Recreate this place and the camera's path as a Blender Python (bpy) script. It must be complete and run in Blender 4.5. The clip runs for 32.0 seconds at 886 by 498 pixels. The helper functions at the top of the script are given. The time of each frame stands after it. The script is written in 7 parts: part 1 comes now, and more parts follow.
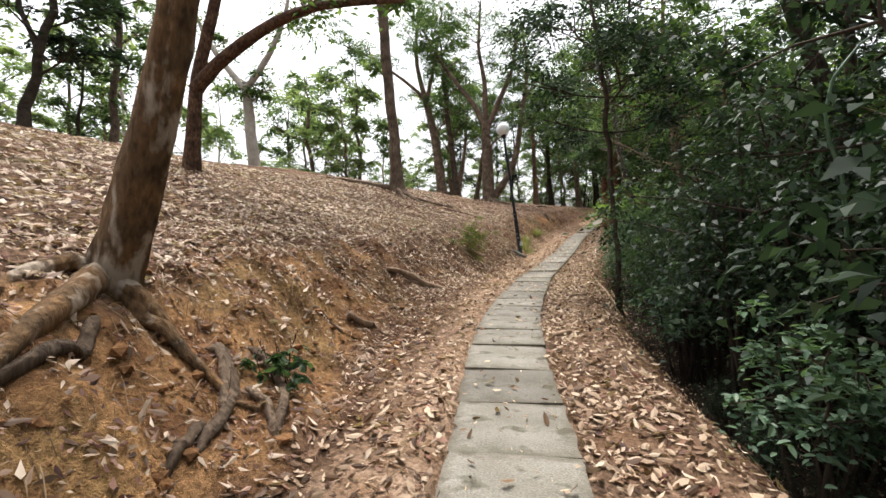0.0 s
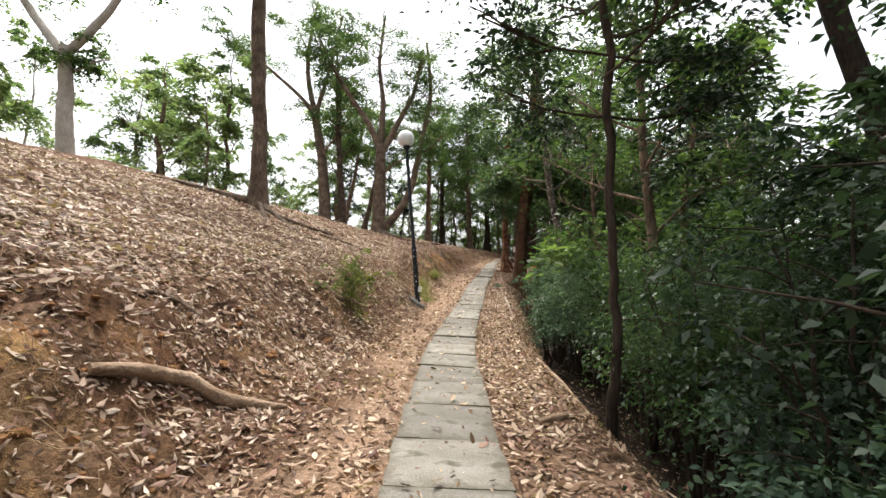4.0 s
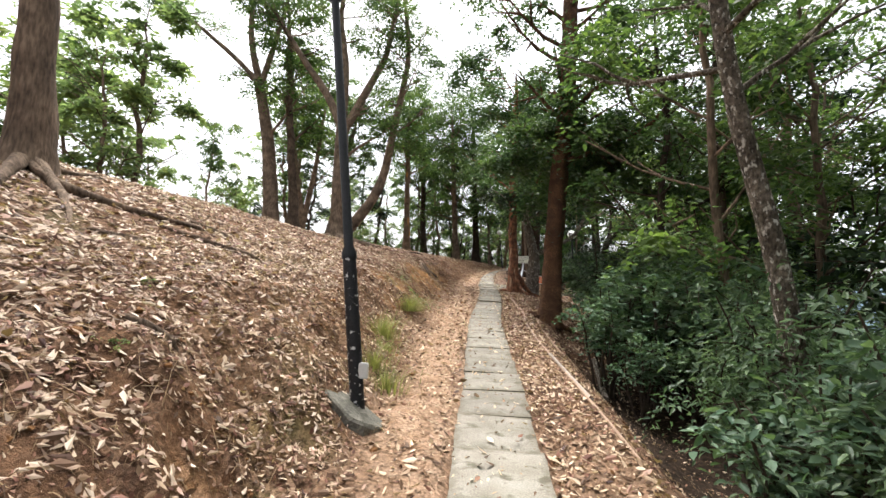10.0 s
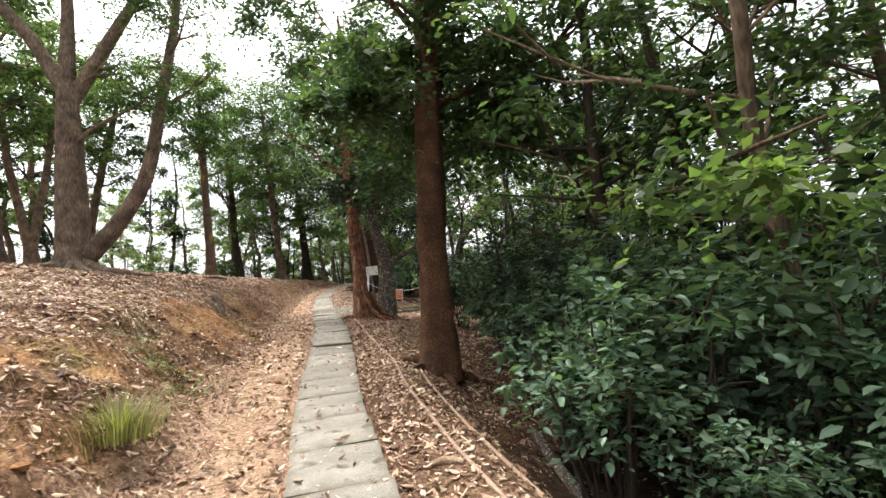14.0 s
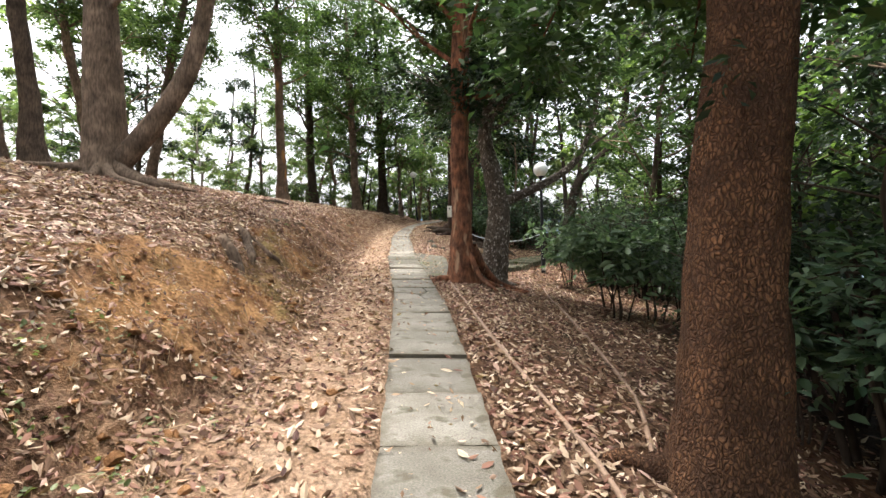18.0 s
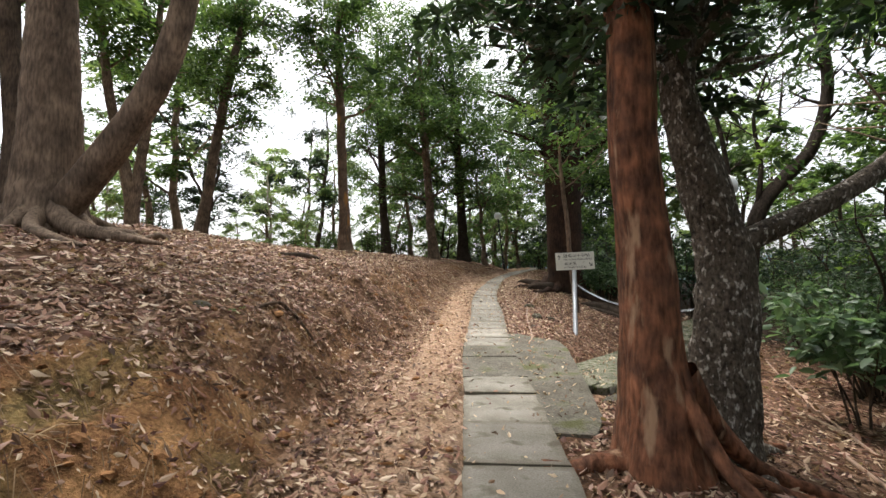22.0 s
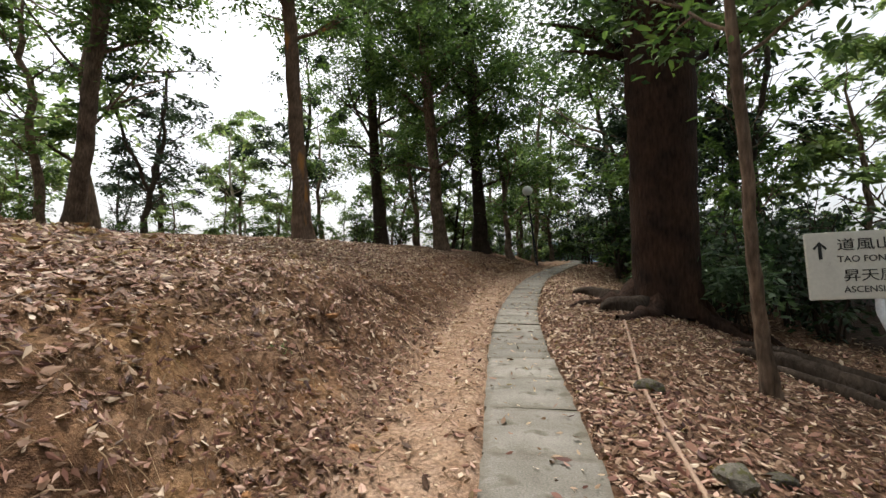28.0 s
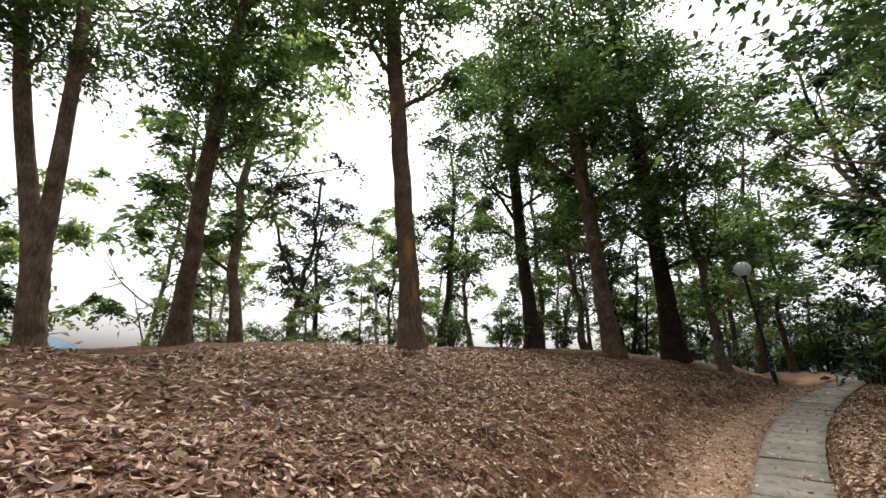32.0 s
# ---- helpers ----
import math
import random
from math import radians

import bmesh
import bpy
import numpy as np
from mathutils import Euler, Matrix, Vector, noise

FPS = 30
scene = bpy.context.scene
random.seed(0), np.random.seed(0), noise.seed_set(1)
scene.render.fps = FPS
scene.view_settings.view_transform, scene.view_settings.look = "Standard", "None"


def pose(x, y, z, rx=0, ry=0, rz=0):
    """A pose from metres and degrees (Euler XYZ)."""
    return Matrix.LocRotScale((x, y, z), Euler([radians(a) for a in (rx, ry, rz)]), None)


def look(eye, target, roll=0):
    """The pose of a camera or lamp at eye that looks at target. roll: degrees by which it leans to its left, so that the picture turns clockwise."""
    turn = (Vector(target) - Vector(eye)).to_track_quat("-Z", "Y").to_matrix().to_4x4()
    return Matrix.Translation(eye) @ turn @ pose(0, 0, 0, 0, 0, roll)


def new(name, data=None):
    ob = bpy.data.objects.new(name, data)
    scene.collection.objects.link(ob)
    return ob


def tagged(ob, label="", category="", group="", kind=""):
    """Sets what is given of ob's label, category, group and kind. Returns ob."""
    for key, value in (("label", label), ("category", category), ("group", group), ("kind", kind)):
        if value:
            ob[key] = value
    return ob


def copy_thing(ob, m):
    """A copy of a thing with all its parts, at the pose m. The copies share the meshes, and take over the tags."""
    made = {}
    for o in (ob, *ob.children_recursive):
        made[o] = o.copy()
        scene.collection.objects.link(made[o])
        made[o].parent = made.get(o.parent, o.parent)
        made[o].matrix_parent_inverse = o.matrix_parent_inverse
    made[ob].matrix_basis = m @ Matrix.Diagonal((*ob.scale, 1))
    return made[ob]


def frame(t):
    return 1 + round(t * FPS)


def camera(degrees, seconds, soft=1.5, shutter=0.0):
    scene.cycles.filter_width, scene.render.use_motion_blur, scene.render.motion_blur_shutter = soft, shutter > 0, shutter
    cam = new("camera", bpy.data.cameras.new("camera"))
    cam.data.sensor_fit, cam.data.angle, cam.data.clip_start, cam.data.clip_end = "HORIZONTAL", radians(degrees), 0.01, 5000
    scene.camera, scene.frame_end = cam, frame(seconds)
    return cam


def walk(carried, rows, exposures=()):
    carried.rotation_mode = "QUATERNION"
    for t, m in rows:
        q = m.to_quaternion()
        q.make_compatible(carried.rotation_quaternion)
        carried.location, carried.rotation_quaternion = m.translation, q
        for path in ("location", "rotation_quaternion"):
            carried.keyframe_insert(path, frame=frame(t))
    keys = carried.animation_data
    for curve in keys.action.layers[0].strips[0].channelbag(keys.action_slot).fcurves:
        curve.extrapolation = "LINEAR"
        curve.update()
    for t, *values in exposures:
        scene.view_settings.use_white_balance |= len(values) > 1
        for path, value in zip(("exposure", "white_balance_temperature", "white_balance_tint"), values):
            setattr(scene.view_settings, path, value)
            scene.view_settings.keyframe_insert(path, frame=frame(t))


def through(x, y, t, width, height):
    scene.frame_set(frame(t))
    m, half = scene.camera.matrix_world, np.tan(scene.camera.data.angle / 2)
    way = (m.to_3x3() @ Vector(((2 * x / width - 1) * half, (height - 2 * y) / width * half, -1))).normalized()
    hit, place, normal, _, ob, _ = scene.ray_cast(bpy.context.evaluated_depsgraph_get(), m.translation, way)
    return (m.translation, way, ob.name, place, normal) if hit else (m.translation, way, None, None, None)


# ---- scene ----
cam = camera(89.41, 32.0)
PATH = [
    (0, (0.000, -0.000, 3.247), (-0.634, 1.896, 3.228), -0.92),
    (0.5, (-0.094, 0.427, 3.257), (-0.409, 2.402, 3.256), 2.04),
    (1, (-0.222, 0.862, 3.287), (-0.744, 2.792, 3.224), 4.78),
    (1.5, (-0.362, 1.302, 3.327), (-0.829, 3.247, 3.277), 3.52),
    (2, (-0.415, 1.770, 3.343), (-0.734, 3.744, 3.293), 3.86),
    (2.5, (-0.567, 2.163, 3.346), (-0.954, 4.124, 3.289), 4.47),
    (3, (-0.675, 2.574, 3.369), (-0.985, 4.549, 3.423), 3.65),
    (3.5, (-0.731, 2.995, 3.402), (-1.022, 4.972, 3.468), 3.34),
    (4, (-0.856, 3.425, 3.442), (-0.994, 5.415, 3.587), 2.86),
    (4.5, (-0.910, 3.891, 3.459), (-1.074, 5.880, 3.588), 2.69),
    (6.5, (-1.135, 5.973, 3.512), (-1.075, 7.970, 3.613), -4.07),
    (7, (-1.126, 6.541, 3.558), (-1.012, 8.532, 3.706), 0.74),
    (7.5, (-1.176, 7.095, 3.602), (-1.067, 9.078, 3.843), 0.88),
    (8, (-1.160, 7.627, 3.631), (-0.962, 9.598, 3.909), -1.48),
    (8.5, (-1.176, 8.136, 3.674), (-1.146, 10.135, 3.749), -2.06),
    (9, (-1.244, 8.719, 3.763), (-1.229, 10.715, 3.897), -1.77),
    (9.5, (-1.283, 9.323, 3.835), (-1.357, 11.317, 3.968), 1.99),
    (10, (-1.349, 9.892, 3.879), (-1.404, 11.881, 4.076), 2.60),
    (10.5, (-1.321, 10.463, 3.887), (-1.271, 12.446, 4.143), 1.91),
    (11, (-1.358, 11.047, 3.960), (-1.282, 13.042, 4.078), 6.21),
    (11.5, (-1.320, 11.649, 4.095), (-1.311, 13.637, 4.315), 2.70),
    (12, (-1.228, 12.212, 4.138), (-1.291, 14.191, 4.419), -0.34),
    (12.5, (-1.136, 12.729, 4.076), (-1.009, 14.719, 4.229), -4.47),
    (13, (-1.050, 13.290, 4.111), (-0.894, 15.282, 4.200), -3.11),
    (13.5, (-1.033, 13.887, 4.176), (-0.576, 15.833, 4.236), -6.92),
    (14, (-1.023, 14.388, 4.239), (-0.356, 16.259, 4.473), -5.29),
    (14.5, (-1.074, 14.961, 4.263), (-0.496, 16.865, 4.466), -4.77),
    (15, (-1.062, 15.453, 4.265), (-0.533, 17.382, 4.271), -5.99),
    (15.5, (-1.055, 15.908, 4.297), (-0.776, 17.882, 4.129), -1.09),
    (17.5, (-1.020, 17.700, 4.554), (-0.777, 19.685, 4.507), 2.61),
    (18, (-0.946, 18.236, 4.632), (-0.586, 20.204, 4.615), 1.01),
    (18.5, (-0.901, 18.845, 4.697), (-0.476, 20.798, 4.779), -1.35),
    (19, (-0.790, 19.421, 4.713), (-0.304, 21.361, 4.740), -1.52),
    (19.5, (-0.786, 19.974, 4.759), (-0.444, 21.944, 4.709), -3.55),
    (20, (-0.753, 20.518, 4.826), (-0.406, 22.488, 4.796), -3.19),
    (20.5, (-0.691, 20.977, 4.908), (-0.621, 22.975, 4.848), -2.82),
    (21, (-0.682, 21.533, 4.986), (-0.673, 23.533, 5.022), -0.33),
    (21.5, (-0.577, 22.158, 5.050), (-0.498, 24.152, 5.188), 0.93),
    (22, (-0.559, 22.729, 5.099), (-0.572, 24.721, 5.280), 0.14),
    (22.5, (-0.446, 23.314, 5.141), (-0.175, 25.283, 5.357), -0.18),
    (23, (-0.362, 23.828, 5.213), (0.012, 25.783, 5.410), -2.08),
    (23.5, (-0.355, 24.291, 5.305), (0.262, 26.183, 5.509), -3.32),
    (24, (-0.324, 24.796, 5.350), (0.201, 26.713, 5.577), -0.80),
    (24.5, (-0.365, 25.267, 5.373), (-0.054, 27.234, 5.556), -2.88),
    (25, (-0.332, 25.738, 5.388), (0.039, 27.697, 5.539), -3.60),
    (25.5, (-0.313, 26.227, 5.418), (-0.168, 28.215, 5.577), -2.89),
    (27.5, (-0.138, 28.686, 5.537), (-0.082, 30.669, 5.793), -0.50),
    (28, (-0.132, 29.099, 5.581), (-0.241, 31.092, 5.718), -0.03),
    (28.5, (-0.141, 29.564, 5.657), (-0.204, 31.557, 5.801), -3.20),
    (29, (-0.108, 30.005, 5.720), (-0.409, 31.972, 5.918), -5.25),
    (29.5, (-0.123, 30.433, 5.752), (-0.571, 32.372, 5.945), -1.69),
    (30, (-0.103, 30.898, 5.798), (-0.576, 32.835, 5.948), -0.16),
    (30.5, (-0.063, 31.330, 5.877), (-0.773, 33.195, 6.014), 3.25),
    (31, (-0.065, 31.826, 5.985), (-0.929, 33.586, 6.384), -0.34),
    (31.5, (-0.034, 32.391, 6.097), (-0.855, 34.146, 6.595), 2.48),
    (32, (-0.000, 32.902, 6.226), (-0.825, 34.642, 6.764), 1.26),
]
walk(cam, [(t, look(eye, target, roll)) for t, eye, target, roll in PATH], [(0, 0.7), (3, 0.85), (7, 1.05), (9.5, 1.15), (12, 1.05), (14, 1.35), (16, 1.45), (18, 1.38), (20, 1.5), (21.5, 1.05), (23, 0.8), (25, 0.55), (28, 0.58), (30, 0.62), (32, 0.78)])

# ---- light: bright overcast sky above the wood ----
world = bpy.data.worlds.new("sky")
scene.world = world
world.use_nodes = True
_nt = world.node_tree
_sky = _nt.nodes.new("ShaderNodeTexSky")
_sky.sky_type, _sky.sun_disc = "NISHITA", False
_sky.sun_elevation, _sky.sun_rotation = radians(68.6), radians(-30.7)
_sky.air_density, _sky.dust_density, _sky.ozone_density = 1.0, 6.0, 1.0
_bg = _nt.nodes["Background"]
_bg.inputs["Strength"].default_value = 0.15
_haze = _nt.nodes.new("ShaderNodeHueSaturation")
_haze.inputs["Saturation"].default_value, _haze.inputs["Value"].default_value = 0.3, 1.42
_nt.links.new(_sky.outputs["Color"], _haze.inputs["Color"])
_nt.links.new(_haze.outputs["Color"], _bg.inputs["Color"])
_sun = new("sun", bpy.data.lights.new("sun", "SUN"))
_sun.data.energy, _sun.data.angle, _sun.data.color = 1.7, radians(18), (1.0, 0.97, 0.93)
_sun.matrix_world = look((-16, 42, 80), (0, 15, 0))

# ---- small tools ----


def material(name, base, rough=0.85, scale=6.0, amount=0.35, bump=0.3, detail_scale=60.0, second=None, per="object", spec=0.3, metal=0.0, stain=None, grain=1.0):
    """Principled surface with two scales of colour noise, bump, and a random shade per object or per loose piece."""
    m = bpy.data.materials.new(name)
    m.use_nodes = True
    nt = m.node_tree
    n, link = nt.nodes, nt.links.new
    p = n["Principled BSDF"]
    p.inputs["Roughness"].default_value = rough
    p.inputs["Specular IOR Level"].default_value = spec
    p.inputs["Metallic"].default_value = metal
    co = n.new("ShaderNodeTexCoord")
    big, fine = n.new("ShaderNodeTexNoise"), n.new("ShaderNodeTexNoise")
    big.inputs["Scale"].default_value, fine.inputs["Scale"].default_value = scale, detail_scale
    big.inputs["Detail"].default_value, fine.inputs["Detail"].default_value = 5.0, 7.0
    along = n.new("ShaderNodeMapping")
    along.inputs["Scale"].default_value = (1, 1, grain)
    link(co.outputs["Object"], along.inputs["Vector"])
    link(co.outputs["Object"], big.inputs["Vector"])
    link(along.outputs["Vector"], fine.inputs["Vector"])
    ramp = n.new("ShaderNodeValToRGB")
    second = second or tuple(c * (1 - amount) for c in base)
    ramp.color_ramp.elements[0].position, ramp.color_ramp.elements[1].position = 0.35, 0.68
    ramp.color_ramp.elements[0].color, ramp.color_ramp.elements[1].color = (*second, 1), (*base, 1)
    link(big.outputs["Fac"], ramp.inputs["Fac"])
    mix = n.new("ShaderNodeMix")
    mix.data_type, mix.blend_type = "RGBA", "MULTIPLY"
    mix.inputs["Factor"].default_value = 1.0
    fr = n.new("ShaderNodeMapRange")
    fr.inputs["To Min"].default_value, fr.inputs["To Max"].default_value = 1 - amount, 1 + amount * 0.7
    fr.inputs["From Min"].default_value, fr.inputs["From Max"].default_value = 0.3, 0.7
    link(fine.outputs["Fac"], fr.inputs["Value"])
    link(ramp.outputs["Color"], mix.inputs[6])
    link(fr.outputs["Result"], mix.inputs[7])
    last = mix.outputs[2]
    if per:
        src = n.new("ShaderNodeObjectInfo").outputs["Random"] if per == "object" else n.new("ShaderNodeNewGeometry").outputs["Random Per Island"]
        hsv = n.new("ShaderNodeHueSaturation")
        vr = n.new("ShaderNodeMapRange")
        vr.inputs["To Min"].default_value, vr.inputs["To Max"].default_value = 1 - amount * 0.8, 1 + amount * 0.8
        link(src, vr.inputs["Value"])
        link(vr.outputs["Result"], hsv.inputs["Value"])
        link(last, hsv.inputs["Color"])
        last = hsv.outputs["Color"]
    if stain:
        sn, sr, sm = n.new("ShaderNodeTexNoise"), n.new("ShaderNodeValToRGB"), n.new("ShaderNodeMix")
        sn.inputs["Scale"].default_value, sn.inputs["Detail"].default_value = stain[1], 6.0
        link(along.outputs["Vector"], sn.inputs["Vector"])
        sr.color_ramp.elements[0].position, sr.color_ramp.elements[1].position = stain[2], stain[2] + 0.1
        link(sn.outputs["Fac"], sr.inputs["Fac"])
        sm.data_type = "RGBA"
        link(sr.outputs["Color"], sm.inputs["Factor"])
        link(last, sm.inputs[6])
        sm.inputs[7].default_value = (*stain[0], 1)
        last = sm.outputs[2]
    link(last, p.inputs["Base Color"])
    if bump:
        b = n.new("ShaderNodeBump")
        b.inputs["Strength"].default_value, b.inputs["Distance"].default_value = bump, 0.03
        link(fine.outputs["Fac"], b.inputs["Height"])
        link(b.outputs["Normal"], p.inputs["Normal"])
    return m


def leaf_material(name, low, high, through, gloss=0.35, mid=None, young=None, glow=(1.9, 2.1, 0.9)):
    """Leaves: shade varies from leaf to leaf and from spray to spray (younger growth is yellower), light shines through them, the upper side is glossy."""
    m = bpy.data.materials.new(name)
    m.use_nodes = True
    nt = m.node_tree
    n, link = nt.nodes, nt.links.new
    p = n["Principled BSDF"]
    p.inputs["Roughness"].default_value, p.inputs["Specular IOR Level"].default_value = gloss, 0.2
    geo = n.new("ShaderNodeNewGeometry")
    ramp = n.new("ShaderNodeValToRGB")
    ramp.color_ramp.elements[0].color, ramp.color_ramp.elements[1].color = (*low, 1), (*high, 1)
    for at, tone in mid or ((0.7, [a * 0.55 + b * 0.45 for a, b in zip(low, high)]),):
        ramp.color_ramp.elements.new(at).color = (*tone, 1)
    link(geo.outputs["Random Per Island"], ramp.inputs["Fac"])
    last = ramp.outputs["Color"]
    if young:
        co, noise, pick, blendn = n.new("ShaderNodeTexCoord"), n.new("ShaderNodeTexNoise"), n.new("ShaderNodeMapRange"), n.new("ShaderNodeMix")
        noise.inputs["Scale"].default_value, noise.inputs["Detail"].default_value = 1.3, 2.0
        link(co.outputs["Object"], noise.inputs["Vector"])
        pick.inputs["From Min"].default_value, pick.inputs["From Max"].default_value = 0.5, 0.72
        pick.inputs["To Max"].default_value = 0.85
        link(noise.outputs["Fac"], pick.inputs["Value"])
        blendn.data_type = "RGBA"
        link(pick.outputs["Result"], blendn.inputs["Factor"])
        link(last, blendn.inputs[6])
        blendn.inputs[7].default_value = (*young, 1)
        last = blendn.outputs[2]
    link(last, p.inputs["Base Color"])
    tr = n.new("ShaderNodeBsdfTranslucent")
    hue = n.new("ShaderNodeMix")
    hue.data_type, hue.blend_type = "RGBA", "MULTIPLY"
    hue.inputs["Factor"].default_value = 1.0
    hue.inputs[7].default_value = (*glow, 1)
    link(last, hue.inputs[6])
    link(hue.outputs[2], tr.inputs["Color"])
    mix = n.new("ShaderNodeMixShader")
    mix.inputs["Fac"].default_value = through
    link(p.outputs["BSDF"], mix.inputs[1])
    link(tr.outputs["BSDF"], mix.inputs[2])
    link(mix.outputs["Shader"], n["Material Output"].inputs["Surface"])
    return m


class Geo:
    """Collects vertices and faces of one mesh."""

    def __init__(self):
        self.v, self.f, self.n = [], [], 0

    def add(self, verts, faces):
        verts = np.asarray(verts, float)
        self.v.append(verts)
        self.f.append(np.asarray(faces, int) + self.n)
        self.n += len(verts)

    def tube(self, pts, radii, sides=8, wob=0.0, seed=0, cap=True):
        pts, radii = np.asarray(pts, float), np.asarray(radii, float)
        t = np.gradient(pts, axis=0)
        t /= np.linalg.norm(t, axis=1)[:, None] + 1e-9
        ref = np.array([0.0, 1.0, 0.0]) if abs(t[:, 1]).mean() < 0.8 else np.array([1.0, 0, 0])
        u = np.cross(t, ref)
        u /= np.linalg.norm(u, axis=1)[:, None] + 1e-9
        w = np.cross(t, u)
        a = np.arange(sides) * 2 * np.pi / sides
        rr = radii[:, None] * np.ones(sides)
        if wob:
            r = np.random.default_rng(seed)
            ph, ph2 = r.uniform(0, 6.28, 3), r.uniform(0.6, 1.6, 3)
            for k in range(3):
                rr = rr * (1 + wob * np.sin((k + 2) * a[None] + ph[k] + ph2[k] * np.linspace(0, 4, len(pts))[:, None]))
            rr = rr * (1 + wob * 0.6 * r.standard_normal(rr.shape))
        ring = pts[:, None] + rr[..., None] * (np.cos(a)[None, :, None] * u[:, None] + np.sin(a)[None, :, None] * w[:, None])
        n, s = len(pts), sides
        i, j = np.meshgrid(np.arange(n - 1), np.arange(s), indexing="ij")
        k = (j + 1) % s
        quads = np.stack([i * s + j, i * s + k, (i + 1) * s + k, (i + 1) * s + j], -1).reshape(-1, 4)
        self.add(ring.reshape(-1, 3), quads)
        if cap:
            for row, flip in ((0, 1), (n - 1, 0)):
                c = ring[row].mean(0)
                o = np.vstack([ring[row], c])
                q = [(jj, (jj + 1) % s, s, s) for jj in range(s)]
                self.add(o, [(x[1], x[0], x[2], x[2]) if flip else x for x in q])

    def leaves(self, centres, size, spread_up=0.6, seed=0, wide=0.42, droop=0.0, vary=0.35, simple=False, out=None):
        """One folded leaf (two faces on four corners) at each centre."""
        r = np.random.default_rng(seed)
        c = np.asarray(centres, float)
        n = len(c)
        ax = r.standard_normal((n, 3))
        if out is not None:
            ax = ax * 0.45 + out
        ax[:, 2] = ax[:, 2] * 0.5 - droop
        ax /= np.linalg.norm(ax, axis=1)[:, None]
        up = r.standard_normal((n, 3)) * (1 - spread_up) + np.array([0, 0, 1.0]) * spread_up
        side = np.cross(ax, up)
        side /= np.linalg.norm(side, axis=1)[:, None] + 1e-9
        nor = np.cross(side, ax)
        L = size * (1 + vary * r.uniform(-1, 1, n))[:, None]
        a = c - ax * L * 0.5
        b = c + ax * L * 0.5 - nor * L * 0.1
        if simple:
            m = c - ax * L * 0.05 + nor * L * 0.1
            v = np.stack([a, m - side * L * wide * 0.55, b, m + side * L * wide * 0.55], 1).reshape(-1, 3)
            self.add(v, np.arange(n)[:, None] * 4 + np.array([[0, 1, 2, 3]]))
            return
        up1, up2 = nor * L * 0.07, nor * L * 0.05
        p1, p2 = c - ax * L * 0.22, c + ax * L * 0.18
        l1, r1 = p1 + side * L * wide * 0.46 + up1, p1 - side * L * wide * 0.46 + up1
        l2, r2 = p2 + side * L * wide * 0.4 + up2, p2 - side * L * wide * 0.4 + up2
        v = np.stack([a, r1, r2, b, l2, l1], 1).reshape(-1, 3)
        f = np.arange(n)[:, None, None] * 6 + np.array([[[0, 1, 2, 3], [0, 3, 4, 5]]])
        self.add(v, f.reshape(-1, 4))

    def mesh(self, name, mat, smooth=True):
        v, f = np.concatenate(self.v), np.concatenate(self.f)
        tri = f[:, 2] == f[:, 3]
        me = bpy.data.meshes.new(name)
        me.vertices.add(len(v))
        me.vertices.foreach_set("co", v.astype(np.float32).ravel())
        counts = np.where(tri, 3, 4)
        starts = np.concatenate([[0], np.cumsum(counts)[:-1]])
        keep = np.ones(f.shape, bool)
        keep[tri, 3] = False
        loops = f[keep]
        me.loops.add(len(loops))
        me.loops.foreach_set("vertex_index", loops.astype(np.int32))
        me.polygons.add(len(f))
        me.polygons.foreach_set("loop_start", starts.astype(np.int32))
        me.polygons.foreach_set("loop_total", counts.astype(np.int32))
        me.polygons.foreach_set("use_smooth", np.full(len(f), smooth))
        me.update(calc_edges=True)
        me.validate()
        me.materials.append(mat)
        return me


def part_geo(name, geo, mat, parent=None, label="", smooth=True):
    ob = new(name, geo.mesh(name, mat, smooth))
    if parent:
        ob.parent = parent
    if label:
        ob["label"] = label
    return ob


def part(name, bm, mat, parent=None, label="", smooth=False):
    me = bpy.data.meshes.new(name)
    for f in bm.faces:
        f.smooth = smooth
    bm.to_mesh(me)
    bm.free()
    me.materials.append(mat)
    ob = new(name, me)
    if parent:
        ob.parent = parent
    if label:
        ob["label"] = label
    return ob


def thing(name, at, label, category, group="", kind=""):
    ob = new(name)
    ob.location = at
    ob.empty_display_size = 0.2
    return tagged(ob, label, category, group, kind)


def vnoise(x, y, freq, seed=0):
    """Smooth value noise on the plane, about -1 to 1."""
    r = np.random.default_rng(seed)
    tab = r.uniform(-1, 1, (256, 256))
    x, y = np.asarray(x, float) * freq + 1000.3, np.asarray(y, float) * freq + 1000.7
    i, j = np.floor(x).astype(int), np.floor(y).astype(int)
    fx, fy = x - i, y - j
    fx, fy = fx * fx * (3 - 2 * fx), fy * fy * (3 - 2 * fy)
    g = lambda a, b: tab[a % 256, b % 256]
    return (g(i, j) * (1 - fx) + g(i + 1, j) * fx) * (1 - fy) + (g(i, j + 1) * (1 - fx) + g(i + 1, j + 1) * fx) * fy


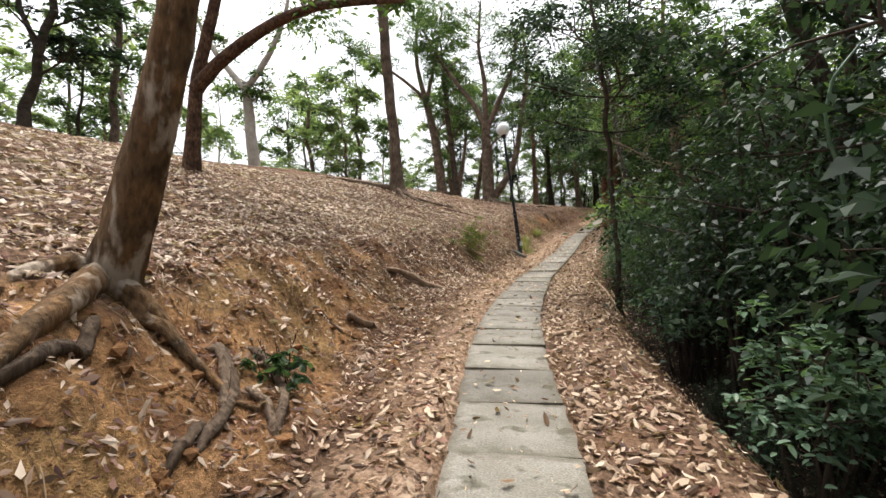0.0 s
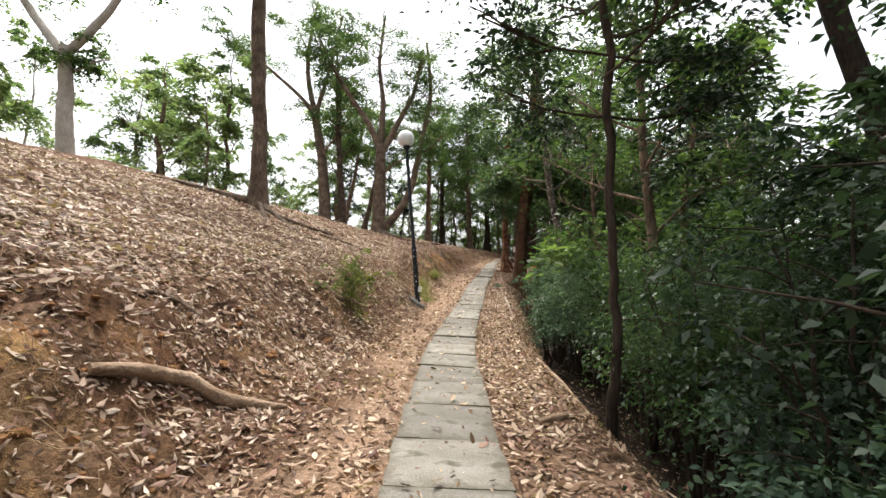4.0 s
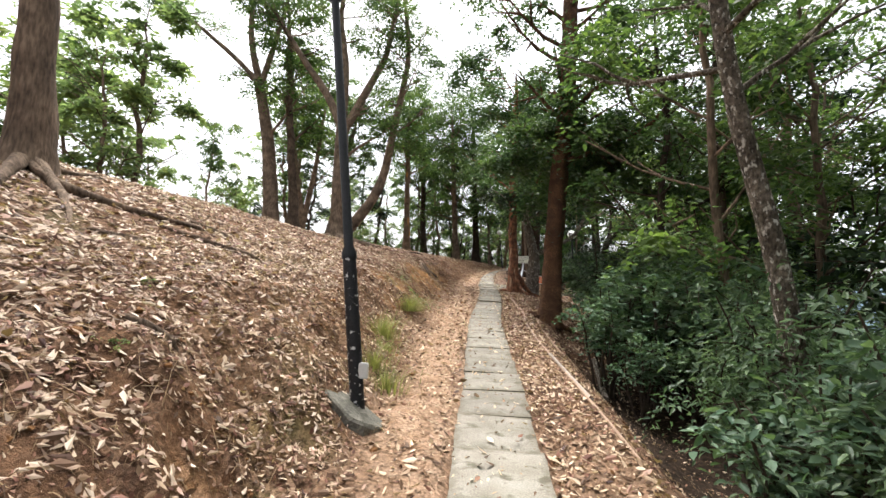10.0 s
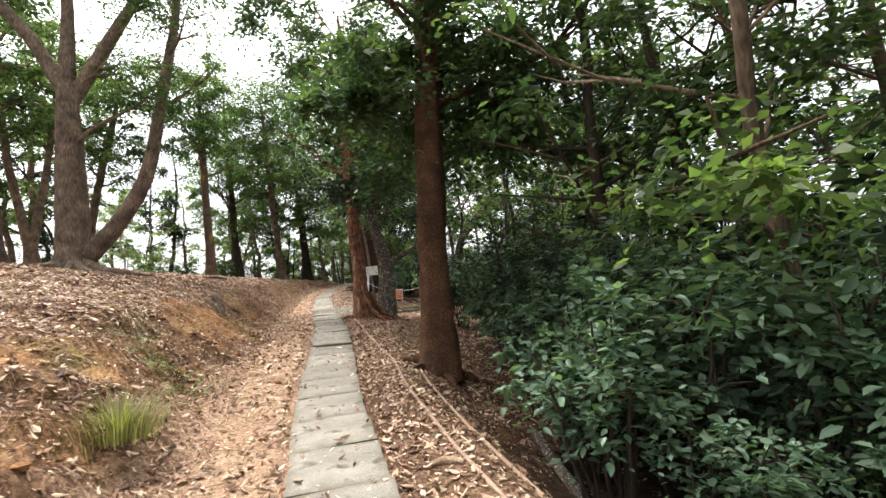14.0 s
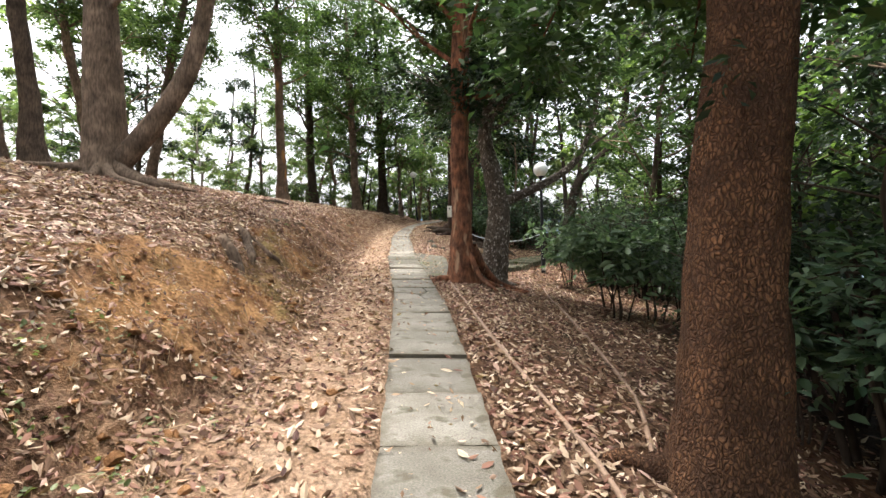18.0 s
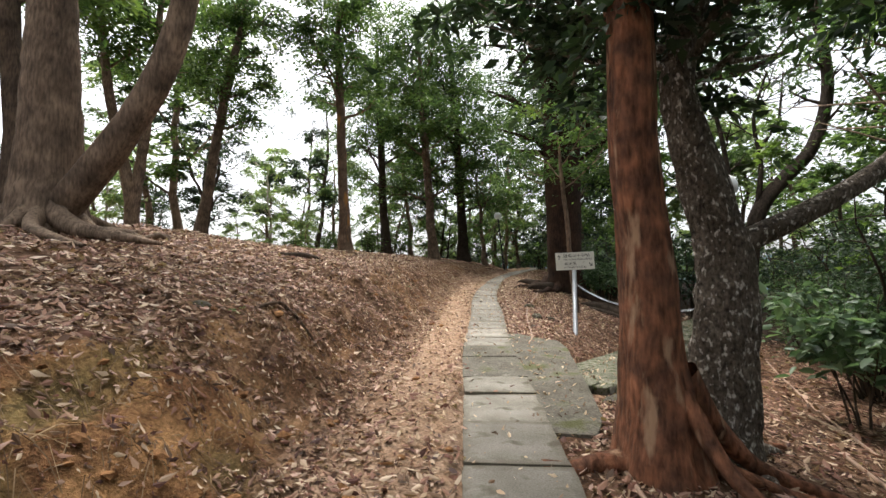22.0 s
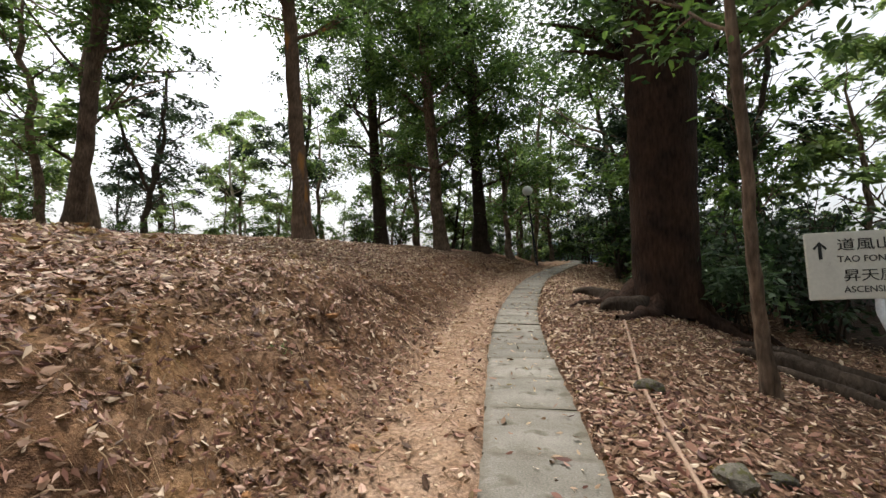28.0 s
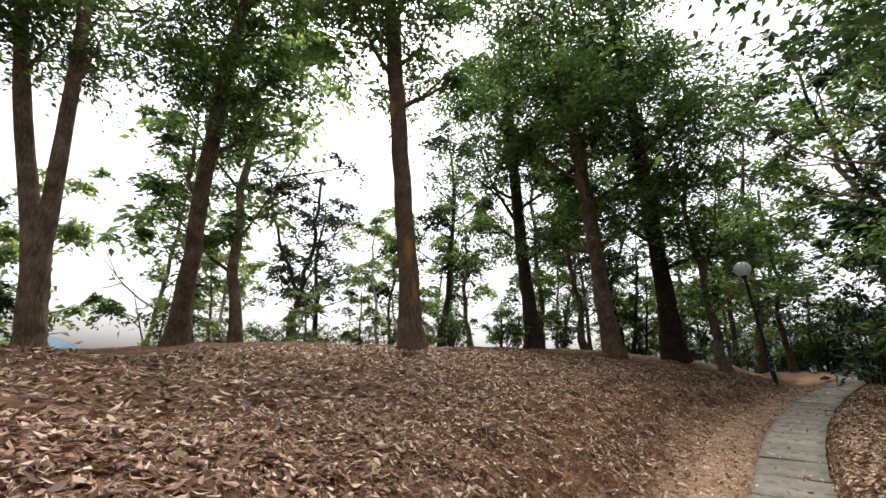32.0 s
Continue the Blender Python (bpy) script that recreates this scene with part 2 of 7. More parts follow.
def smooth_curve(ys, vs):
    """Cubic Hermite through the knots, as a function of numpy arrays."""
    ys, vs = np.array(ys, float), np.array(vs, float)
    m = np.gradient(vs, ys)

    def at(y):
        y = np.clip(np.asarray(y, float), ys[0], ys[-1])
        k = np.clip(np.searchsorted(ys, y) - 1, 0, len(ys) - 2)
        h = ys[k + 1] - ys[k]
        t = (y - ys[k]) / h
        return (2 * t**3 - 3 * t**2 + 1) * vs[k] + (t**3 - 2 * t**2 + t) * h * m[k] + (3 * t**2 - 2 * t**3) * vs[k + 1] + (t**3 - t**2) * h * m[k + 1]

    return at

# ---- the path's line and the lie of the land ----
path_x = smooth_curve([-6, -2, 0, 2.1, 3.3, 5.1, 6.3, 7.6, 9.6, 11.9, 14.65, 17.3, 19.3, 21.3, 23.8, 26, 28.9, 30.2, 31.5, 33.6, 35, 37, 39, 41.2, 43, 44.9, 47, 50, 54, 62],
                      [1.1, 0.32, -0.03, -0.37, -0.61, -0.88, -0.97, -1.03, -1.1, -1.05, -0.9, -0.77, -0.66, -0.44, -0.22, -0.11, 0.01, 0.13, 0.25, 0.39, 0.5, 0.75, 1.12, 1.68, 2.3, 3.05, 3.95, 4.95, 4.4, 1.6])
path_z = smooth_curve([-6, 0, 3, 6, 9, 12, 15, 18, 21, 24, 27, 30, 33, 36, 39, 42, 46, 52, 62],
                      [1.85, 2.12, 2.3, 2.48, 2.57, 2.69, 2.95, 3.25, 3.62, 3.95, 4.2, 4.44, 4.75, 4.98, 5.29, 5.66, 6.1, 6.55, 6.4])
HALF = 0.32


def blend(y, a, b):
    t = np.clip((np.asarray(y, float) - a) / (b - a), 0, 1)
    return t * t * (3 - 2 * t)


SIDE = [(0.75, 27.75, 4.1), (1.4, 28.6, 4.07), (2.4, 29.85, 4.06), (3.66, 31.44, 4.06), (3.74, 31.54, 4.15), (5.0, 33.1, 4.24), (6.6, 35.1, 4.3), (7.8, 36.6, 4.36), (9.3, 38.4, 4.4), (12, 41.5, 4.3)]


def side_cut(x, y, z):
    """Cuts the bed of the side path into the ground, with the ground falling away on its outer edge."""
    best, bz, sgn = np.full(x.shape, 99.0), np.zeros(x.shape), np.zeros(x.shape)
    for a, b in zip(SIDE[:-1], SIDE[1:]):
        ex, ey = b[0] - a[0], b[1] - a[1]
        t = np.clip(((x - a[0]) * ex + (y - a[1]) * ey) / (ex * ex + ey * ey), 0, 1)
        dx, dy = x - a[0] - t * ex, y - a[1] - t * ey
        dist = np.hypot(dx, dy)
        near = dist < best
        best = np.where(near, dist, best)
        bz = np.where(near, a[2] + t * (b[2] - a[2]), bz)
        sgn = np.where(near, dx * ey - dy * ex, sgn)
    w = 1 - blend(best, 0.5, 1.1)
    low = np.where(best < 0.53, bz - 0.09, np.where(sgn > 0, bz - 0.2, bz + 0.0))
    return z + (low - z) * w


def ground_z(x, y, rough=True):
    """Height of the ground: the cut bank on the uphill side, the ditch and the slope on the other."""
    x, y = np.asarray(x, float), np.asarray(y, float)
    d = path_x(y) - x
    base = path_z(y)
    wob = 0.22 * vnoise(x * 0.3, y, 0.45, 3) + 0.12 * vnoise(x * 0.5, y, 1.3, 4)
    db = d + wob * np.clip((d - 0.8) / 0.5, 0, 1) * np.clip((7 - d) / 4, 0, 1)
    e0 = np.interp(db, [-99, 0.3, 1.0, 1.3, 1.6, 1.95, 2.5, 4.0, 6.3, 10, 18, 26, 60, 400], [0, 0, 0.04, 0.18, 0.48, 0.8, 1.05, 1.5, 2.35, 3.3, 4.4, 4.2, -6, -70])
    e1 = np.interp(db, [-99, 0.3, 1.05, 1.35, 1.65, 2.0, 2.6, 4.5, 7.5, 11, 15, 24, 60, 400], [0, 0, 0.04, 0.2, 0.52, 0.8, 1.0, 1.3, 1.75, 1.95, 1.8, 0.3, -14, -80])
    e2 = np.interp(db, [-99, 0.3, 1.05, 1.35, 1.65, 2.0, 2.6, 4.5, 7.5, 11, 15, 24, 60, 400], [0, 0, 0.04, 0.14, 0.32, 0.48, 0.66, 0.95, 1.22, 1.35, 1.25, 0.0, -14, -80])
    left = e0 + (e1 - e0) * blend(y, 15, 29)
    left = left + (e2 - left) * blend(y, 32.5, 38)
    left = left - 0.5 * blend(y, 40, 48) * np.clip((d - 0.4) / 1.6, 0, 1)
    r = -d
    r0 = np.interp(r, [-99, 0.33, 0.42, 1.0, 1.3, 1.65, 2.4, 4, 8, 30, 400], [0, -0.03, -0.06, -0.05, -0.22, -0.72, -0.95, -0.65, -0.2, -2, -60])
    r1 = np.interp(r, [-99, 0.33, 0.42, 1.0, 1.7, 2.9, 4, 9, 15, 40, 400], [0, -0.02, -0.04, -0.05, -0.2, -0.36, -0.5, -0.85, -1.5, -8, -90])
    right = r0 + (r1 - r0) * blend(y, 17.5, 21.5)
    # the knoll with the big tree, and the side path's cutting beyond it
    knoll = 0.35 * np.exp(-(((x - 2.6) / 1.5) ** 2 + ((y - 37.5) / 3.5) ** 2))
    z = base + np.where(d > 0, left, right + knoll * (d < -0.4))
    z = np.where((d < -0.7) & (y > 26.5), side_cut(x, y, z), z)
    far = np.maximum(np.abs(y - 22) - 40, 0)
    z = z - 0.02 * far - np.minimum(0.0008 * far**2, 40)
    if rough:
        amp = np.clip((d - 0.75) / 0.6, 0.12, 1) * np.where(d > 0, 1, 0.6) * np.clip(30 / (np.abs(d) + 1), 0, 1)
        steep = np.exp(-(((d - 1.75) / 0.62) ** 2))
        z = z + amp * (0.05 * vnoise(x, y, 1.7, 11) + 0.03 * vnoise(x, y, 4.1, 12) + 0.014 * vnoise(x, y, 9.0, 13)) + steep * (0.10 * np.abs(vnoise(x, y, 2.3, 16)) + 0.07 * vnoise(x, y, 5.0, 14) + 0.045 * vnoise(x, y, 11, 15) - 0.04)
        onslab = np.abs(d) < HALF + 0.02
        z = np.where(onslab, base - 0.07, z)
    return z


def gz(x, y):
    return float(ground_z(np.array([x]), np.array([y]))[0])


def grid_lines(lo, hi, step, far, grow=1.16):
    mid = list(np.arange(lo, hi + 1e-6, step))
    out, s = [], step
    a = lo
    while a > -far:
        s *= grow
        a -= s
        out.append(a)
    hi_, s, b = [], step, hi
    while b < far:
        s *= grow
        b += s
        hi_.append(b)
    return np.array(out[::-1] + mid + hi_)



def clay_patch(x, y):
    """Where the bank is bare ochre clay, 0 to 1."""
    d = path_x(y) - x
    out = 0
    for y0, d0, ry, rd, amp in ((2.9, 1.65, 1.5, 0.45, 1.0), (0.8, 1.5, 1.0, 0.5, 0.9), (5.2, 2.1, 0.8, 0.3, 0.6), (21.6, 1.95, 0.7, 0.35, 1.2), (24.5, 1.85, 0.7, 0.35, 1.1), (22.6, 1.5, 0.5, 0.3, 0.7), (25.6, 1.9, 0.7, 0.3, 0.4), (29.6, 1.9, 1.0, 0.3, 0.15), (31.6, 1.35, 1.6, 0.3, 0.3), (18.4, 2.0, 0.7, 0.3, 0.6)):
        out = out + amp * np.exp(-(((y - y0) / ry) ** 2) - ((d - d0) / rd) ** 2)
    out = out + np.interp(y, [-2, 3, 6, 9, 14, 18, 20, 27, 30, 36, 40], [0.45, 0.45, 0.25, 0.15, 0.2, 0.35, 0.5, 0.3, 0.1, 0.1, 0.1]) * np.exp(-(((d - 1.5) / 0.38) ** 2))
    return np.clip((out + 0.35 * vnoise(x, y, 2.6, 51) + 0.25 * vnoise(x, y, 7.0, 52) - 0.3) * 1.8, 0, 1) * (d > 1.0) * (d < 3)


# ---- materials ----
def ground_material():
    """Laterite earth: dark humus, orange clay where the bank is bare, tan trodden dust beside the slabs, a little moss."""
    m = bpy.data.materials.new("earth")
    m.use_nodes = True
    nt = m.node_tree
    n, link = nt.nodes, nt.links.new
    p = n["Principled BSDF"]
    p.inputs["Roughness"].default_value, p.inputs["Specular IOR Level"].default_value = 0.95, 0.1
    co = n.new("ShaderNodeTexCoord")

    def tex(scale, detail=6.0):
        t = n.new("ShaderNodeTexNoise")
        t.inputs["Scale"].default_value, t.inputs["Detail"].default_value = scale, detail
        link(co.outputs["Object"], t.inputs["Vector"])
        return t.outputs["Fac"]

    def ramp(src, a, b, lo, hi):
        r = n.new("ShaderNodeValToRGB")
        r.color_ramp.elements[0].position, r.color_ramp.elements[1].position = lo, hi
        r.color_ramp.elements[0].color, r.color_ramp.elements[1].color = (*a, 1), (*b, 1)
        link(src, r.inputs["Fac"])
        return r.outputs["Color"]

    def mixed(fac, a, b, mode="MIX"):
        x = n.new("ShaderNodeMix")
        x.data_type, x.blend_type = "RGBA", mode
        if isinstance(fac, float):
            x.inputs["Factor"].default_value = fac
        else:
            link(fac, x.inputs["Factor"])
        link(a, x.inputs[6])
        link(b, x.inputs[7])
        return x.outputs[2]

    def mask(name):
        a = n.new("ShaderNodeAttribute")
        a.attribute_name = name
        return a.outputs["Fac"]

    fine, grit = tex(38.0, 8.0), tex(140.0, 3.0)
    humus = ramp(tex(5.0), (0.075, 0.04, 0.024), (0.19, 0.105, 0.058), 0.35, 0.65)
    cells = n.new("ShaderNodeTexVoronoi")
    cells.inputs["Scale"].default_value = 24.0
    warp = n.new("ShaderNodeMapping")
    warp.inputs["Scale"].default_value = (1.0, 0.6, 1.0)
    link(co.outputs["Object"], warp.inputs["Vector"])
    link(warp.outputs["Vector"], cells.inputs["Vector"])
    old = ramp(cells.outputs["Color"], (0.05, 0.025, 0.015), (0.34, 0.215, 0.14), 0.25, 0.85)
    cover = ramp(tex(1.6), (0, 0, 0), (0.85, 0.85, 0.85), 0.38, 0.55)
    humus = mixed(cover, humus, old)
    clay = ramp(tex(3.0), (0.21, 0.105, 0.05), (0.50, 0.28, 0.125), 0.38, 0.66)
    dust = ramp(tex(7.0), (0.31, 0.19, 0.115), (0.47, 0.325, 0.225), 0.3, 0.7)
    moss = ramp(tex(9.0), (0.085, 0.087, 0.035), (0.18, 0.17, 0.065), 0.35, 0.65)
    col = mixed(mask("clay"), humus, clay)
    col = mixed(mask("moss"), col, moss)
    # near-black earth: deep shade of ditch and hedge foot put into the colour
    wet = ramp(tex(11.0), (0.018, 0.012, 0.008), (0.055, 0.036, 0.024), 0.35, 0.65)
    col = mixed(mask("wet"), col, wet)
    col = mixed(mask("dust"), col, dust)
    speck = ramp(fine, (0.55, 0.55, 0.55), (1.25, 1.25, 1.25), 0.36, 0.64)
    col = mixed(0.8, col, speck, "MULTIPLY")
    link(col, p.inputs["Base Color"])
    add = n.new("ShaderNodeMath")
    add.operation = "ADD"
    link(fine, add.inputs[0])
    link(grit, add.inputs[1])
    b = n.new("ShaderNodeBump")
    b.inputs["Strength"].default_value, b.inputs["Distance"].default_value = 0.8, 0.03
    link(add.outputs[0], b.inputs["Height"])
    link(b.outputs["Normal"], p.inputs["Normal"])
    return m


M_EARTH = ground_material()


def slab_material():
    """Weathered concrete: grey, with dark damp stains, grit, and grime that has settled along the joints and rims."""
    m = material("slab_concrete", (0.295, 0.276, 0.236), 0.9, 2.6, 0.3, 0.5, 90.0, second=(0.19, 0.172, 0.138), per="object", spec=0.2, stain=((0.125, 0.112, 0.08), 5.0, 0.545))
    nt = m.node_tree
    n, link = nt.nodes, nt.links.new
    p = n["Principled BSDF"]
    src = p.inputs["Base Color"].links[0].from_socket
    co, sep = n.new("ShaderNodeTexCoord"), n.new("ShaderNodeSeparateXYZ")
    link(co.outputs["Object"], sep.inputs["Vector"])

    def math_node(op, a, b):
        x = n.new("ShaderNodeMath")
        x.operation = op
        for k, v in enumerate((a, b)):
            if v is None:
                continue
            if isinstance(v, float):
                x.inputs[k].default_value = v
            else:
                link(v, x.inputs[k])
        return x.outputs[0]

    ex = math_node("MULTIPLY", math_node("ABSOLUTE", sep.outputs["X"], None), 3.1)
    ey = math_node("MULTIPLY", math_node("ABSOLUTE", sep.outputs["Y"], None), 2.0)
    edge = math_node("MAXIMUM", ex, ey)
    noise = n.new("ShaderNodeTexNoise")
    noise.inputs["Scale"].default_value, noise.inputs["Detail"].default_value = 9.0, 5.0
    link(co.outputs["Object"], noise.inputs["Vector"])
    sum_ = math_node("ADD", edge, math_node("MULTIPLY", noise.outputs["Fac"], 0.5))
    ramp = n.new("ShaderNodeMapRange")
    ramp.inputs["From Min"].default_value, ramp.inputs["From Max"].default_value, ramp.inputs["To Max"].default_value = 1.06, 1.32, 0.75
    link(sum_, ramp.inputs["Value"])
    mix = n.new("ShaderNodeMix")
    mix.data_type = "RGBA"
    link(ramp.outputs["Result"], mix.inputs["Factor"])
    link(src, mix.inputs[6])
    mix.inputs[7].default_value = (0.12, 0.1, 0.07, 1)
    link(mix.outputs[2], p.inputs["Base Color"])
    return m


M_CONCRETE = slab_material()
M_BARK = material("bark_brown", (0.215, 0.152, 0.105), 0.92, 3.0, 0.5, 1.0, 30.0, second=(0.09, 0.064, 0.045), per="object", spec=0.15, grain=0.22)
M_BARK_RED = material("bark_red", (0.27, 0.115, 0.062), 0.88, 7.0, 0.6, 1.0, 26.0, second=(0.10, 0.05, 0.032), per="", spec=0.15, stain=((0.36, 0.225, 0.14), 9.0, 0.58), grain=0.28)
M_BARK_DARK = material("bark_dark", (0.075, 0.055, 0.04), 0.92, 3.0, 0.4, 0.9, 30.0, second=(0.04, 0.03, 0.022), per="object", spec=0.12, grain=0.22)
M_BARK_GREY = material("bark_grey", (0.17, 0.14, 0.11), 0.92, 5.0, 0.7, 1.0, 46.0, second=(0.075, 0.06, 0.045), per="", spec=0.15, grain=0.6, stain=((0.52, 0.48, 0.42), 32.0, 0.57))
M_BARK_MOSSY = material("bark_mossy", (0.20, 0.115, 0.055), 0.9, 5.0, 0.5, 0.9, 34.0, second=(0.085, 0.055, 0.03), per="", spec=0.15, grain=0.4, stain=((0.38, 0.31, 0.24), 9.0, 0.55))
M_BARK_PALE = material("bark_pale", (0.52, 0.47, 0.40), 0.85, 2.0, 0.2, 0.4, 24.0, second=(0.36, 0.31, 0.25), per="", spec=0.2, grain=0.22)
M_LEAF = leaf_material("leaf_green", (0.026, 0.05, 0.02), (0.10, 0.145, 0.055), 0.48, young=(0.14, 0.19, 0.055), glow=(1.75, 1.95, 1.05))
# dark leaf tone; deep shade in hedge and undergrowth is partly put into it
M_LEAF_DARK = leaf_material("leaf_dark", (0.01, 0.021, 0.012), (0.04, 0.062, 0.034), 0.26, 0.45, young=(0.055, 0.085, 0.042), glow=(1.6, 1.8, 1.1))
# light green leaves, greyed to put the haze over far trees into the colour
M_LEAF_LIGHT = leaf_material("leaf_light", (0.075, 0.11, 0.052), (0.2, 0.245, 0.11), 0.58, young=(0.25, 0.285, 0.11), glow=(1.75, 1.95, 1.3))
M_LITTER = leaf_material("litter", (0.05, 0.027, 0.016), (0.64, 0.51, 0.385), 0.1, 0.55, ((0.35, (0.21, 0.125, 0.077)), (0.74, (0.47, 0.345, 0.24))))
M_LITTER_RED = leaf_material("litter_red", (0.045, 0.02, 0.016), (0.54, 0.37, 0.29), 0.08, 0.55, ((0.35, (0.15, 0.065, 0.045)), (0.78, (0.30, 0.165, 0.115))))
M_LEAF_BLUE = leaf_material("leaf_blue_green", (0.05, 0.095, 0.058), (0.17, 0.24, 0.16), 0.25, 0.34)
M_STALK = leaf_material("dry_stalk", (0.10, 0.055, 0.03), (0.40, 0.28, 0.17), 0.1, 0.7)
# orange light on the bark, put into the colour as patches
M_BARK_LIT_ORANGE = material("bark_orange_stained", (0.20, 0.135, 0.09), 0.92, 3.0, 0.4, 0.9, 30.0, second=(0.10, 0.068, 0.045), per="", spec=0.15, stain=((0.40, 0.19, 0.05), 3.2, 0.61), grain=0.22)
M_BARK_UMBER = material("bark_umber", (0.15, 0.085, 0.05), 0.92, 9.0, 0.6, 1.0, 34.0, second=(0.062, 0.036, 0.023), per="", spec=0.15, grain=0.4)


def scaly_bark():
    """Red-brown bark broken into small upright plates with dark cracks between."""
    m = material("bark_scaly", (0.235, 0.118, 0.06), 0.92, 4.0, 0.5, 0.6, 60.0, second=(0.085, 0.046, 0.028), per="", spec=0.15, grain=0.5)
    nt = m.node_tree
    n, link = nt.nodes, nt.links.new
    p = n["Principled BSDF"]
    src, nrm = p.inputs["Base Color"].links[0].from_socket, p.inputs["Normal"].links[0].from_socket
    co, mp, cells, wob, off = n.new("ShaderNodeTexCoord"), n.new("ShaderNodeMapping"), n.new("ShaderNodeTexVoronoi"), n.new("ShaderNodeTexNoise"), n.new("ShaderNodeMix")
    mp.inputs["Scale"].default_value = (1, 1, 0.55)
    wob.inputs["Scale"].default_value = 14.0
    link(co.outputs["Object"], mp.inputs["Vector"])
    off.data_type, off.blend_type = "RGBA", "ADD"
    off.inputs["Factor"].default_value = 0.05
    link(mp.outputs["Vector"], off.inputs[6])
    link(co.outputs["Object"], wob.inputs["Vector"])
    link(wob.outputs["Color"], off.inputs[7])
    cells.feature = "DISTANCE_TO_EDGE"
    cells.inputs["Scale"].default_value = 52.0
    link(off.outputs[2], cells.inputs["Vector"])
    crack, mix, bump = n.new("ShaderNodeMapRange"), n.new("ShaderNodeMix"), n.new("ShaderNodeBump")
    crack.inputs["From Max"].default_value = 0.22
    link(cells.outputs["Distance"], crack.inputs["Value"])
    mix.data_type = "RGBA"
    link(crack.outputs["Result"], mix.inputs["Factor"])
    mix.inputs[6].default_value = (0.07, 0.038, 0.024, 1)
    link(src, mix.inputs[7])
    link(mix.outputs[2], p.inputs["Base Color"])
    bump.inputs["Strength"].default_value, bump.inputs["Distance"].default_value = 0.9, 0.012
    link(crack.outputs["Result"], bump.inputs["Height"])
    link(nrm, bump.inputs["Normal"])
    link(bump.outputs["Normal"], p.inputs["Normal"])
    return m


M_BARK_SCALY = scaly_bark()
M_BARK_BLACK = material("bark_blackish", (0.058, 0.032, 0.02), 0.92, 2.0, 0.45, 1.0, 26.0, second=(0.024, 0.015, 0.011), per="", spec=0.12, grain=0.25)
M_CLOD = material("clay_clod", (0.30, 0.155, 0.07), 0.95, 6.0, 0.3, 0.6, 50.0, second=(0.18, 0.09, 0.04), per="island", spec=0.1)
M_LEAF_MID = leaf_material("leaf_mid_green", (0.022, 0.044, 0.02), (0.078, 0.118, 0.052), 0.4, 0.33, young=(0.105, 0.15, 0.05), glow=(1.65, 1.85, 1.05))

# ---- the ground, one sheet to the horizon ----
def build_ground():
    xs, ys = grid_lines(-6.0, 4.0, 0.1, 420), grid_lines(-2.0, 46.0, 0.12, 420)
    X, Y = np.meshgrid(xs, ys, indexing="xy")
    Z = ground_z(X, Y)
    g = Geo()
    nx, ny = len(xs), len(ys)
    i, j = np.meshgrid(np.arange(ny - 1), np.arange(nx - 1), indexing="ij")
    q = np.stack([i * nx + j, i * nx + j + 1, (i + 1) * nx + j + 1, (i + 1) * nx + j], -1).reshape(-1, 4)
    g.add(np.stack([X, Y, Z], -1).reshape(-1, 3), q)
    ob = part_geo("ground", g, M_EARTH)
    d = path_x(Y) - X
    n1, n2, n3 = vnoise(X, Y, 1.1, 31), vnoise(X, Y, 3.3, 32), vnoise(X, Y, 0.6, 33)
    late = blend(Y, 15, 21)
    wide = 0.45 * blend(Y, 11, 17)
    dust = blend(d + 0.1 * n2, 0.2, 0.4) * (1 - blend(d + 0.2 * n1 + 0.14 * n2, 0.48 + wide, 0.85 + wide * 1.1))
    dust = np.maximum(dust, (d < 0) * (1 - blend(-d, 0.9, 1.3)) * (0.3 + 0.3 * n1) * (1 - late))
    face = np.exp(-(((d - 1.7) / 0.55) ** 2))
    clay = np.maximum(clay_patch(X, Y), np.clip(face * (0.12 + 0.3 * n1 + 0.2 * n2), 0, 1))
    moss = np.clip((n3 + 0.6 * n2 - 0.8) * 1.6, 0, 0.4) * (np.abs(d) > 0.9) * (1 - 0.8 * blend(Y, 20, 23) * (d < 6))
    moss = np.maximum(moss, np.clip((n2 + 0.6 * n1 - 0.15) * 1.3, 0, 0.65) * clay * (d < 2.1) * (1 - 0.7 * blend(Y, 24, 27)) * (0.5 + 0.5 * blend(Y, 5, 9)))
    # mask of the painted shade, from the ditch rim outwards
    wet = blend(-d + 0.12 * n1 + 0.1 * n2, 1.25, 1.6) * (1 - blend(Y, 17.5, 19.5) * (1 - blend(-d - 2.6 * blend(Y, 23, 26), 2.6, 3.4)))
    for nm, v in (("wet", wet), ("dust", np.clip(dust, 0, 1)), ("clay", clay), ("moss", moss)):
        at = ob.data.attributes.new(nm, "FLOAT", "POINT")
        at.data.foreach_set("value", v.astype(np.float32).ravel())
    return tagged(ob, "orange laterite earth strewn with dry leaves, cut into a bank", "ground", kind="structure")


ground = build_ground()


# ---- trees ----
def bend_path(base, top, sag=(0, 0, 0), n=12, seed=0, wander=0.05):
    """A limb's line from base to top, bowed by sag in its middle and wandering a little."""
    r = np.random.default_rng(seed)
    t = np.linspace(0, 1, n)[:, None]
    p = np.array(base) * (1 - t) + np.array(top) * t + np.array(sag) * (4 * t * (1 - t))
    L = np.linalg.norm(np.array(top) - np.array(base))
    w = np.cumsum(r.standard_normal((n, 3)), 0) * wander * L / n
    w -= t * w[-1]
    return p + w * np.array([1, 1, 0.4])


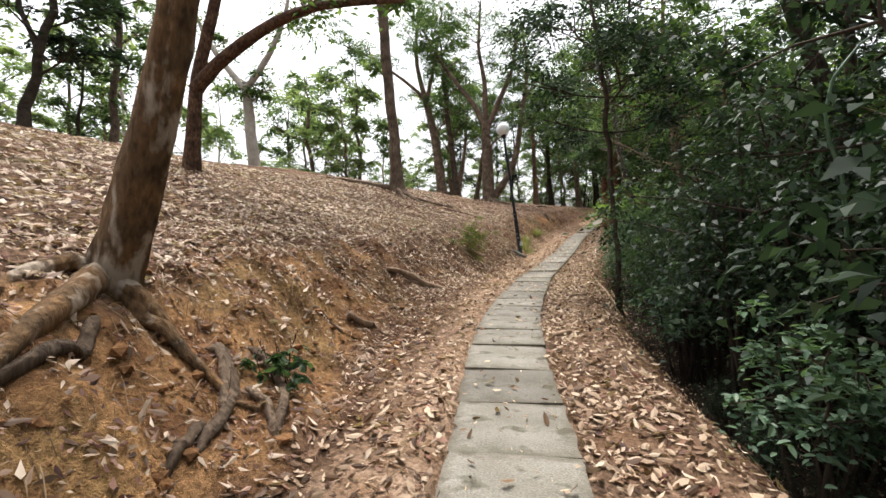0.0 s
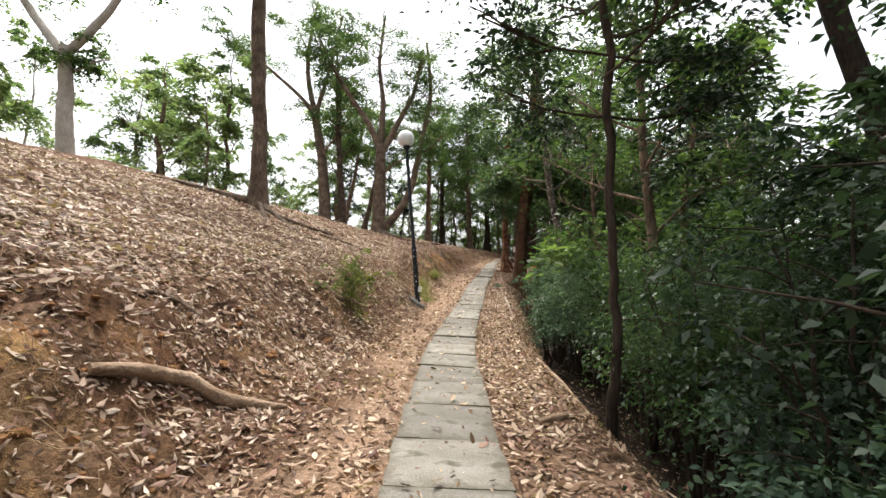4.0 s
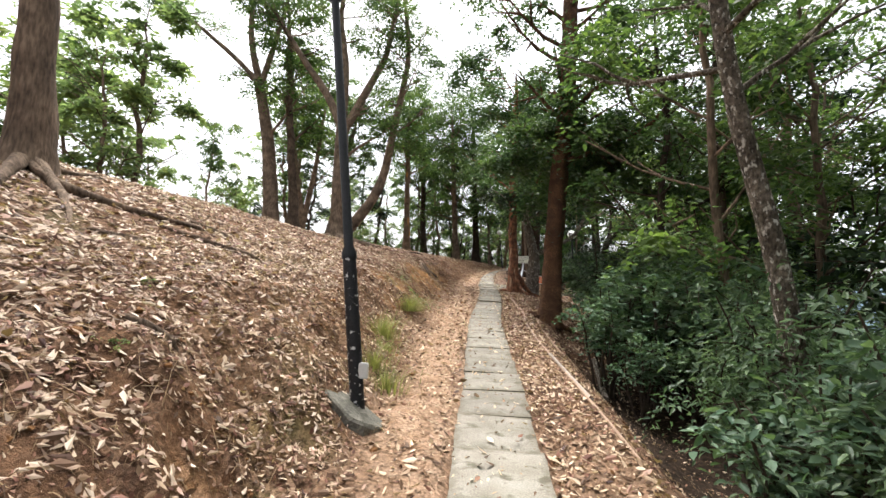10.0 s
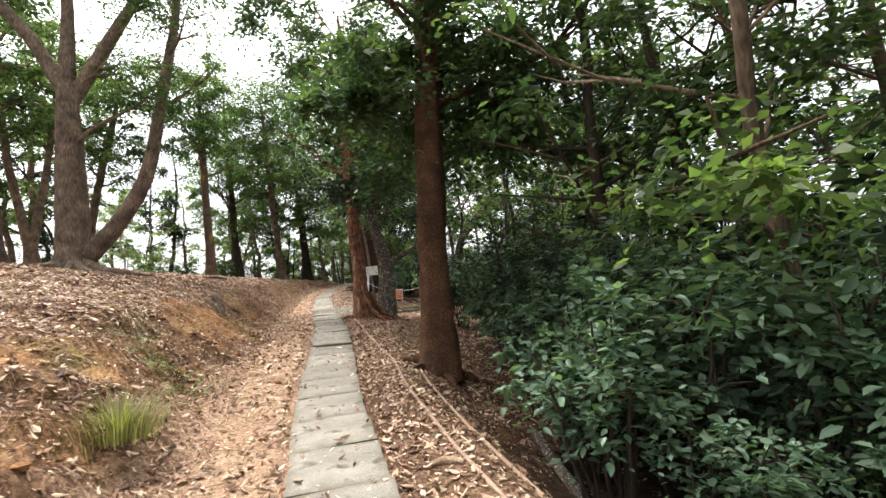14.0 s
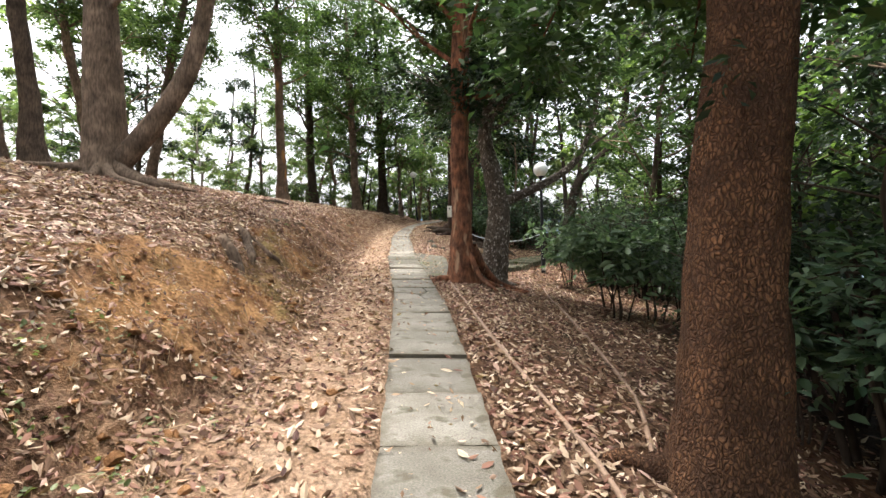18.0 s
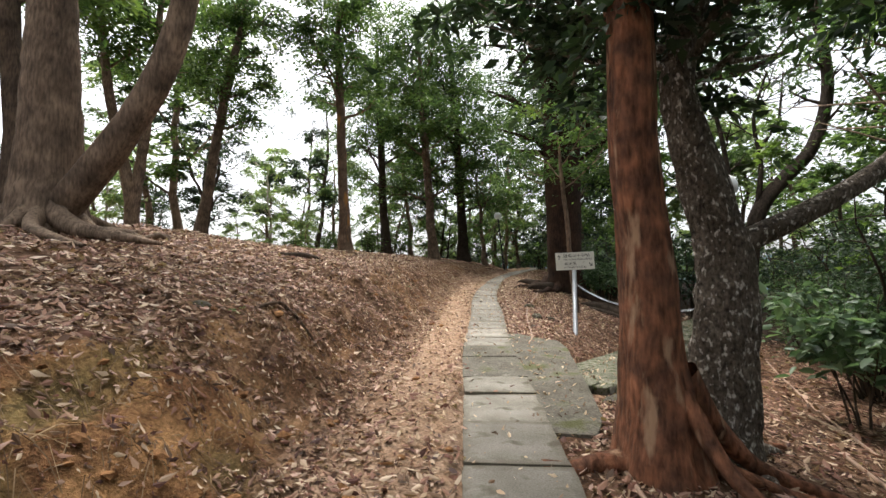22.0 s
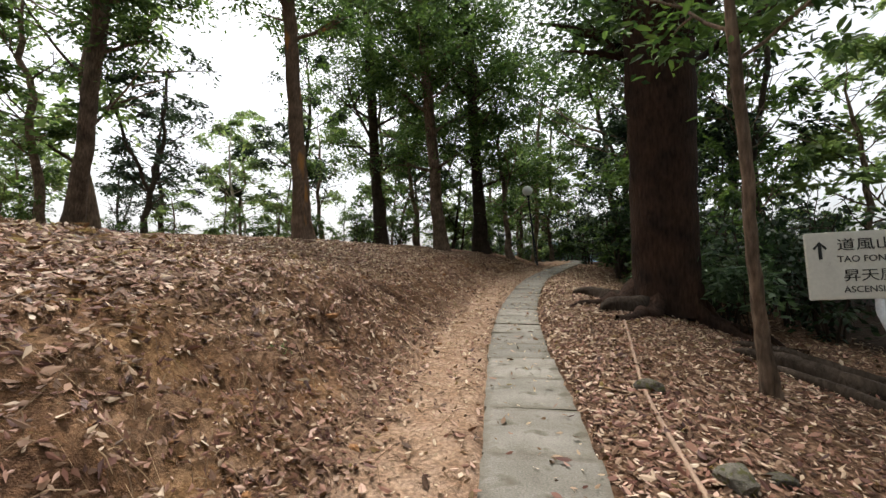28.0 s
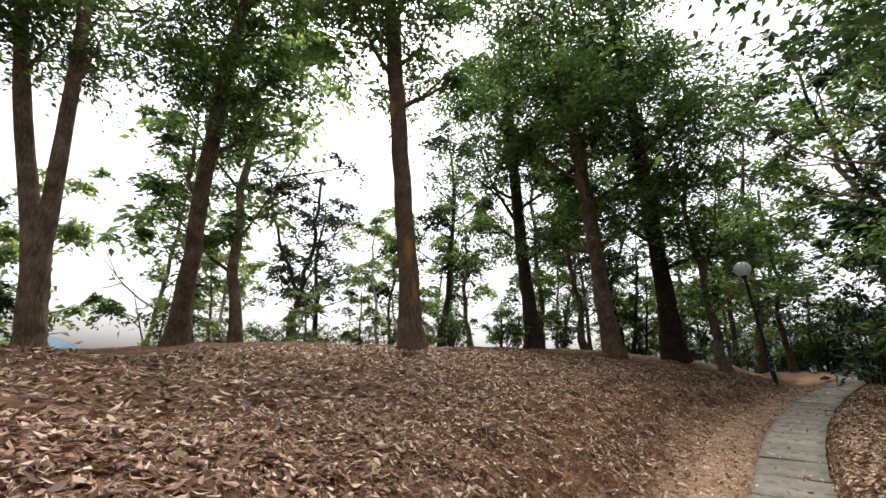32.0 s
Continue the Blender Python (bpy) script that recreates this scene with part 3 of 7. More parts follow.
def rounded(pts, n):
    """A smooth line of n points through the given ones."""
    p = np.array(pts)
    s = np.concatenate([[0], np.cumsum(np.linalg.norm(np.diff(p, axis=0), axis=1))])
    u = np.linspace(0, s[-1], n)
    q = np.stack([np.interp(u, s, p[:, c]) for c in range(3)], -1)
    for _ in range(3):
        q[1:-1] = q[:-2] * 0.25 + q[1:-1] * 0.5 + q[2:] * 0.25
    return q


def crown_leaves(geo, tips, count, radius, size, seed, flat=0.7, up=0.55, droop=0.2, wide=0.42, clump=0, simple=False, thin=0.4):
    """Leaves in flat sprays about the twig ends, each leaf pointing out of its spray; uneven outline, with gaps between the sprays."""
    r = np.random.default_rng(seed)
    tips = np.asarray(tips, float)
    clump = clump or (85 if simple else 40)
    m = max(int(count / clump), 3)
    centre = tips[r.integers(0, len(tips), m)] + r.standard_normal((m, 3)) * radius * 0.5 * np.array([1, 1, flat])
    share = r.dirichlet(np.full(m, 1.6)) * count
    at, out = [], []
    for c, k in zip(centre, share):
        k = max(int(k), 4)
        w = radius * r.uniform(0.2, 0.46)
        q = r.standard_normal((k, 3)) * np.array([w, w, w * thin])
        tilt = r.normal(0, 0.25, 2)
        q[:, 2] += q[:, 0] * tilt[0] + q[:, 1] * tilt[1]
        at.append(c + q - np.array([0, 0, 0.22]) * (q[:, :1] ** 2 + q[:, 1:2] ** 2) / w)
        out.append(q / (np.linalg.norm(q, axis=1)[:, None] + 1e-6))
    geo.leaves(np.concatenate(at), size, up, seed + 1, droop=droop, wide=wide, simple=simple, out=np.concatenate(out))


def spread_limbs(woods, spine, radii, n, length, seed, lo=0.45, lift=0.5, sub=3, sides=6, coarse=False):
    """Limbs and twigs off the upper part of a spine; returns the twig ends."""
    r = np.random.default_rng(seed)
    tips = []
    spine = np.asarray(spine)
    for k in range(n):
        u = lo + (1 - lo) * (k + r.uniform(0, 0.9)) / n
        s = min(int(u * (len(spine) - 1)), len(spine) - 2)
        p0, rad = spine[s], radii[s]
        ang = k * 2.4 + r.uniform(-0.5, 0.5)
        L = length * r.uniform(0.42, 1.1) * (1.15 - 0.5 * u)
        out = np.array([math.cos(ang), math.sin(ang), lift * r.uniform(0.5, 1.4)])
        p1 = p0 + out / np.linalg.norm(out) * L
        line = bend_path(p0, p1, (0, 0, -0.06 * L), 8, seed * 31 + k, 0.12)
        rr = np.linspace(min(rad * 0.4, 0.085), 0.01, 8)
        wood = Geo()
        woods.append(wood)
        if coarse:
            wood.tube(line[[0, 2, 4, 7]], rr[[0, 2, 4, 7]], 4, cap=False)
        else:
            wood.tube(line, rr, sides, cap=False)
        tips += [p1, line[5]]
        for m in range(sub):
            q0 = line[3 + (m * 4) // max(sub, 1)]
            a2 = ang + r.choice([-1, 1]) * r.uniform(0.5, 1.2)
            o2 = np.array([math.cos(a2), math.sin(a2), r.uniform(-0.1, 0.7)])
            q1 = q0 + o2 / np.linalg.norm(o2) * L * r.uniform(0.35, 0.6)
            few = 3 if coarse else 5
            wood.tube(bend_path(q0, q1, (0, 0, 0), few, seed * 57 + k * 7 + m, 0.12), np.linspace(rad * 0.18 + 0.008, 0.006, few), few, cap=False)
            tips += [q1, (q0 + q1) / 2]
    return tips


def flare(r0, r1, n, power=7.0, swell=0.7):
    """Trunk radii: a swollen foot, then a slow taper."""
    t = np.linspace(0, 1, n)
    return (r0 + (r1 - r0) * t) * (1 + swell * np.exp(-t * power * 2.2))


def roots(geo, foot, r0, n, length, seed, lift=0.05):
    r = np.random.default_rng(seed)
    for k in range(n):
        a = k * 6.283 / n + r.uniform(-0.4, 0.4)
        L = length * r.uniform(0.6, 1.2)
        t = np.linspace(0, 1, 8)
        x = foot[0] + np.cos(a + 0.5 * t * r.uniform(-1, 1)) * (r0 * 0.6 + L * t)
        y = foot[1] + np.sin(a + 0.5 * t * r.uniform(-1, 1)) * (r0 * 0.6 + L * t)
        z = ground_z(x, y) - np.array(foot[2]) * 0 + lift * (1 - t)
        z[0] = max(z[0], foot[2] + r0 * 0.9)
        z[1] = max(z[1], ground_z(x[1:2], y[1:2])[0] + r0 * 0.35)
        z = z + np.where(t > 0.15, 1, 0) * r.normal(0, 0.03, 8) * min(r0 * 3, 1)
        geo.tube(np.stack([x, y, z], -1), r0 * 0.36 * (1 - t) ** 1.3 + 0.012 + r0 * r.uniform(0, 0.07, 8), 9, 0.11, seed + k, cap=False)


def tree(label, foot, top, r0, r1, bark, leaf, sag=(0, 0, 0), limbs=8, length=2.6, leaves=2600, size=0.13, radius=0.55, seed=1,
         lo=0.5, lift=0.8, extra=(), root=0, root_len=1.0, sides=14, sub=3, wander=0.05, group="trees of the wood", name="tree", ext=1.0, simple=False, swell=0.7, runners=(), coarse=False, wob=0.045, spine=None, arms=()):
    """A tree in world coordinates: trunk with roots, main limbs, crown. extra: further stems (from, to, sag, r0, r1)."""
    foot = np.array([foot[0], foot[1], gz(foot[0], foot[1]) - 0.08 if len(foot) < 3 else foot[2]], float)
    th = thing(name, foot, label, "tree", group)
    wood, crown, limbs_g = Geo(), Geo(), []
    n = 16 if coarse else 34
    top = foot + (np.array(top, float) - foot) * ext
    line = bend_path(foot, top, sag, n, seed, wander) if spine is None else rounded([foot] + [np.array(p, float) for p in spine], n)
    rad = flare(r0, r1, n, 7.0, swell)
    if not extra and not arms:
        rad = rad * np.interp(np.linspace(0, 1, n), [0, 0.7, 1], [1, 1, 0.2])
    wood.tube(line, rad, sides, 0.03 if coarse else wob, seed)
    if root:
        roots(wood, foot, r0, root, root_len, seed + 5)
    for k, (pts, ra) in enumerate(runners):
        q = np.array([(x, y, z if z else gz(x, y) + ra * 0.35) for x, y, z in pts])
        u = np.linspace(0, len(q) - 1, 14)
        q = np.stack([np.interp(u, np.arange(len(q)), q[:, c]) for c in range(3)], -1)
        for _ in range(2):
            q[1:-1] = (q[:-2] + q[1:-1] + q[2:]) / 3
        wood.tube(q, np.linspace(ra, 0.02, 14), 9, 0.06, seed + 70 + k, cap=False)
    tips = spread_limbs(limbs_g, line, rad, limbs, length, seed, lo, lift, sub, coarse=coarse)
    for k, (a, b, s, ra, rb) in enumerate(extra):
        a = line[int(a * (n - 1))] if np.isscalar(a) else np.array(a)
        el = bend_path(a, b, s, 16, seed + 40 + k, wander)
        er = np.linspace(ra, rb, 16)
        wood.tube(el, er, 10, 0.04, seed + k)
        tips += spread_limbs(limbs_g, el, er, max(limbs // 2, 3), length * 0.8, seed + 90 + k, 0.5, lift, sub)
    for k, (pts, ra, rb, n_out) in enumerate(arms):
        el, er = rounded([np.array(p, float) for p in pts], 22), np.linspace(ra, rb, 22)
        wood.tube(el, er, 10, 0.05, seed + 20 + k)
        tips += spread_limbs(limbs_g, el, er, n_out, length * 0.8 * min(1, ra * 14), seed + 190 + k, 0.45, lift, sub)
    crown_leaves(crown, tips, leaves, radius, size, seed + 3, simple=simple)
    for g, nm, mt in [(wood, "trunk", bark), (crown, "crown", leaf)] + [(g, "limb", bark) for g in limbs_g]:
        for v in g.v:
            v -= foot
        part_geo(nm, g, mt, th)
    return th


def bush(label, leaf, height, spread, leaves, size, seed, name="bush", bark=None, stems=7, group="bushes of the hedge", up=0.5, droop=0.35, wide=0.42, simple=False, stem=1.0, bare=2):
    """A bush about its own origin: thin stems and a ragged mass of leaves down to the ground."""
    r = np.random.default_rng(seed)
    th = thing(name, (0, 0, 0), label, "bush", group)
    wood, crown = Geo(), Geo()
    tips = []
    for k in range(stems):
        a = r.uniform(0, 6.28)
        e = np.array([math.cos(a) * spread * r.uniform(0.2, 0.9), math.sin(a) * spread * r.uniform(0.2, 0.9), height * r.uniform(0.55, 1.0)])
        line = bend_path((e[0] * 0.15, e[1] * 0.15, -0.1), e, (0, 0, 0.1 * height), 8, seed * 17 + k, 0.15)
        rr = np.linspace(0.02, 0.005, 8) * (0.7 + height * 0.25) * stem
        wood.tube(line, rr, 5, cap=False)
        tips += list(line[bare:])
        for m in range(3):
            q0 = line[r.integers(bare, 7)]
            q1 = q0 + np.array([r.normal(), r.normal(), r.uniform(-0.3, 0.7)]) * spread * 0.35
            wood.tube([q0, (q0 + q1) / 2 + [0, 0, 0.03], q1], np.array([0.01, 0.007, 0.004]) * stem, 4, cap=False)
            tips += [q1, (q0 + q1) / 2]
    crown_leaves(crown, tips, leaves, spread * 0.38, size, seed + 3, 0.8, up, droop, wide, 18, simple)
    part_geo("branching_stem", wood, bark or M_BARK_DARK, th)
    part_geo("foliage", crown, leaf, th)
    return th

# ---- the paved path: concrete slabs laid end to end ----
def slab_mesh(w, l, th, seed):
    r = np.random.default_rng(seed)
    bm = bmesh.new()
    nx, ny = 6, 6
    grid = {}
    for i in range(nx + 1):
        for j in range(ny + 1):
            x, y = (i / nx - 0.5) * w, (j / ny - 0.5) * l
            edge = i in (0, nx) or j in (0, ny)
            x += r.uniform(-0.009, 0.009) * (1 if edge else 0)
            y += r.uniform(-0.006, 0.006) * (1 if edge else 0)
            z = -0.008 if edge else r.uniform(-0.002, 0.002)
            grid[i, j] = bm.verts.new((x, y, z))
    for i in range(nx):
        for j in range(ny):
            bm.faces.new((grid[i, j], grid[i + 1, j], grid[i + 1, j + 1], grid[i, j + 1]))
    rim = [grid[i, 0] for i in range(nx + 1)] + [grid[nx, j] for j in range(1, ny + 1)] + [grid[i, ny] for i in range(nx - 1, -1, -1)] + [grid[0, j] for j in range(ny - 1, 0, -1)]
    low = [bm.verts.new((v.co.x * 0.99, v.co.y * 0.99, -th)) for v in rim]
    for k in range(len(rim)):
        m = (k + 1) % len(rim)
        bm.faces.new((rim[m], rim[k], low[k], low[m]))
    me = bpy.data.meshes.new("paving_slab")
    bm.to_mesh(me)
    bm.free()
    me.materials.append(M_CONCRETE)
    return me


def shard_mesh(outline):
    """A piece of a cracked slab with a worn rim."""
    bm = bmesh.new()
    c = Vector((sum(p[0] for p in outline) / len(outline), sum(p[1] for p in outline) / len(outline), 0))
    rings = []
    for shrink, z in ((0.94, 0.0), (0.99, -0.01), (1.0, -0.07)):
        rings.append([bm.verts.new((c.x + (x - c.x) * shrink, c.y + (y - c.y) * shrink, z)) for x, y in outline])
    bm.faces.new(rings[0])
    for a, b in ((0, 1), (1, 2)):
        for k in range(len(outline)):
            m = (k + 1) % len(outline)
            bm.faces.new((rings[a][m], rings[a][k], rings[b][k], rings[b][m]))
    me = bpy.data.meshes.new("paving_slab")
    bm.to_mesh(me)
    bm.free()
    me.materials.append(M_CONCRETE)
    return me


def build_path():
    root = thing("pavement", (0, 0, 0), "footpath of weathered grey concrete slabs between earth edges", "footpath", kind="structure")
    meshes = [slab_mesh(0.64, 1.0, 0.07, 50 + k) for k in range(9)]
    broken = [shard_mesh(o) for o in ([(-0.31, -0.33), (0.08, -0.33), (0.02, -0.12), (-0.12, -0.02), (-0.31, 0.03)], [(0.092, -0.33), (0.31, -0.33), (0.31, 0.33), (0.12, 0.33), (0.16, 0.1), (0.032, -0.115)],
                                        [(-0.31, 0.04), (-0.115, -0.01), (0.024, -0.105), (0.15, 0.103), (0.11, 0.33), (-0.31, 0.33)])]
    r = np.random.default_rng(21)
    # joints: where a run of slabs begins, and how many lie up to the next
    runs = [(-3.2, 8), (2.13, 4), (4.47, 3), (6.24, 4), (8.98, 8), (14.65, 4), (17.35, 7), (21.86, 3), (23.93, 2), (25.48, 5), (28.85, 2), (30.22, 2), (31.68, 4), (34.33, 31), (55.0, 0)]
    joints = [y0 + (y1 - y0) * i / n for (y0, n), (y1, _) in zip(runs[:-1], runs[1:]) for i in range(n)]
    for k, (y0, y1) in enumerate(zip(joints[:-1], joints[1:])):
        ym = (y0 + y1) / 2
        slope = float(path_x(ym + 0.1) - path_x(ym - 0.1)) / 0.2
        rise = float(path_z(ym + 0.3) - path_z(ym - 0.3)) / 0.6
        heave = 0.03 if abs(y0 - 3.885) < 0.03 or abs(y0 - 21.86) < 0.03 else 0.0
        long = (y1 - y0) * math.sqrt(1 + slope * slope) * 0.993
        if 23.9 < y0 < 24.3:
            for a in broken:
                p = new("paving_slab", a)
                p.parent = root
                p.rotation_euler = (math.atan(rise) + r.normal() * 0.015, r.normal() * 0.02, -math.atan(slope))
                p.location = (float(path_x(ym)), ym, float(path_z(ym)) - abs(r.normal()) * 0.006)
                p.scale = (1, long / 0.66, 1)
            continue
        ob = new("paving_slab", meshes[k % 9])
        ob.parent = root
        ob.scale = (1, long, 1)
        ob.rotation_euler = (math.atan(rise) + r.normal() * 0.006 - heave * 0.8, r.normal() * 0.012, -math.atan(slope) + r.normal() * 0.01)
        ob.location = (float(path_x(ym)) + r.normal() * 0.006, ym, float(path_z(ym)) + r.normal() * 0.005 + heave * 0.5)
    return root


build_path()

# ---- the trees by the path ----
tree("dark mossy leaning tree with spreading roots on the bank", (-2.44, 1.68), (-1.68, 1.8, 6.5), 0.108, 0.085, M_BARK_MOSSY, M_LEAF_DARK, seed=3, swell=0.4, sag=(0.16, 0.0, 0), limbs=5, length=2.0, leaves=1500, size=0.09,
     root=3, root_len=0.7, lo=0.7, wander=0.012, wob=0.06, sides=20, runners=[([(-2.38, 1.58, 3.12), (-2.15, 1.36, 0), (-1.95, 1.08, 0), (-1.78, 0.86, 0), (-1.6, 0.55, 0)], 0.075), ([(-2.34, 1.66, 3.08), (-2.18, 1.7, 2.98), (-2.03, 1.72, 0), (-1.92, 1.68, 0)], 0.055)])
tree("slender brown tree with a limb arching far out", (-6.75, 6.15), (-5.6, 6.2, 10), 0.12, 0.05, M_BARK_UMBER, M_LEAF, spine=[(-6.68, 6.15, 5.4), (-6.6, 6.15, 6.2), (-6.2, 6.15, 7.3), (-5.95, 6.15, 8.1), (-5.5, 6.3, 11.5)], swell=0.4, size=0.13, simple=True, seed=4, limbs=7, leaves=3000, lo=0.6,
     arms=[([(-6.63, 6.15, 6.05), (-6.24, 6.15, 6.39), (-5.56, 6.15, 6.72), (-4.75, 6.15, 7.0), (-4.0, 6.15, 7.06), (-3.3, 6.15, 6.98), (-2.6, 6.15, 6.87)], 0.13, 0.035, 5)])

tree("pale smooth-barked tree forking high up", (-18.2, 21.0), (-18.5, 20.6, 12.6), 0.33, 0.24, M_BARK_PALE, M_LEAF, simple=True, seed=5, limbs=4, length=3, leaves=3000, lo=0.8,
     extra=[((-18.5, 20.6, 12.2), (-21.5, 20, 17), (-0.4, 0, 0), 0.2, 0.08), ((-18.5, 20.6, 12.2), (-15.5, 20.6, 17), (0.6, 0, 0), 0.2, 0.08)], size=0.2, radius=0.9)
tree("tall straight tree with buttressed foot on the bank", (-6.95, 15.4), (-7.3, 14.7, 14.5), 0.21, 0.15, M_BARK, M_LEAF, ext=1.35, size=0.16, radius=0.75, simple=True, runners=[([(-7.1, 15.3, 5.4), (-7.7, 15.0, 0), (-8.6, 14.8, 0), (-9.4, 14.5, 0)], 0.13), ([(-6.8, 15.3, 5.3), (-6.3, 15.1, 0), (-5.6, 15.3, 0), (-5.0, 16.0, 0)], 0.09)], seed=6, limbs=7, length=3.2, leaves=5000, root=5, root_len=2.0, lo=0.5)
tree("brown tree on the crest behind the path lamp", (-10.6, 31.9), (-12.0, 31.9, 15), 0.4, 0.24, M_BARK, M_LEAF, simple=True, seed=7, limbs=2, length=3.0, leaves=21000, size=0.125, radius=0.9, lo=0.9, sides=18, swell=0.4,
     spine=[(-10.8, 31.9, 8.8), (-11.15, 31.9, 11.3), (-11.9, 31.9, 14.4)],
     arms=[([(-11.8, 31.9, 14.1), (-12.5, 31.9, 16.5), (-12.6, 31.9, 18.5), (-12.2, 31.9, 22)], 0.21, 0.06, 9), ([(-11.8, 31.9, 14.0), (-11.2, 31.9, 16.5), (-10.8, 31.9, 18.4), (-10.4, 31.9, 21)], 0.16, 0.05, 8), ([(-11.9, 31.9, 14.3), (-13.2, 31.9, 15.6), (-16.0, 31.6, 17.8), (-18.5, 31.4, 19.2)], 0.14, 0.05, 9),
           ([(-11.2, 31.9, 11.4), (-10.2, 31.7, 12.6), (-9.2, 31.6, 14.2)], 0.08, 0.03, 4)])
tree("brown tree standing close beside another on the crest", (-9.4, 31.9), (-10.3, 31.6, 16), 0.24, 0.12, M_BARK, M_LEAF, ext=1.35, simple=True, lo=0.35, lift=1.0, seed=8, limbs=14, length=3.5, leaves=6500, size=0.2, radius=0.9)
tree("big brown tree with a leaning second stem on the crest", (-6.5, 29.27), (-6.64, 29.2, 11.3), 0.4, 0.27, M_BARK, M_LEAF, simple=True, seed=9, limbs=1, length=2.9, leaves=23000, size=0.12, radius=0.9, root=6, root_len=1.6, lo=0.97, sides=22, wander=0.02, swell=0.5,
     runners=[([(-6.25, 29.1, 6.2), (-5.75, 28.9, 0), (-5.1, 28.85, 0), (-4.5, 28.9, 0)], 0.19), ([(-6.35, 29.0, 6.2), (-5.95, 28.4, 0), (-5.2, 28.0, 0), (-4.7, 27.8, 0)], 0.12), ([(-6.75, 29.0, 6.1), (-7.1, 28.4, 0), (-7.3, 27.6, 0)], 0.15)],
     arms=[([(-6.62, 29.2, 10.9), (-7.44, 29.2, 12.67), (-8.3, 29.2, 13.7), (-10.0, 29.2, 16.2), (-11.0, 29.2, 18.2)], 0.2, 0.07, 11), ([(-6.64, 29.2, 11.0), (-6.66, 29.2, 14.0), (-7.1, 29.3, 16.3), (-6.9, 29.4, 19.5)], 0.2, 0.06, 11),
           ([(-6.6, 29.2, 10.8), (-6.1, 29.2, 11.8), (-5.54, 29.2, 13.05), (-4.8, 29.0, 14.3), (-4.4, 28.8, 17.0)], 0.2, 0.07, 9), ([(-6.25, 29.2, 6.25), (-5.8, 29.2, 6.75), (-4.72, 29.2, 8.38), (-4.38, 29.2, 10.66), (-3.95, 29.2, 13.27), (-3.75, 29.2, 14.6), (-4.2, 29.0, 17.5)], 0.24, 0.07, 9),
           ([(-6.5, 29.1, 9.4), (-6.1, 29.0, 9.9), (-5.1, 28.8, 10.5), (-4.2, 28.5, 11.0)], 0.08, 0.02, 2)])
tree("thick rough-barked tree beside the path", (0.86, 20.2), (1.12, 20.15, 9.4), 0.225, 0.15, M_BARK_SCALY, M_LEAF_MID, size=0.12, simple=True, ext=1.35, radius=0.65, swell=0.5, wob=0.07, sides=24, seed=10, limbs=18, length=3.2, leaves=21000, lo=0.44, root=5, root_len=0.6,
     arms=[([(1.0, 20.2, 7.6), (0.6, 20.3, 7.7), (0.1, 20.4, 7.3), (-0.3, 20.5, 6.8)], 0.03, 0.008, 7), ([(1.0, 20.2, 7.3), (1.0, 20.8, 7.5), (0.8, 21.6, 7.1), (0.7, 22.2, 6.6)], 0.03, 0.008, 7),
           ([(1.05, 20.2, 7.5), (1.5, 20.0, 7.6), (2.0, 20.1, 7.2), (2.5, 20.2, 6.7)], 0.03, 0.008, 7), ([(1.05, 20.2, 7.4), (1.4, 20.7, 7.5), (1.8, 21.5, 7.0), (2.1, 22.0, 6.4)], 0.03, 0.008, 7)])
tree("red-barked tree with exposed roots beside the path", (0.74, 25.5), (0.62, 25.35, 9.2), 0.148, 0.12, M_BARK_RED, M_LEAF_MID, size=0.13, simple=True, ext=1.5, radius=0.65, swell=1.0, runners=[([(0.86, 25.5, 4.6), (1.1, 25.6, 4.25), (1.4, 25.65, 0), (1.85, 25.4, 0)], 0.1), ([(0.85, 25.6, 4.5), (1.2, 25.95, 4.2), (1.6, 26.2, 0), (2.0, 26.25, 0)], 0.09), ([(0.65, 25.45, 4.45), (0.58, 25.65, 4.2), (0.64, 25.95, 0)], 0.07), ([(0.8, 25.4, 4.5), (0.95, 25.2, 4.1), (1.15, 24.9, 0)], 0.06)], wob=0.075, sides=22, seed=11, limbs=16, length=3.0, leaves=16000, root=2, root_len=1.3, lo=0.42)
tree("grey flaky-barked tree with a mossy low branch", (1.43, 26.08), (2.1, 26.05, 10.5), 0.225, 0.1, M_BARK_GREY, M_LEAF_DARK, radius=0.6, wob=0.075, sides=24, seed=12, limbs=8, length=2.6, leaves=8000, size=0.12, lo=0.9, simple=True, root=4, root_len=0.7, swell=0.1,
     spine=[(1.47, 26.06, 4.7), (1.52, 26.05, 5.3), (1.36, 26.05, 6.0), (1.2, 26.05, 6.6), (1.27, 26.05, 7.1)],
     arms=[([(1.5, 26.02, 5.4), (2.0, 26.02, 5.62), (2.41, 26.02, 5.83), (2.95, 26.05, 6.15), (3.25, 26.05, 6.7), (3.4, 26.05, 7.6), (3.5, 26.1, 8.6)], 0.085, 0.035, 3), ([(1.26, 26.05, 7.0), (1.5, 26.05, 7.6), (1.9, 26.05, 8.7), (2.1, 26.1, 10.8)], 0.1, 0.035, 6)])
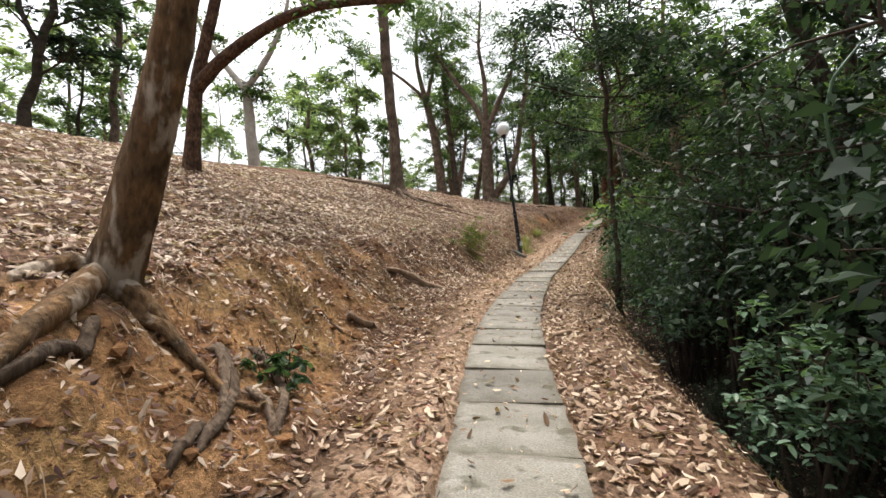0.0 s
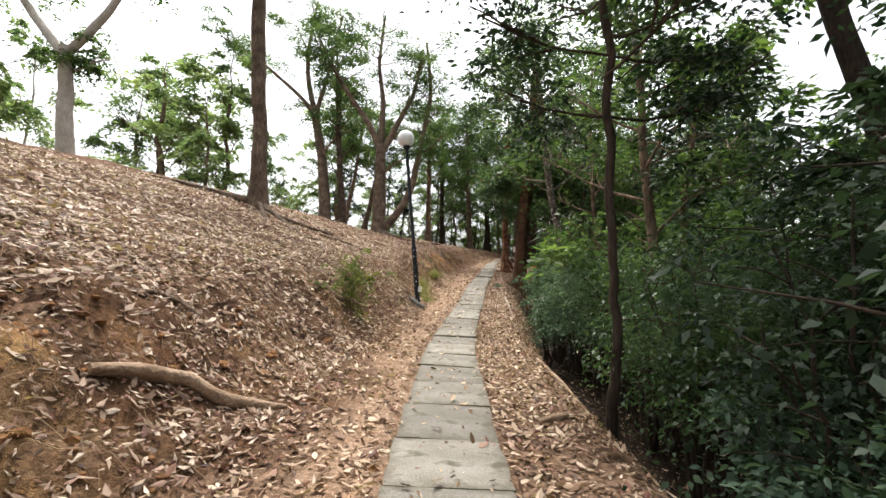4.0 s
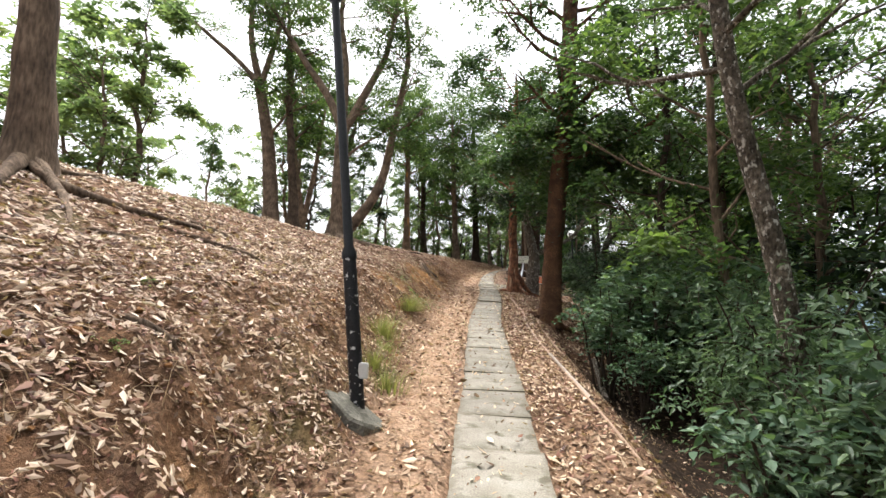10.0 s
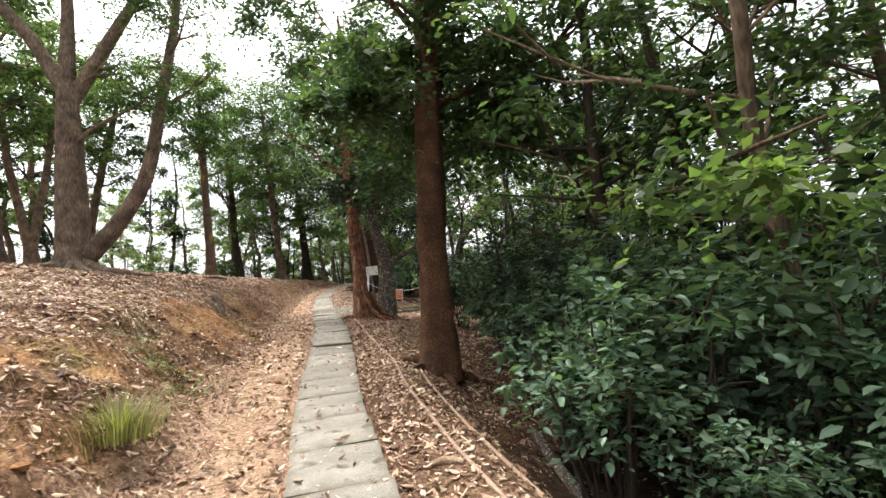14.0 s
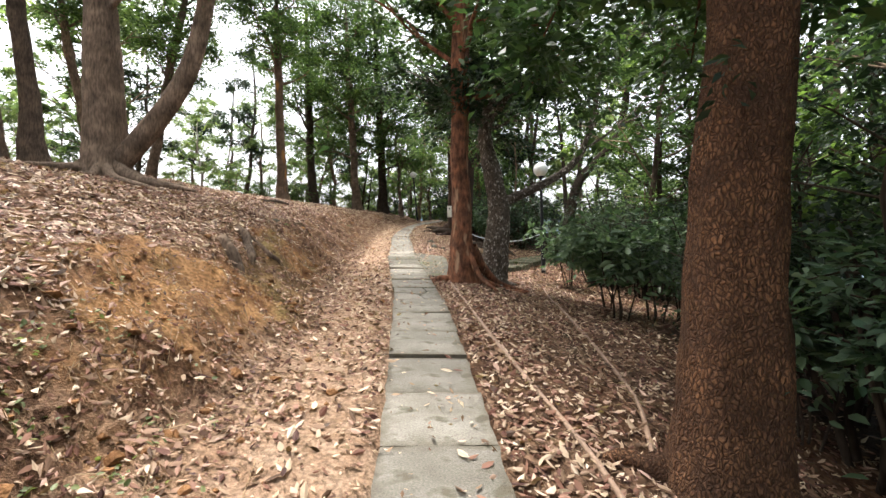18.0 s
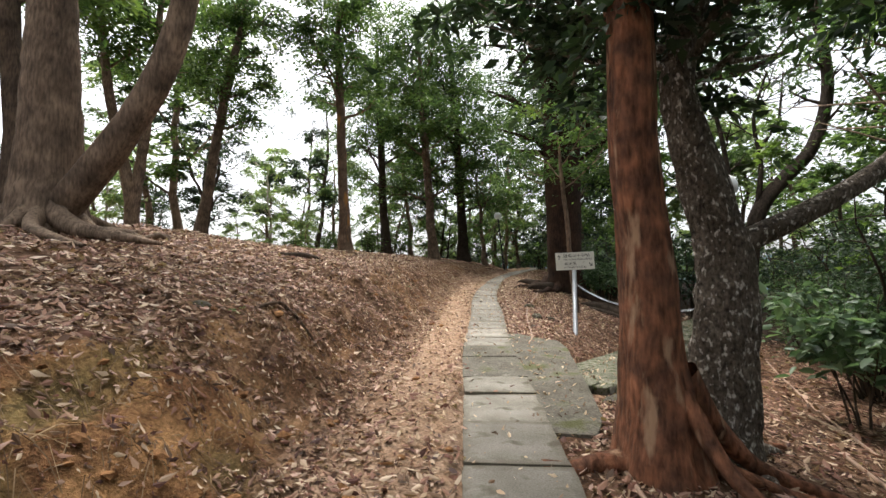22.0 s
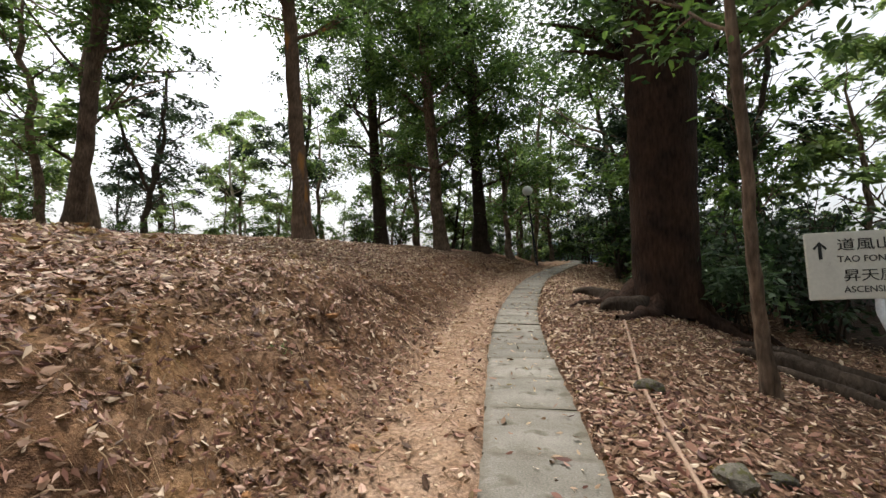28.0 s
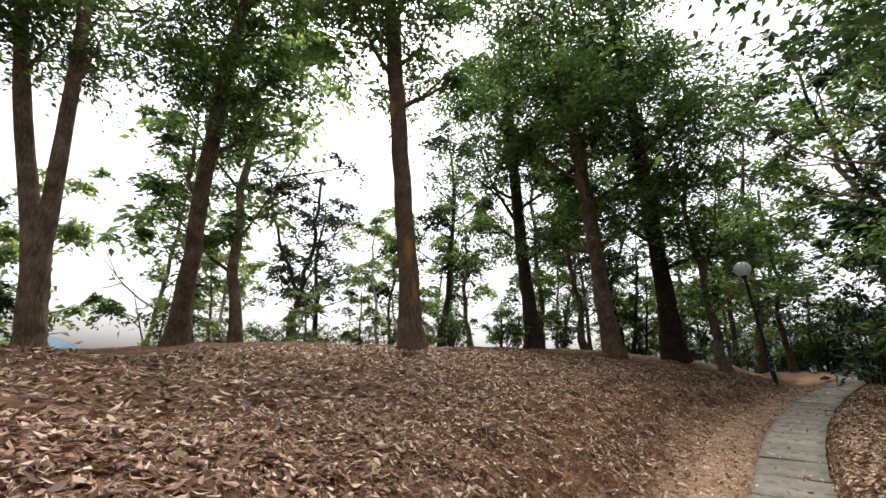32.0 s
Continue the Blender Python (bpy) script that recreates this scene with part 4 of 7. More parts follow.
tree("massive dark-trunked tree on a knoll by the path", (3.15, 36.85), (2.95, 36.3, 13.5), 0.55, 0.5, M_BARK_BLACK, M_LEAF_MID, simple=True, lift=1.1, swell=0.15, sides=22, seed=13, limbs=13, length=5.0, leaves=26000, size=0.125, radius=1.1, root=6, root_len=1.4, lo=0.42,
     arms=[([(3.05, 36.4, 9.3), (3.76, 36.4, 10.3), (5.06, 36.4, 11.4), (6.77, 36.4, 11.7), (8.54, 36.4, 11.8), (10.3, 36.4, 12.7), (12.4, 36.4, 13.6)], 0.2, 0.06, 5)])
tree("thin mossy young tree leaning beside the sign", (2.5, 33.2), (1.95, 32.7, 9.0), 0.058, 0.04, M_BARK, M_LEAF, seed=14, limbs=5, length=1.8, leaves=1200, lo=0.6)
tree("tree on the crest with orange light painted on its bark", (-4.8, 41.7), (-4.9, 40.2, 14.5), 0.24, 0.13, M_BARK_LIT_ORANGE, M_LEAF, ext=1.35, size=0.14, radius=0.8, lo=0.5, simple=True, lift=1.1, seed=15, limbs=14, length=3, leaves=13000, root=4)
tree("dark straight tree at the edge of the wood", (-4.2, 50.0), (-4.5, 47.8, 17), 0.26, 0.15, M_BARK_DARK, M_LEAF, ext=1.35, simple=True, lift=1.0, seed=16, limbs=14, length=4.4, leaves=25000, size=0.152, radius=1.15, lo=0.22)
tree("brown tree at the edge of the wood", (-1.2, 48.1), (-1.9, 46.1, 16), 0.26, 0.15, M_BARK, M_LEAF, ext=1.35, simple=True, lift=1.0, seed=17, limbs=14, length=4.4, leaves=25000, size=0.152, radius=1.15, lo=0.24)
tree("dark leaning tree at the edge of the wood", (0.5, 48.9), (-0.3, 46.7, 16.5), 0.26, 0.15, M_BARK_DARK, M_LEAF, ext=1.35, simple=True, lift=1.0, seed=18, limbs=14, length=4.4, leaves=25000, size=0.152, radius=1.15, lo=0.22)
tree("leaning brown tree on the crest", (-10.2, 39.9), (-8.6, 39.0, 14), 0.21, 0.13, M_BARK, M_LEAF, ext=1.35, size=0.14, radius=0.85, lo=0.45, simple=True, lift=1.0, seed=19, limbs=14, length=3, leaves=16000)
tree("forked reddish tree on the crest", (-11.1, 37.6), (-10.9, 37.2, 8.6), 0.28, 0.2, M_BARK, M_LEAF, size=0.14, radius=0.85, simple=True, seed=20, limbs=0, length=3, leaves=14000, lo=0.9,
     arms=[([(-10.94, 37.3, 7.7), (-11.08, 37.1, 8.9), (-11.4, 36.5, 11.4), (-11.4, 35.8, 14.5), (-11.7, 35.6, 17.0)], 0.19, 0.06, 9), ([(-10.92, 37.3, 7.6), (-10.74, 37.2, 8.8), (-10.2, 36.8, 11.2), (-9.8, 36.4, 14.5), (-9.5, 36.2, 17.0)], 0.18, 0.06, 9)])


# ---- the wood round about ----
def variant(label, height, r0, bark, leaf, seed, limbs, length, leaves, size, radius, lo, lean=(0.3, 0.2), name="tree", group="trees of the wood", lift=0.9, extra=()):
    return tree(label, (0, 0, 0), (lean[0], lean[1], height), r0, r0 * 0.4, bark, leaf, seed=seed, limbs=limbs, length=length, leaves=leaves, size=size, radius=radius, lo=lo, lift=lift,
                extra=extra, group=group, name=name, sides=8, sub=3, wander=0.12, simple=True, coarse=True)


def scatter(kinds, places, seed, low=0.85, high=1.2, sink=0.1):
    """Stands copies of the kinds at the places, turned and sized by chance; the first of each kind is the original itself."""
    r = np.random.default_rng(seed)
    fresh = {k.name: k for k in kinds}
    places = [p for p in places if not (-20 < p[0] < -10.6 and 33 < p[1] < 42.5)]
    for n, (x, y) in enumerate(places):
        k = kinds[n % len(kinds)]
        m = Matrix.Translation((x, y, gz(x, y) - sink)) @ Matrix.Rotation(r.uniform(0, 6.28), 4, "Z") @ Matrix.Diagonal((*([r.uniform(low, high)] * 2), r.uniform(low, high), 1))
        if fresh.pop(k.name, None):
            k.matrix_basis = m
        else:
            copy_thing(k, m)
    for k in fresh.values():
        k.matrix_basis = Matrix.Translation((-30 - 3 * len(k.name), 60, gz(-30, 60)))


def beside(lo, hi, near, far, step, seed):
    """Places to the downhill side of the path, between near and far from its line."""
    r = np.random.default_rng(seed)
    out, y = [], lo
    while y < hi:
        yy = y + r.uniform(-0.3, 0.3) * step
        out.append((float(path_x(yy)) + r.uniform(near, far), yy))
        y += step
    return out


M_LEAF_EDGE = leaf_material("leaf_edge", (0.042, 0.074, 0.042), (0.145, 0.2, 0.115), 0.36, 0.32, young=(0.135, 0.195, 0.11), glow=(1.6, 1.8, 1.1))
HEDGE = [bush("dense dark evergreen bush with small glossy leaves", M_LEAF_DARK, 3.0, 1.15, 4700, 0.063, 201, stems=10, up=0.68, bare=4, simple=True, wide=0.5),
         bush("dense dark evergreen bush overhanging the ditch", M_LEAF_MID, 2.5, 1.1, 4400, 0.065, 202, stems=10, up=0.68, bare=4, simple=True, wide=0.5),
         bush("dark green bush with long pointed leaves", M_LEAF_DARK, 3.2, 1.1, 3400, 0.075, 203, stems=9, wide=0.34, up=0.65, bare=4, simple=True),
         bush("leafy green bush at the edge of the wood", M_LEAF_EDGE, 2.6, 1.05, 3800, 0.07, 204, stems=9, up=0.7, bare=4)]
# mostly the darkest leaves up to y 6.2, their colour standing in for shade
scatter([HEDGE[0], HEDGE[0], HEDGE[2]], beside(-3.5, 6.2, 2.15, 2.75, 0.62, 1), 2, 0.8, 1.15, 0.15)
scatter([HEDGE[0]], beside(0.6, 4.4, 1.8, 2.1, 0.6, 106), 2, 0.4, 0.5, 0.12)
scatter([HEDGE[1], HEDGE[3], HEDGE[1], HEDGE[0]], beside(6.4, 9.5, 2.15, 2.75, 0.62, 105), 2, 0.8, 1.15, 0.15)
scatter([HEDGE[3]], beside(9.7, 14.0, 2.2, 2.9, 0.66, 101), 2, 0.8, 1.1, 0.15)
scatter([HEDGE[1], HEDGE[3]], beside(14.2, 17.0, 2.8, 3.4, 0.55, 102), 2, 0.65, 0.85, 0.1)
scatter([HEDGE[3], HEDGE[1]], beside(17.0, 19.0, 2.8, 3.4, 0.55, 104), 2, 0.7, 0.95, 0.1)
scatter([HEDGE[3], HEDGE[1]], beside(14.0, 17.4, 3.8, 4.8, 0.9, 103) + [(3.2, 18.2), (3.6, 19.2)], 2, 0.8, 1.05, 0.1)
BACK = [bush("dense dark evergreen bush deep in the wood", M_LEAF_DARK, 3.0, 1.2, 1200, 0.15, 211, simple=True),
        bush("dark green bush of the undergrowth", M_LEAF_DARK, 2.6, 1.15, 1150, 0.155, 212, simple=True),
        bush("mid-green leafy bush of the undergrowth", M_LEAF, 2.7, 1.15, 1150, 0.155, 213, simple=True)]


def clear(places):
    """Leaves open the break in the wood through which the sky shows over the hedge."""
    out = []
    for x, y in places:
        b = math.degrees(math.atan2(x + 0.86, y - 3.43))
        c = math.degrees(math.atan2(x, y - 23.5))
        e = math.degrees(math.atan2(x + 1, y - 8.7))
        if not (26 < b < 43 and 5 < y < 22) and not (22 < e < 44 and x > 5.5 and 9 < y < 24) and not (22 < c < 50 and y > 25) and not (30 < math.degrees(math.atan2(x + 1.06, y - 15.4)) < 58 and x > 4.5 and 16 < y < 24):
            out.append((x, y))
    return out


scatter(BACK, beside(-3, 3, 3.6, 4.6, 1.3, 3) + beside(9, 19, 5.2, 6.2, 1.1, 33), 4, 0.95, 1.25, 0.2)
scatter([HEDGE[0], HEDGE[1]], beside(3, 8, 3.4, 4.4, 1.05, 34) + [(2.0, 7.3), (2.4, 6.5)], 5, 0.95, 1.2, 0.2)
scatter([HEDGE[3], HEDGE[3], HEDGE[2]], beside(8.2, 13.5, 3.4, 4.4, 0.9, 35), 5, 0.9, 1.1, 0.2)
UNDER = [variant("small dark evergreen tree in the undergrowth", 5.2, 0.07, M_BARK_DARK, M_LEAF_DARK, 301, 13, 1.9, 3000, 0.15, 0.55, 0.12, name="small_tree", group="small trees of the undergrowth"),
         variant("small green tree with foliage to the ground", 4.6, 0.06, M_BARK_DARK, M_LEAF, 302, 13, 1.8, 2900, 0.15, 0.55, 0.1, name="small_tree", group="small trees of the undergrowth"),
         variant("crooked small tree with dense foliage", 6.2, 0.08, M_BARK, M_LEAF, 303, 13, 2.2, 3100, 0.16, 0.6, 0.15, lean=(0.9, -0.5), name="small_tree", group="small trees of the undergrowth")]
scatter(UNDER, clear(beside(-2, 14, 4.0, 6.5, 1.5, 5)), 6, 0.85, 1.2)
CANOPY = [variant("dark evergreen tree leaning over the hedge", 7.6, 0.085, M_BARK_DARK, M_LEAF_MID, 305, 15, 2.3, 6200, 0.11, 0.6, 0.22, name="small_tree", group="small trees of the undergrowth"),
          variant("green-leaved tree leaning over the hedge", 7.2, 0.08, M_BARK, M_LEAF, 306, 15, 2.2, 6200, 0.11, 0.6, 0.25, lean=(-0.7, 0.3), name="small_tree", group="small trees of the undergrowth"),
          variant("airy green tree behind the hedge", 6.8, 0.075, M_BARK, M_LEAF, 308, 14, 2.1, 4600, 0.085, 0.6, 0.2, lean=(0.5, 0.4), name="small_tree", group="small trees of the undergrowth")]
scatter(CANOPY[:2], [(3.3, 11.6), (3.9, 13.6)], 66, 0.68, 0.8)
scatter([CANOPY[1], CANOPY[0]], [(2.3, 13.0), (2.7, 14.6), (3.0, 17.2), (2.9, 18.9), (2.1, 10.4)], 70, 1.0, 1.15)
scatter(CANOPY[:2], [(3.9, 18.8), (7.0, 26.8), (8.0, 28.6), (6.4, 28.8), (8.8, 29.3), (10.4, 31.2), (7.6, 30.2), (12.0, 32.4), (9.4, 27.4)], 69, 0.95, 1.15)
scatter([CANOPY[2], CANOPY[1]], [(4.4, 16.9), (5.4, 15.0), (5.2, 18.2), (6.4, 16.6), (6.2, 19.6), (4.4, 20.4), (7.4, 18.2)], 68, 0.9, 1.1)
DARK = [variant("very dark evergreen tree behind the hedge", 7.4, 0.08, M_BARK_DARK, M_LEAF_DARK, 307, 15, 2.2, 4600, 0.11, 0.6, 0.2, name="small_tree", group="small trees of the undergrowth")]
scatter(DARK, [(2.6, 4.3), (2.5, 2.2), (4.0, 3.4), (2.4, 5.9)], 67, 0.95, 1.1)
TALL = [variant("tall tree of the wood with a dark trunk", 11.5, 0.16, M_BARK_DARK, M_LEAF_DARK, 401, 15, 3.2, 4000, 0.24, 0.85, 0.25),
        variant("tall tree of the wood with mid-green foliage", 12.5, 0.17, M_BARK, M_LEAF, 402, 15, 3.2, 3800, 0.24, 0.85, 0.28, lean=(-0.6, 0.4)),
        variant("tall forked tree of the wood", 10.5, 0.15, M_BARK_DARK, M_LEAF_DARK, 403, 11, 3.0, 3800, 0.24, 0.85, 0.28, lean=(0.8, 0.6), extra=[(0.35, (-1.6, 0.8, 10.0), (-0.2, 0, 0), 0.09, 0.04)])]
scatter(TALL, clear(beside(-4, 21, 6.5, 13, 1.7, 7) + beside(22, 46, 10, 18, 2.6, 8)) + beside(-9, 3, 5, 9, 2.4, 88), 9, 0.85, 1.2)
LIGHT = [variant("light-leaved tree beyond the crest with sky behind it", 8.5, 0.11, M_BARK, M_LEAF_LIGHT, 501, 13, 2.5, 3400, 0.21, 0.7, 0.2),
         variant("airy green tree beyond the crest", 9.5, 0.12, M_BARK, M_LEAF, 502, 13, 2.7, 4000, 0.2, 0.75, 0.22, lean=(-0.5, 0.5)),
         variant("thin pale-stemmed tree with sparse foliage", 7.5, 0.08, M_BARK_PALE, M_LEAF_LIGHT, 503, 10, 2.1, 2000, 0.19, 0.65, 0.35, lean=(0.4, -0.6)),
         variant("bushy bright-green tree with low foliage", 6.0, 0.09, M_BARK, M_LEAF_LIGHT, 504, 13, 2.3, 2400, 0.24, 0.7, 0.08)]


def beyond(lo, hi, near, far, count, seed):
    r = np.random.default_rng(seed)
    out = []
    for k in range(count):
        y = lo + (hi - lo) * (k + r.uniform(0, 1)) / count
        out.append((float(path_x(y)) - r.uniform(near, far), y))
    return out


scatter(LIGHT, beyond(-4, 26, 26, 38, 6, 11) + beyond(16, 36, 20, 28, 4, 111) + beyond(26, 52, 14, 28, 13, 12), 13, 1.0, 1.4)
scatter(TALL, beyond(-8, 9, 14, 22, 6, 14) + beyond(38, 60, 16, 30, 6, 15), 16, 0.8, 1.1)
scatter([LIGHT[3], BACK[2]], beyond(25, 54, 13, 19, 26, 24) + beyond(0, 24, 24, 30, 10, 25), 26, 0.6, 0.95, 0.3)
scatter([UNDER[1], LIGHT[3], TALL[1]], [(-15.5, 9.5), (-17.5, 8.5), (-13.5, 9.0), (-19, 12), (-20.5, 9.5), (-16.5, 12), (-15, 6), (-18, 5)], 93, 0.8, 1.1, 0.2)
scatter([LIGHT[3], UNDER[1]], [(-14.2, 42.6), (-17, 45.5)], 94, 1.0, 1.25, 0.2)
scatter([BACK[2]], [(-6.4, 47.5), (-5.0, 48.8), (-3.4, 51.5), (-7.4, 49.5), (-9.5, 48.5)], 95, 0.7, 1.0, 0.2)
scatter([LIGHT[0], LIGHT[2]], [(8.4, 42.6), (10.6, 43.4), (12.6, 42.2)], 96, 0.9, 1.1, 0.2)
# where the path leads into the wood
FAR_END = [(-9, 52), (-5.5, 56), (-1.5, 58), (3.5, 59), (8.2, 55), (7.2, 50), (6.3, 46), (10, 52), (5, 62), (-12, 60), (10, 47), (9.5, 43.5), (-4, 64), (1.5, 67), (12, 58)]
scatter(TALL, FAR_END, 17, 0.85, 1.15)
scatter([CANOPY[1]], [(1.8, 47.5), (5.8, 44.4), (6.6, 47.2), (3.4, 54.5), (-3.0, 55.0)], 98, 1.2, 1.5)
scatter([LIGHT[3], UNDER[1], LIGHT[0]], [(-7.5, 54), (-3.3, 53.5), (-10.5, 55), (-6.2, 60), (-0.5, 55.5), (4.6, 54), (-2, 61.5), (2.4, 62), (-13, 54), (6.2, 58), (-9.5, 62), (4, 67)], 91, 0.8, 1.1, 0.2)
scatter(BACK, [(-14, 55), (-11.5, 57.5), (-8, 58), (-4.5, 58), (-1, 60), (2.5, 59.5), (-6.5, 55.5), (0.8, 57), (5.5, 56), (-3, 66), (7.5, 60), (3.0, 53), (-16, 52)], 92, 0.7, 1.1, 0.3)
scatter(BACK, beside(41, 60, 1.9, 3.2, 1.0, 27) + beside(42, 58, 4.0, 6.0, 1.5, 28) + [(9 + k * 0.9, 60 - k * 1.2) for k in range(9)], 29, 0.8, 1.2)
scatter(UNDER, [(6.2, 41.5), (7.4, 44), (8.2, 47.5), (8.0, 52), (-1, 56), (-5, 60), (3, 62), (9, 57), (-12, 58), (0.5, 66), (6.5, 66)], 18, 0.9, 1.3)
scatter(LIGHT, [(-8, 53), (-3.5, 56), (-11, 50), (1, 58.5), (4, 64), (-6, 63), (-13, 55), (-1, 62)], 19, 0.8, 1.1)
scatter([LIGHT[3], LIGHT[1], BACK[2]], [(13.2, 44.5), (15.2, 43.5), (11.4, 45.5), (16.5, 41), (9.6, 45.2), (17.5, 44.5), (13.0, 47.5)], 97, 0.75, 1.0, 0.2)
scatter([LIGHT[3], UNDER[1]], [(13.0, 40.0), (14.5, 38.6), (11.9, 42.8), (15.2, 41.2), (16.5, 37.2), (12.6, 37.0)], 99, 1.0, 1.3, 0.3)
# the downhill edge past the thick tree
scatter(HEDGE[:3], [(2.4, 18.9), (2.6, 19.6), (2.5, 20.6), (3.3, 20.6), (3.0, 21.9), (3.6, 23.0), (2.7, 21.9), (3.1, 21.3), (3.4, 22.3), (5.6, 25.4), (5.3, 26.6), (5.0, 28.0), (5.6, 29.4), (6.3, 31.3), (6.9, 32.2), (4.9, 26.7), (4.7, 28.3)], 20, 0.75, 1.05)
scatter(BACK, [(4.6, 23.6), (5.6, 24.8), (6.3, 26.2), (6.2, 27.8), (7.2, 28.6), (7.6, 30.4), (6.6, 30.6), (8.2, 32), (9, 33.6), (4.3, 21.2), (4.9, 38.0), (5.6, 39.4), (4.6, 40.6), (6.3, 37.4), (5.4, 42.2), (9.6, 36.0),
               (7.4, 39.8), (5.2, 44.5), (5.9, 46.2), (4.9, 48.0), (6.0, 49.8), (7.0, 36.6), (6.4, 38.6), (7.4, 41.5), (6.8, 43.5), (13.5, 37), (8.5, 45.5), (10, 48)], 22, 0.8, 1.2)
scatter(UNDER, [(5.6, 21.9), (6.6, 23.5), (7.4, 25.5), (8.4, 27.2), (9.6, 29.4), (10.4, 31.6), (12.2, 34), (14.0, 36.5), (6.6, 40.2), (7.6, 43), (5, 19.8)], 21, 0.8, 1.15)
tree("bare crooked tree bending over the side path", (5.7, 32.5), (7.8, 32.5, 12), 0.19, 0.09, M_BARK_DARK, M_LEAF, seed=60, limbs=9, length=1.9, leaves=1300, lo=0.6, wob=0.06, size=0.09, lift=0.9,
     spine=[(5.98, 32.5, 5.4), (6.28, 32.5, 6.9), (6.91, 32.5, 7.55), (7.69, 32.5, 8.28), (8.08, 32.5, 9.6), (8.0, 32.5, 10.9), (7.7, 32.5, 12.2)],
     arms=[([(6.25, 32.5, 6.7), (6.53, 32.6, 7.9), (6.43, 32.7, 9.0), (6.92, 32.8, 10.2)], 0.07, 0.02, 7), ([(5.95, 32.5, 5.3), (5.9, 32.7, 7.2), (5.75, 32.8, 8.9), (5.4, 33.0, 10.5)], 0.085, 0.03, 7), ([(6.45, 32.6, 8.2), (7.05, 32.7, 8.95), (7.3, 32.8, 10.2)], 0.04, 0.015, 6)])
tree("slim pale-blotched tree leaning out of the hedge", (1.35, 13.35), (0.2, 13.3, 9.5), 0.085, 0.06, M_BARK_GREY, M_LEAF, spine=[(1.2, 13.35, 3.6), (1.04, 13.3, 4.4), (0.85, 13.3, 5.1), (0.74, 13.3, 5.6), (0.67, 13.3, 6.2), (0.5, 13.3, 7.5), (0.2, 13.2, 9.5)], seed=61, limbs=16, length=2.1, leaves=10500, size=0.08, radius=0.65, lo=0.48, simple=True, swell=0.3)
tree("dark slim tree at the edge of the ditch", (0.42, 7.5), (0.05, 7.0, 7.6), 0.042, 0.032, M_BARK_DARK, M_LEAF_DARK, seed=62, limbs=16, length=1.7, leaves=10000, size=0.075, lo=0.5, wander=0.12, lift=0.35, radius=0.5, simple=True)
tree("dark leaning tree in the hedge", (4.35, 8.6), (2.7, 8.6, 8.6), 0.16, 0.1, M_BARK_DARK, M_LEAF_DARK, seed=63, limbs=6, length=1.8, leaves=1300, size=0.08, lo=0.75,
     spine=[(4.1, 8.6, 3.8), (3.62, 8.6, 5.3), (3.16, 8.6, 6.6), (2.75, 8.6, 8.2), (2.5, 8.6, 9.6)])

# far hills under the sky, the haze of distance put into their colour
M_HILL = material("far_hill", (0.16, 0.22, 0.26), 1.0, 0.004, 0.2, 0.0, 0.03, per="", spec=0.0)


def hills():
    g = Geo()
    a = np.linspace(-math.pi, math.pi, 181)
    for ring, (dist, hi, sd) in enumerate(((900, 40, 71), (1500, 110, 72))):
        top = -40 + hi * (0.9 + 0.6 * vnoise(a * 3, a * 0, 1.0, sd) + 0.3 * vnoise(a * 9, a * 0, 1.0, sd + 5))
        lowv = np.stack([np.sin(a) * dist, np.cos(a) * dist, np.full_like(a, -160)], -1)
        midv = np.stack([np.sin(a) * dist * 1.05, np.cos(a) * dist * 1.05, top], -1)
        bak = np.stack([np.sin(a) * dist * 1.2, np.cos(a) * dist * 1.2, top - 30], -1)
        v = np.concatenate([lowv, midv, bak])
        n = len(a)
        i = np.arange(n - 1)
        f = np.concatenate([np.stack([i + 1, i, i + n, i + 1 + n], -1), np.stack([i + 1 + n, i + n, i + 2 * n, i + 1 + 2 * n], -1)])
        g.add(v, f)
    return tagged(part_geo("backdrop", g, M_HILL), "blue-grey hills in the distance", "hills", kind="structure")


hills()

# ---- lamps, signs, chain ----
M_BLACK = material("black_paint", (0.02, 0.02, 0.022), 0.55, 20, 0.3, 0.2, 80, per="", spec=0.25, stain=((0.58, 0.57, 0.55), 24.0, 0.6))
M_BLACK_SOUND = material("sound_black_paint", (0.014, 0.014, 0.016), 0.5, 20, 0.3, 0.15, 80, per="", spec=0.25)
M_GLOBE = material("opal_globe", (0.78, 0.79, 0.76), 0.35, 3, 0.05, 0.0, 30, per="", spec=0.5)
M_GREYBOX = material("grey_box", (0.62, 0.62, 0.60), 0.5, 8, 0.1, 0.05, 60, per="")
M_STEEL = material("galvanised_steel", (0.46, 0.48, 0.50), 0.42, 12, 0.15, 0.1, 90, per="", spec=0.5, metal=0.6)
M_BOARD = material("sign_white", (0.66, 0.65, 0.57), 0.5, 6, 0.06, 0.03, 60, per="", spec=0.4, stain=((0.33, 0.29, 0.22), 9.0, 0.66))
M_INK = material("sign_ink", (0.03, 0.032, 0.03), 0.6, 6, 0.1, 0.0, 60, per="")
M_ORANGE = material("sign_orange", (0.72, 0.15, 0.05), 0.5, 6, 0.08, 0.0, 60, per="", spec=0.4)
M_MOULD = material("mouldy_concrete", (0.17, 0.16, 0.13), 0.9, 12, 0.35, 0.5, 60, per="")


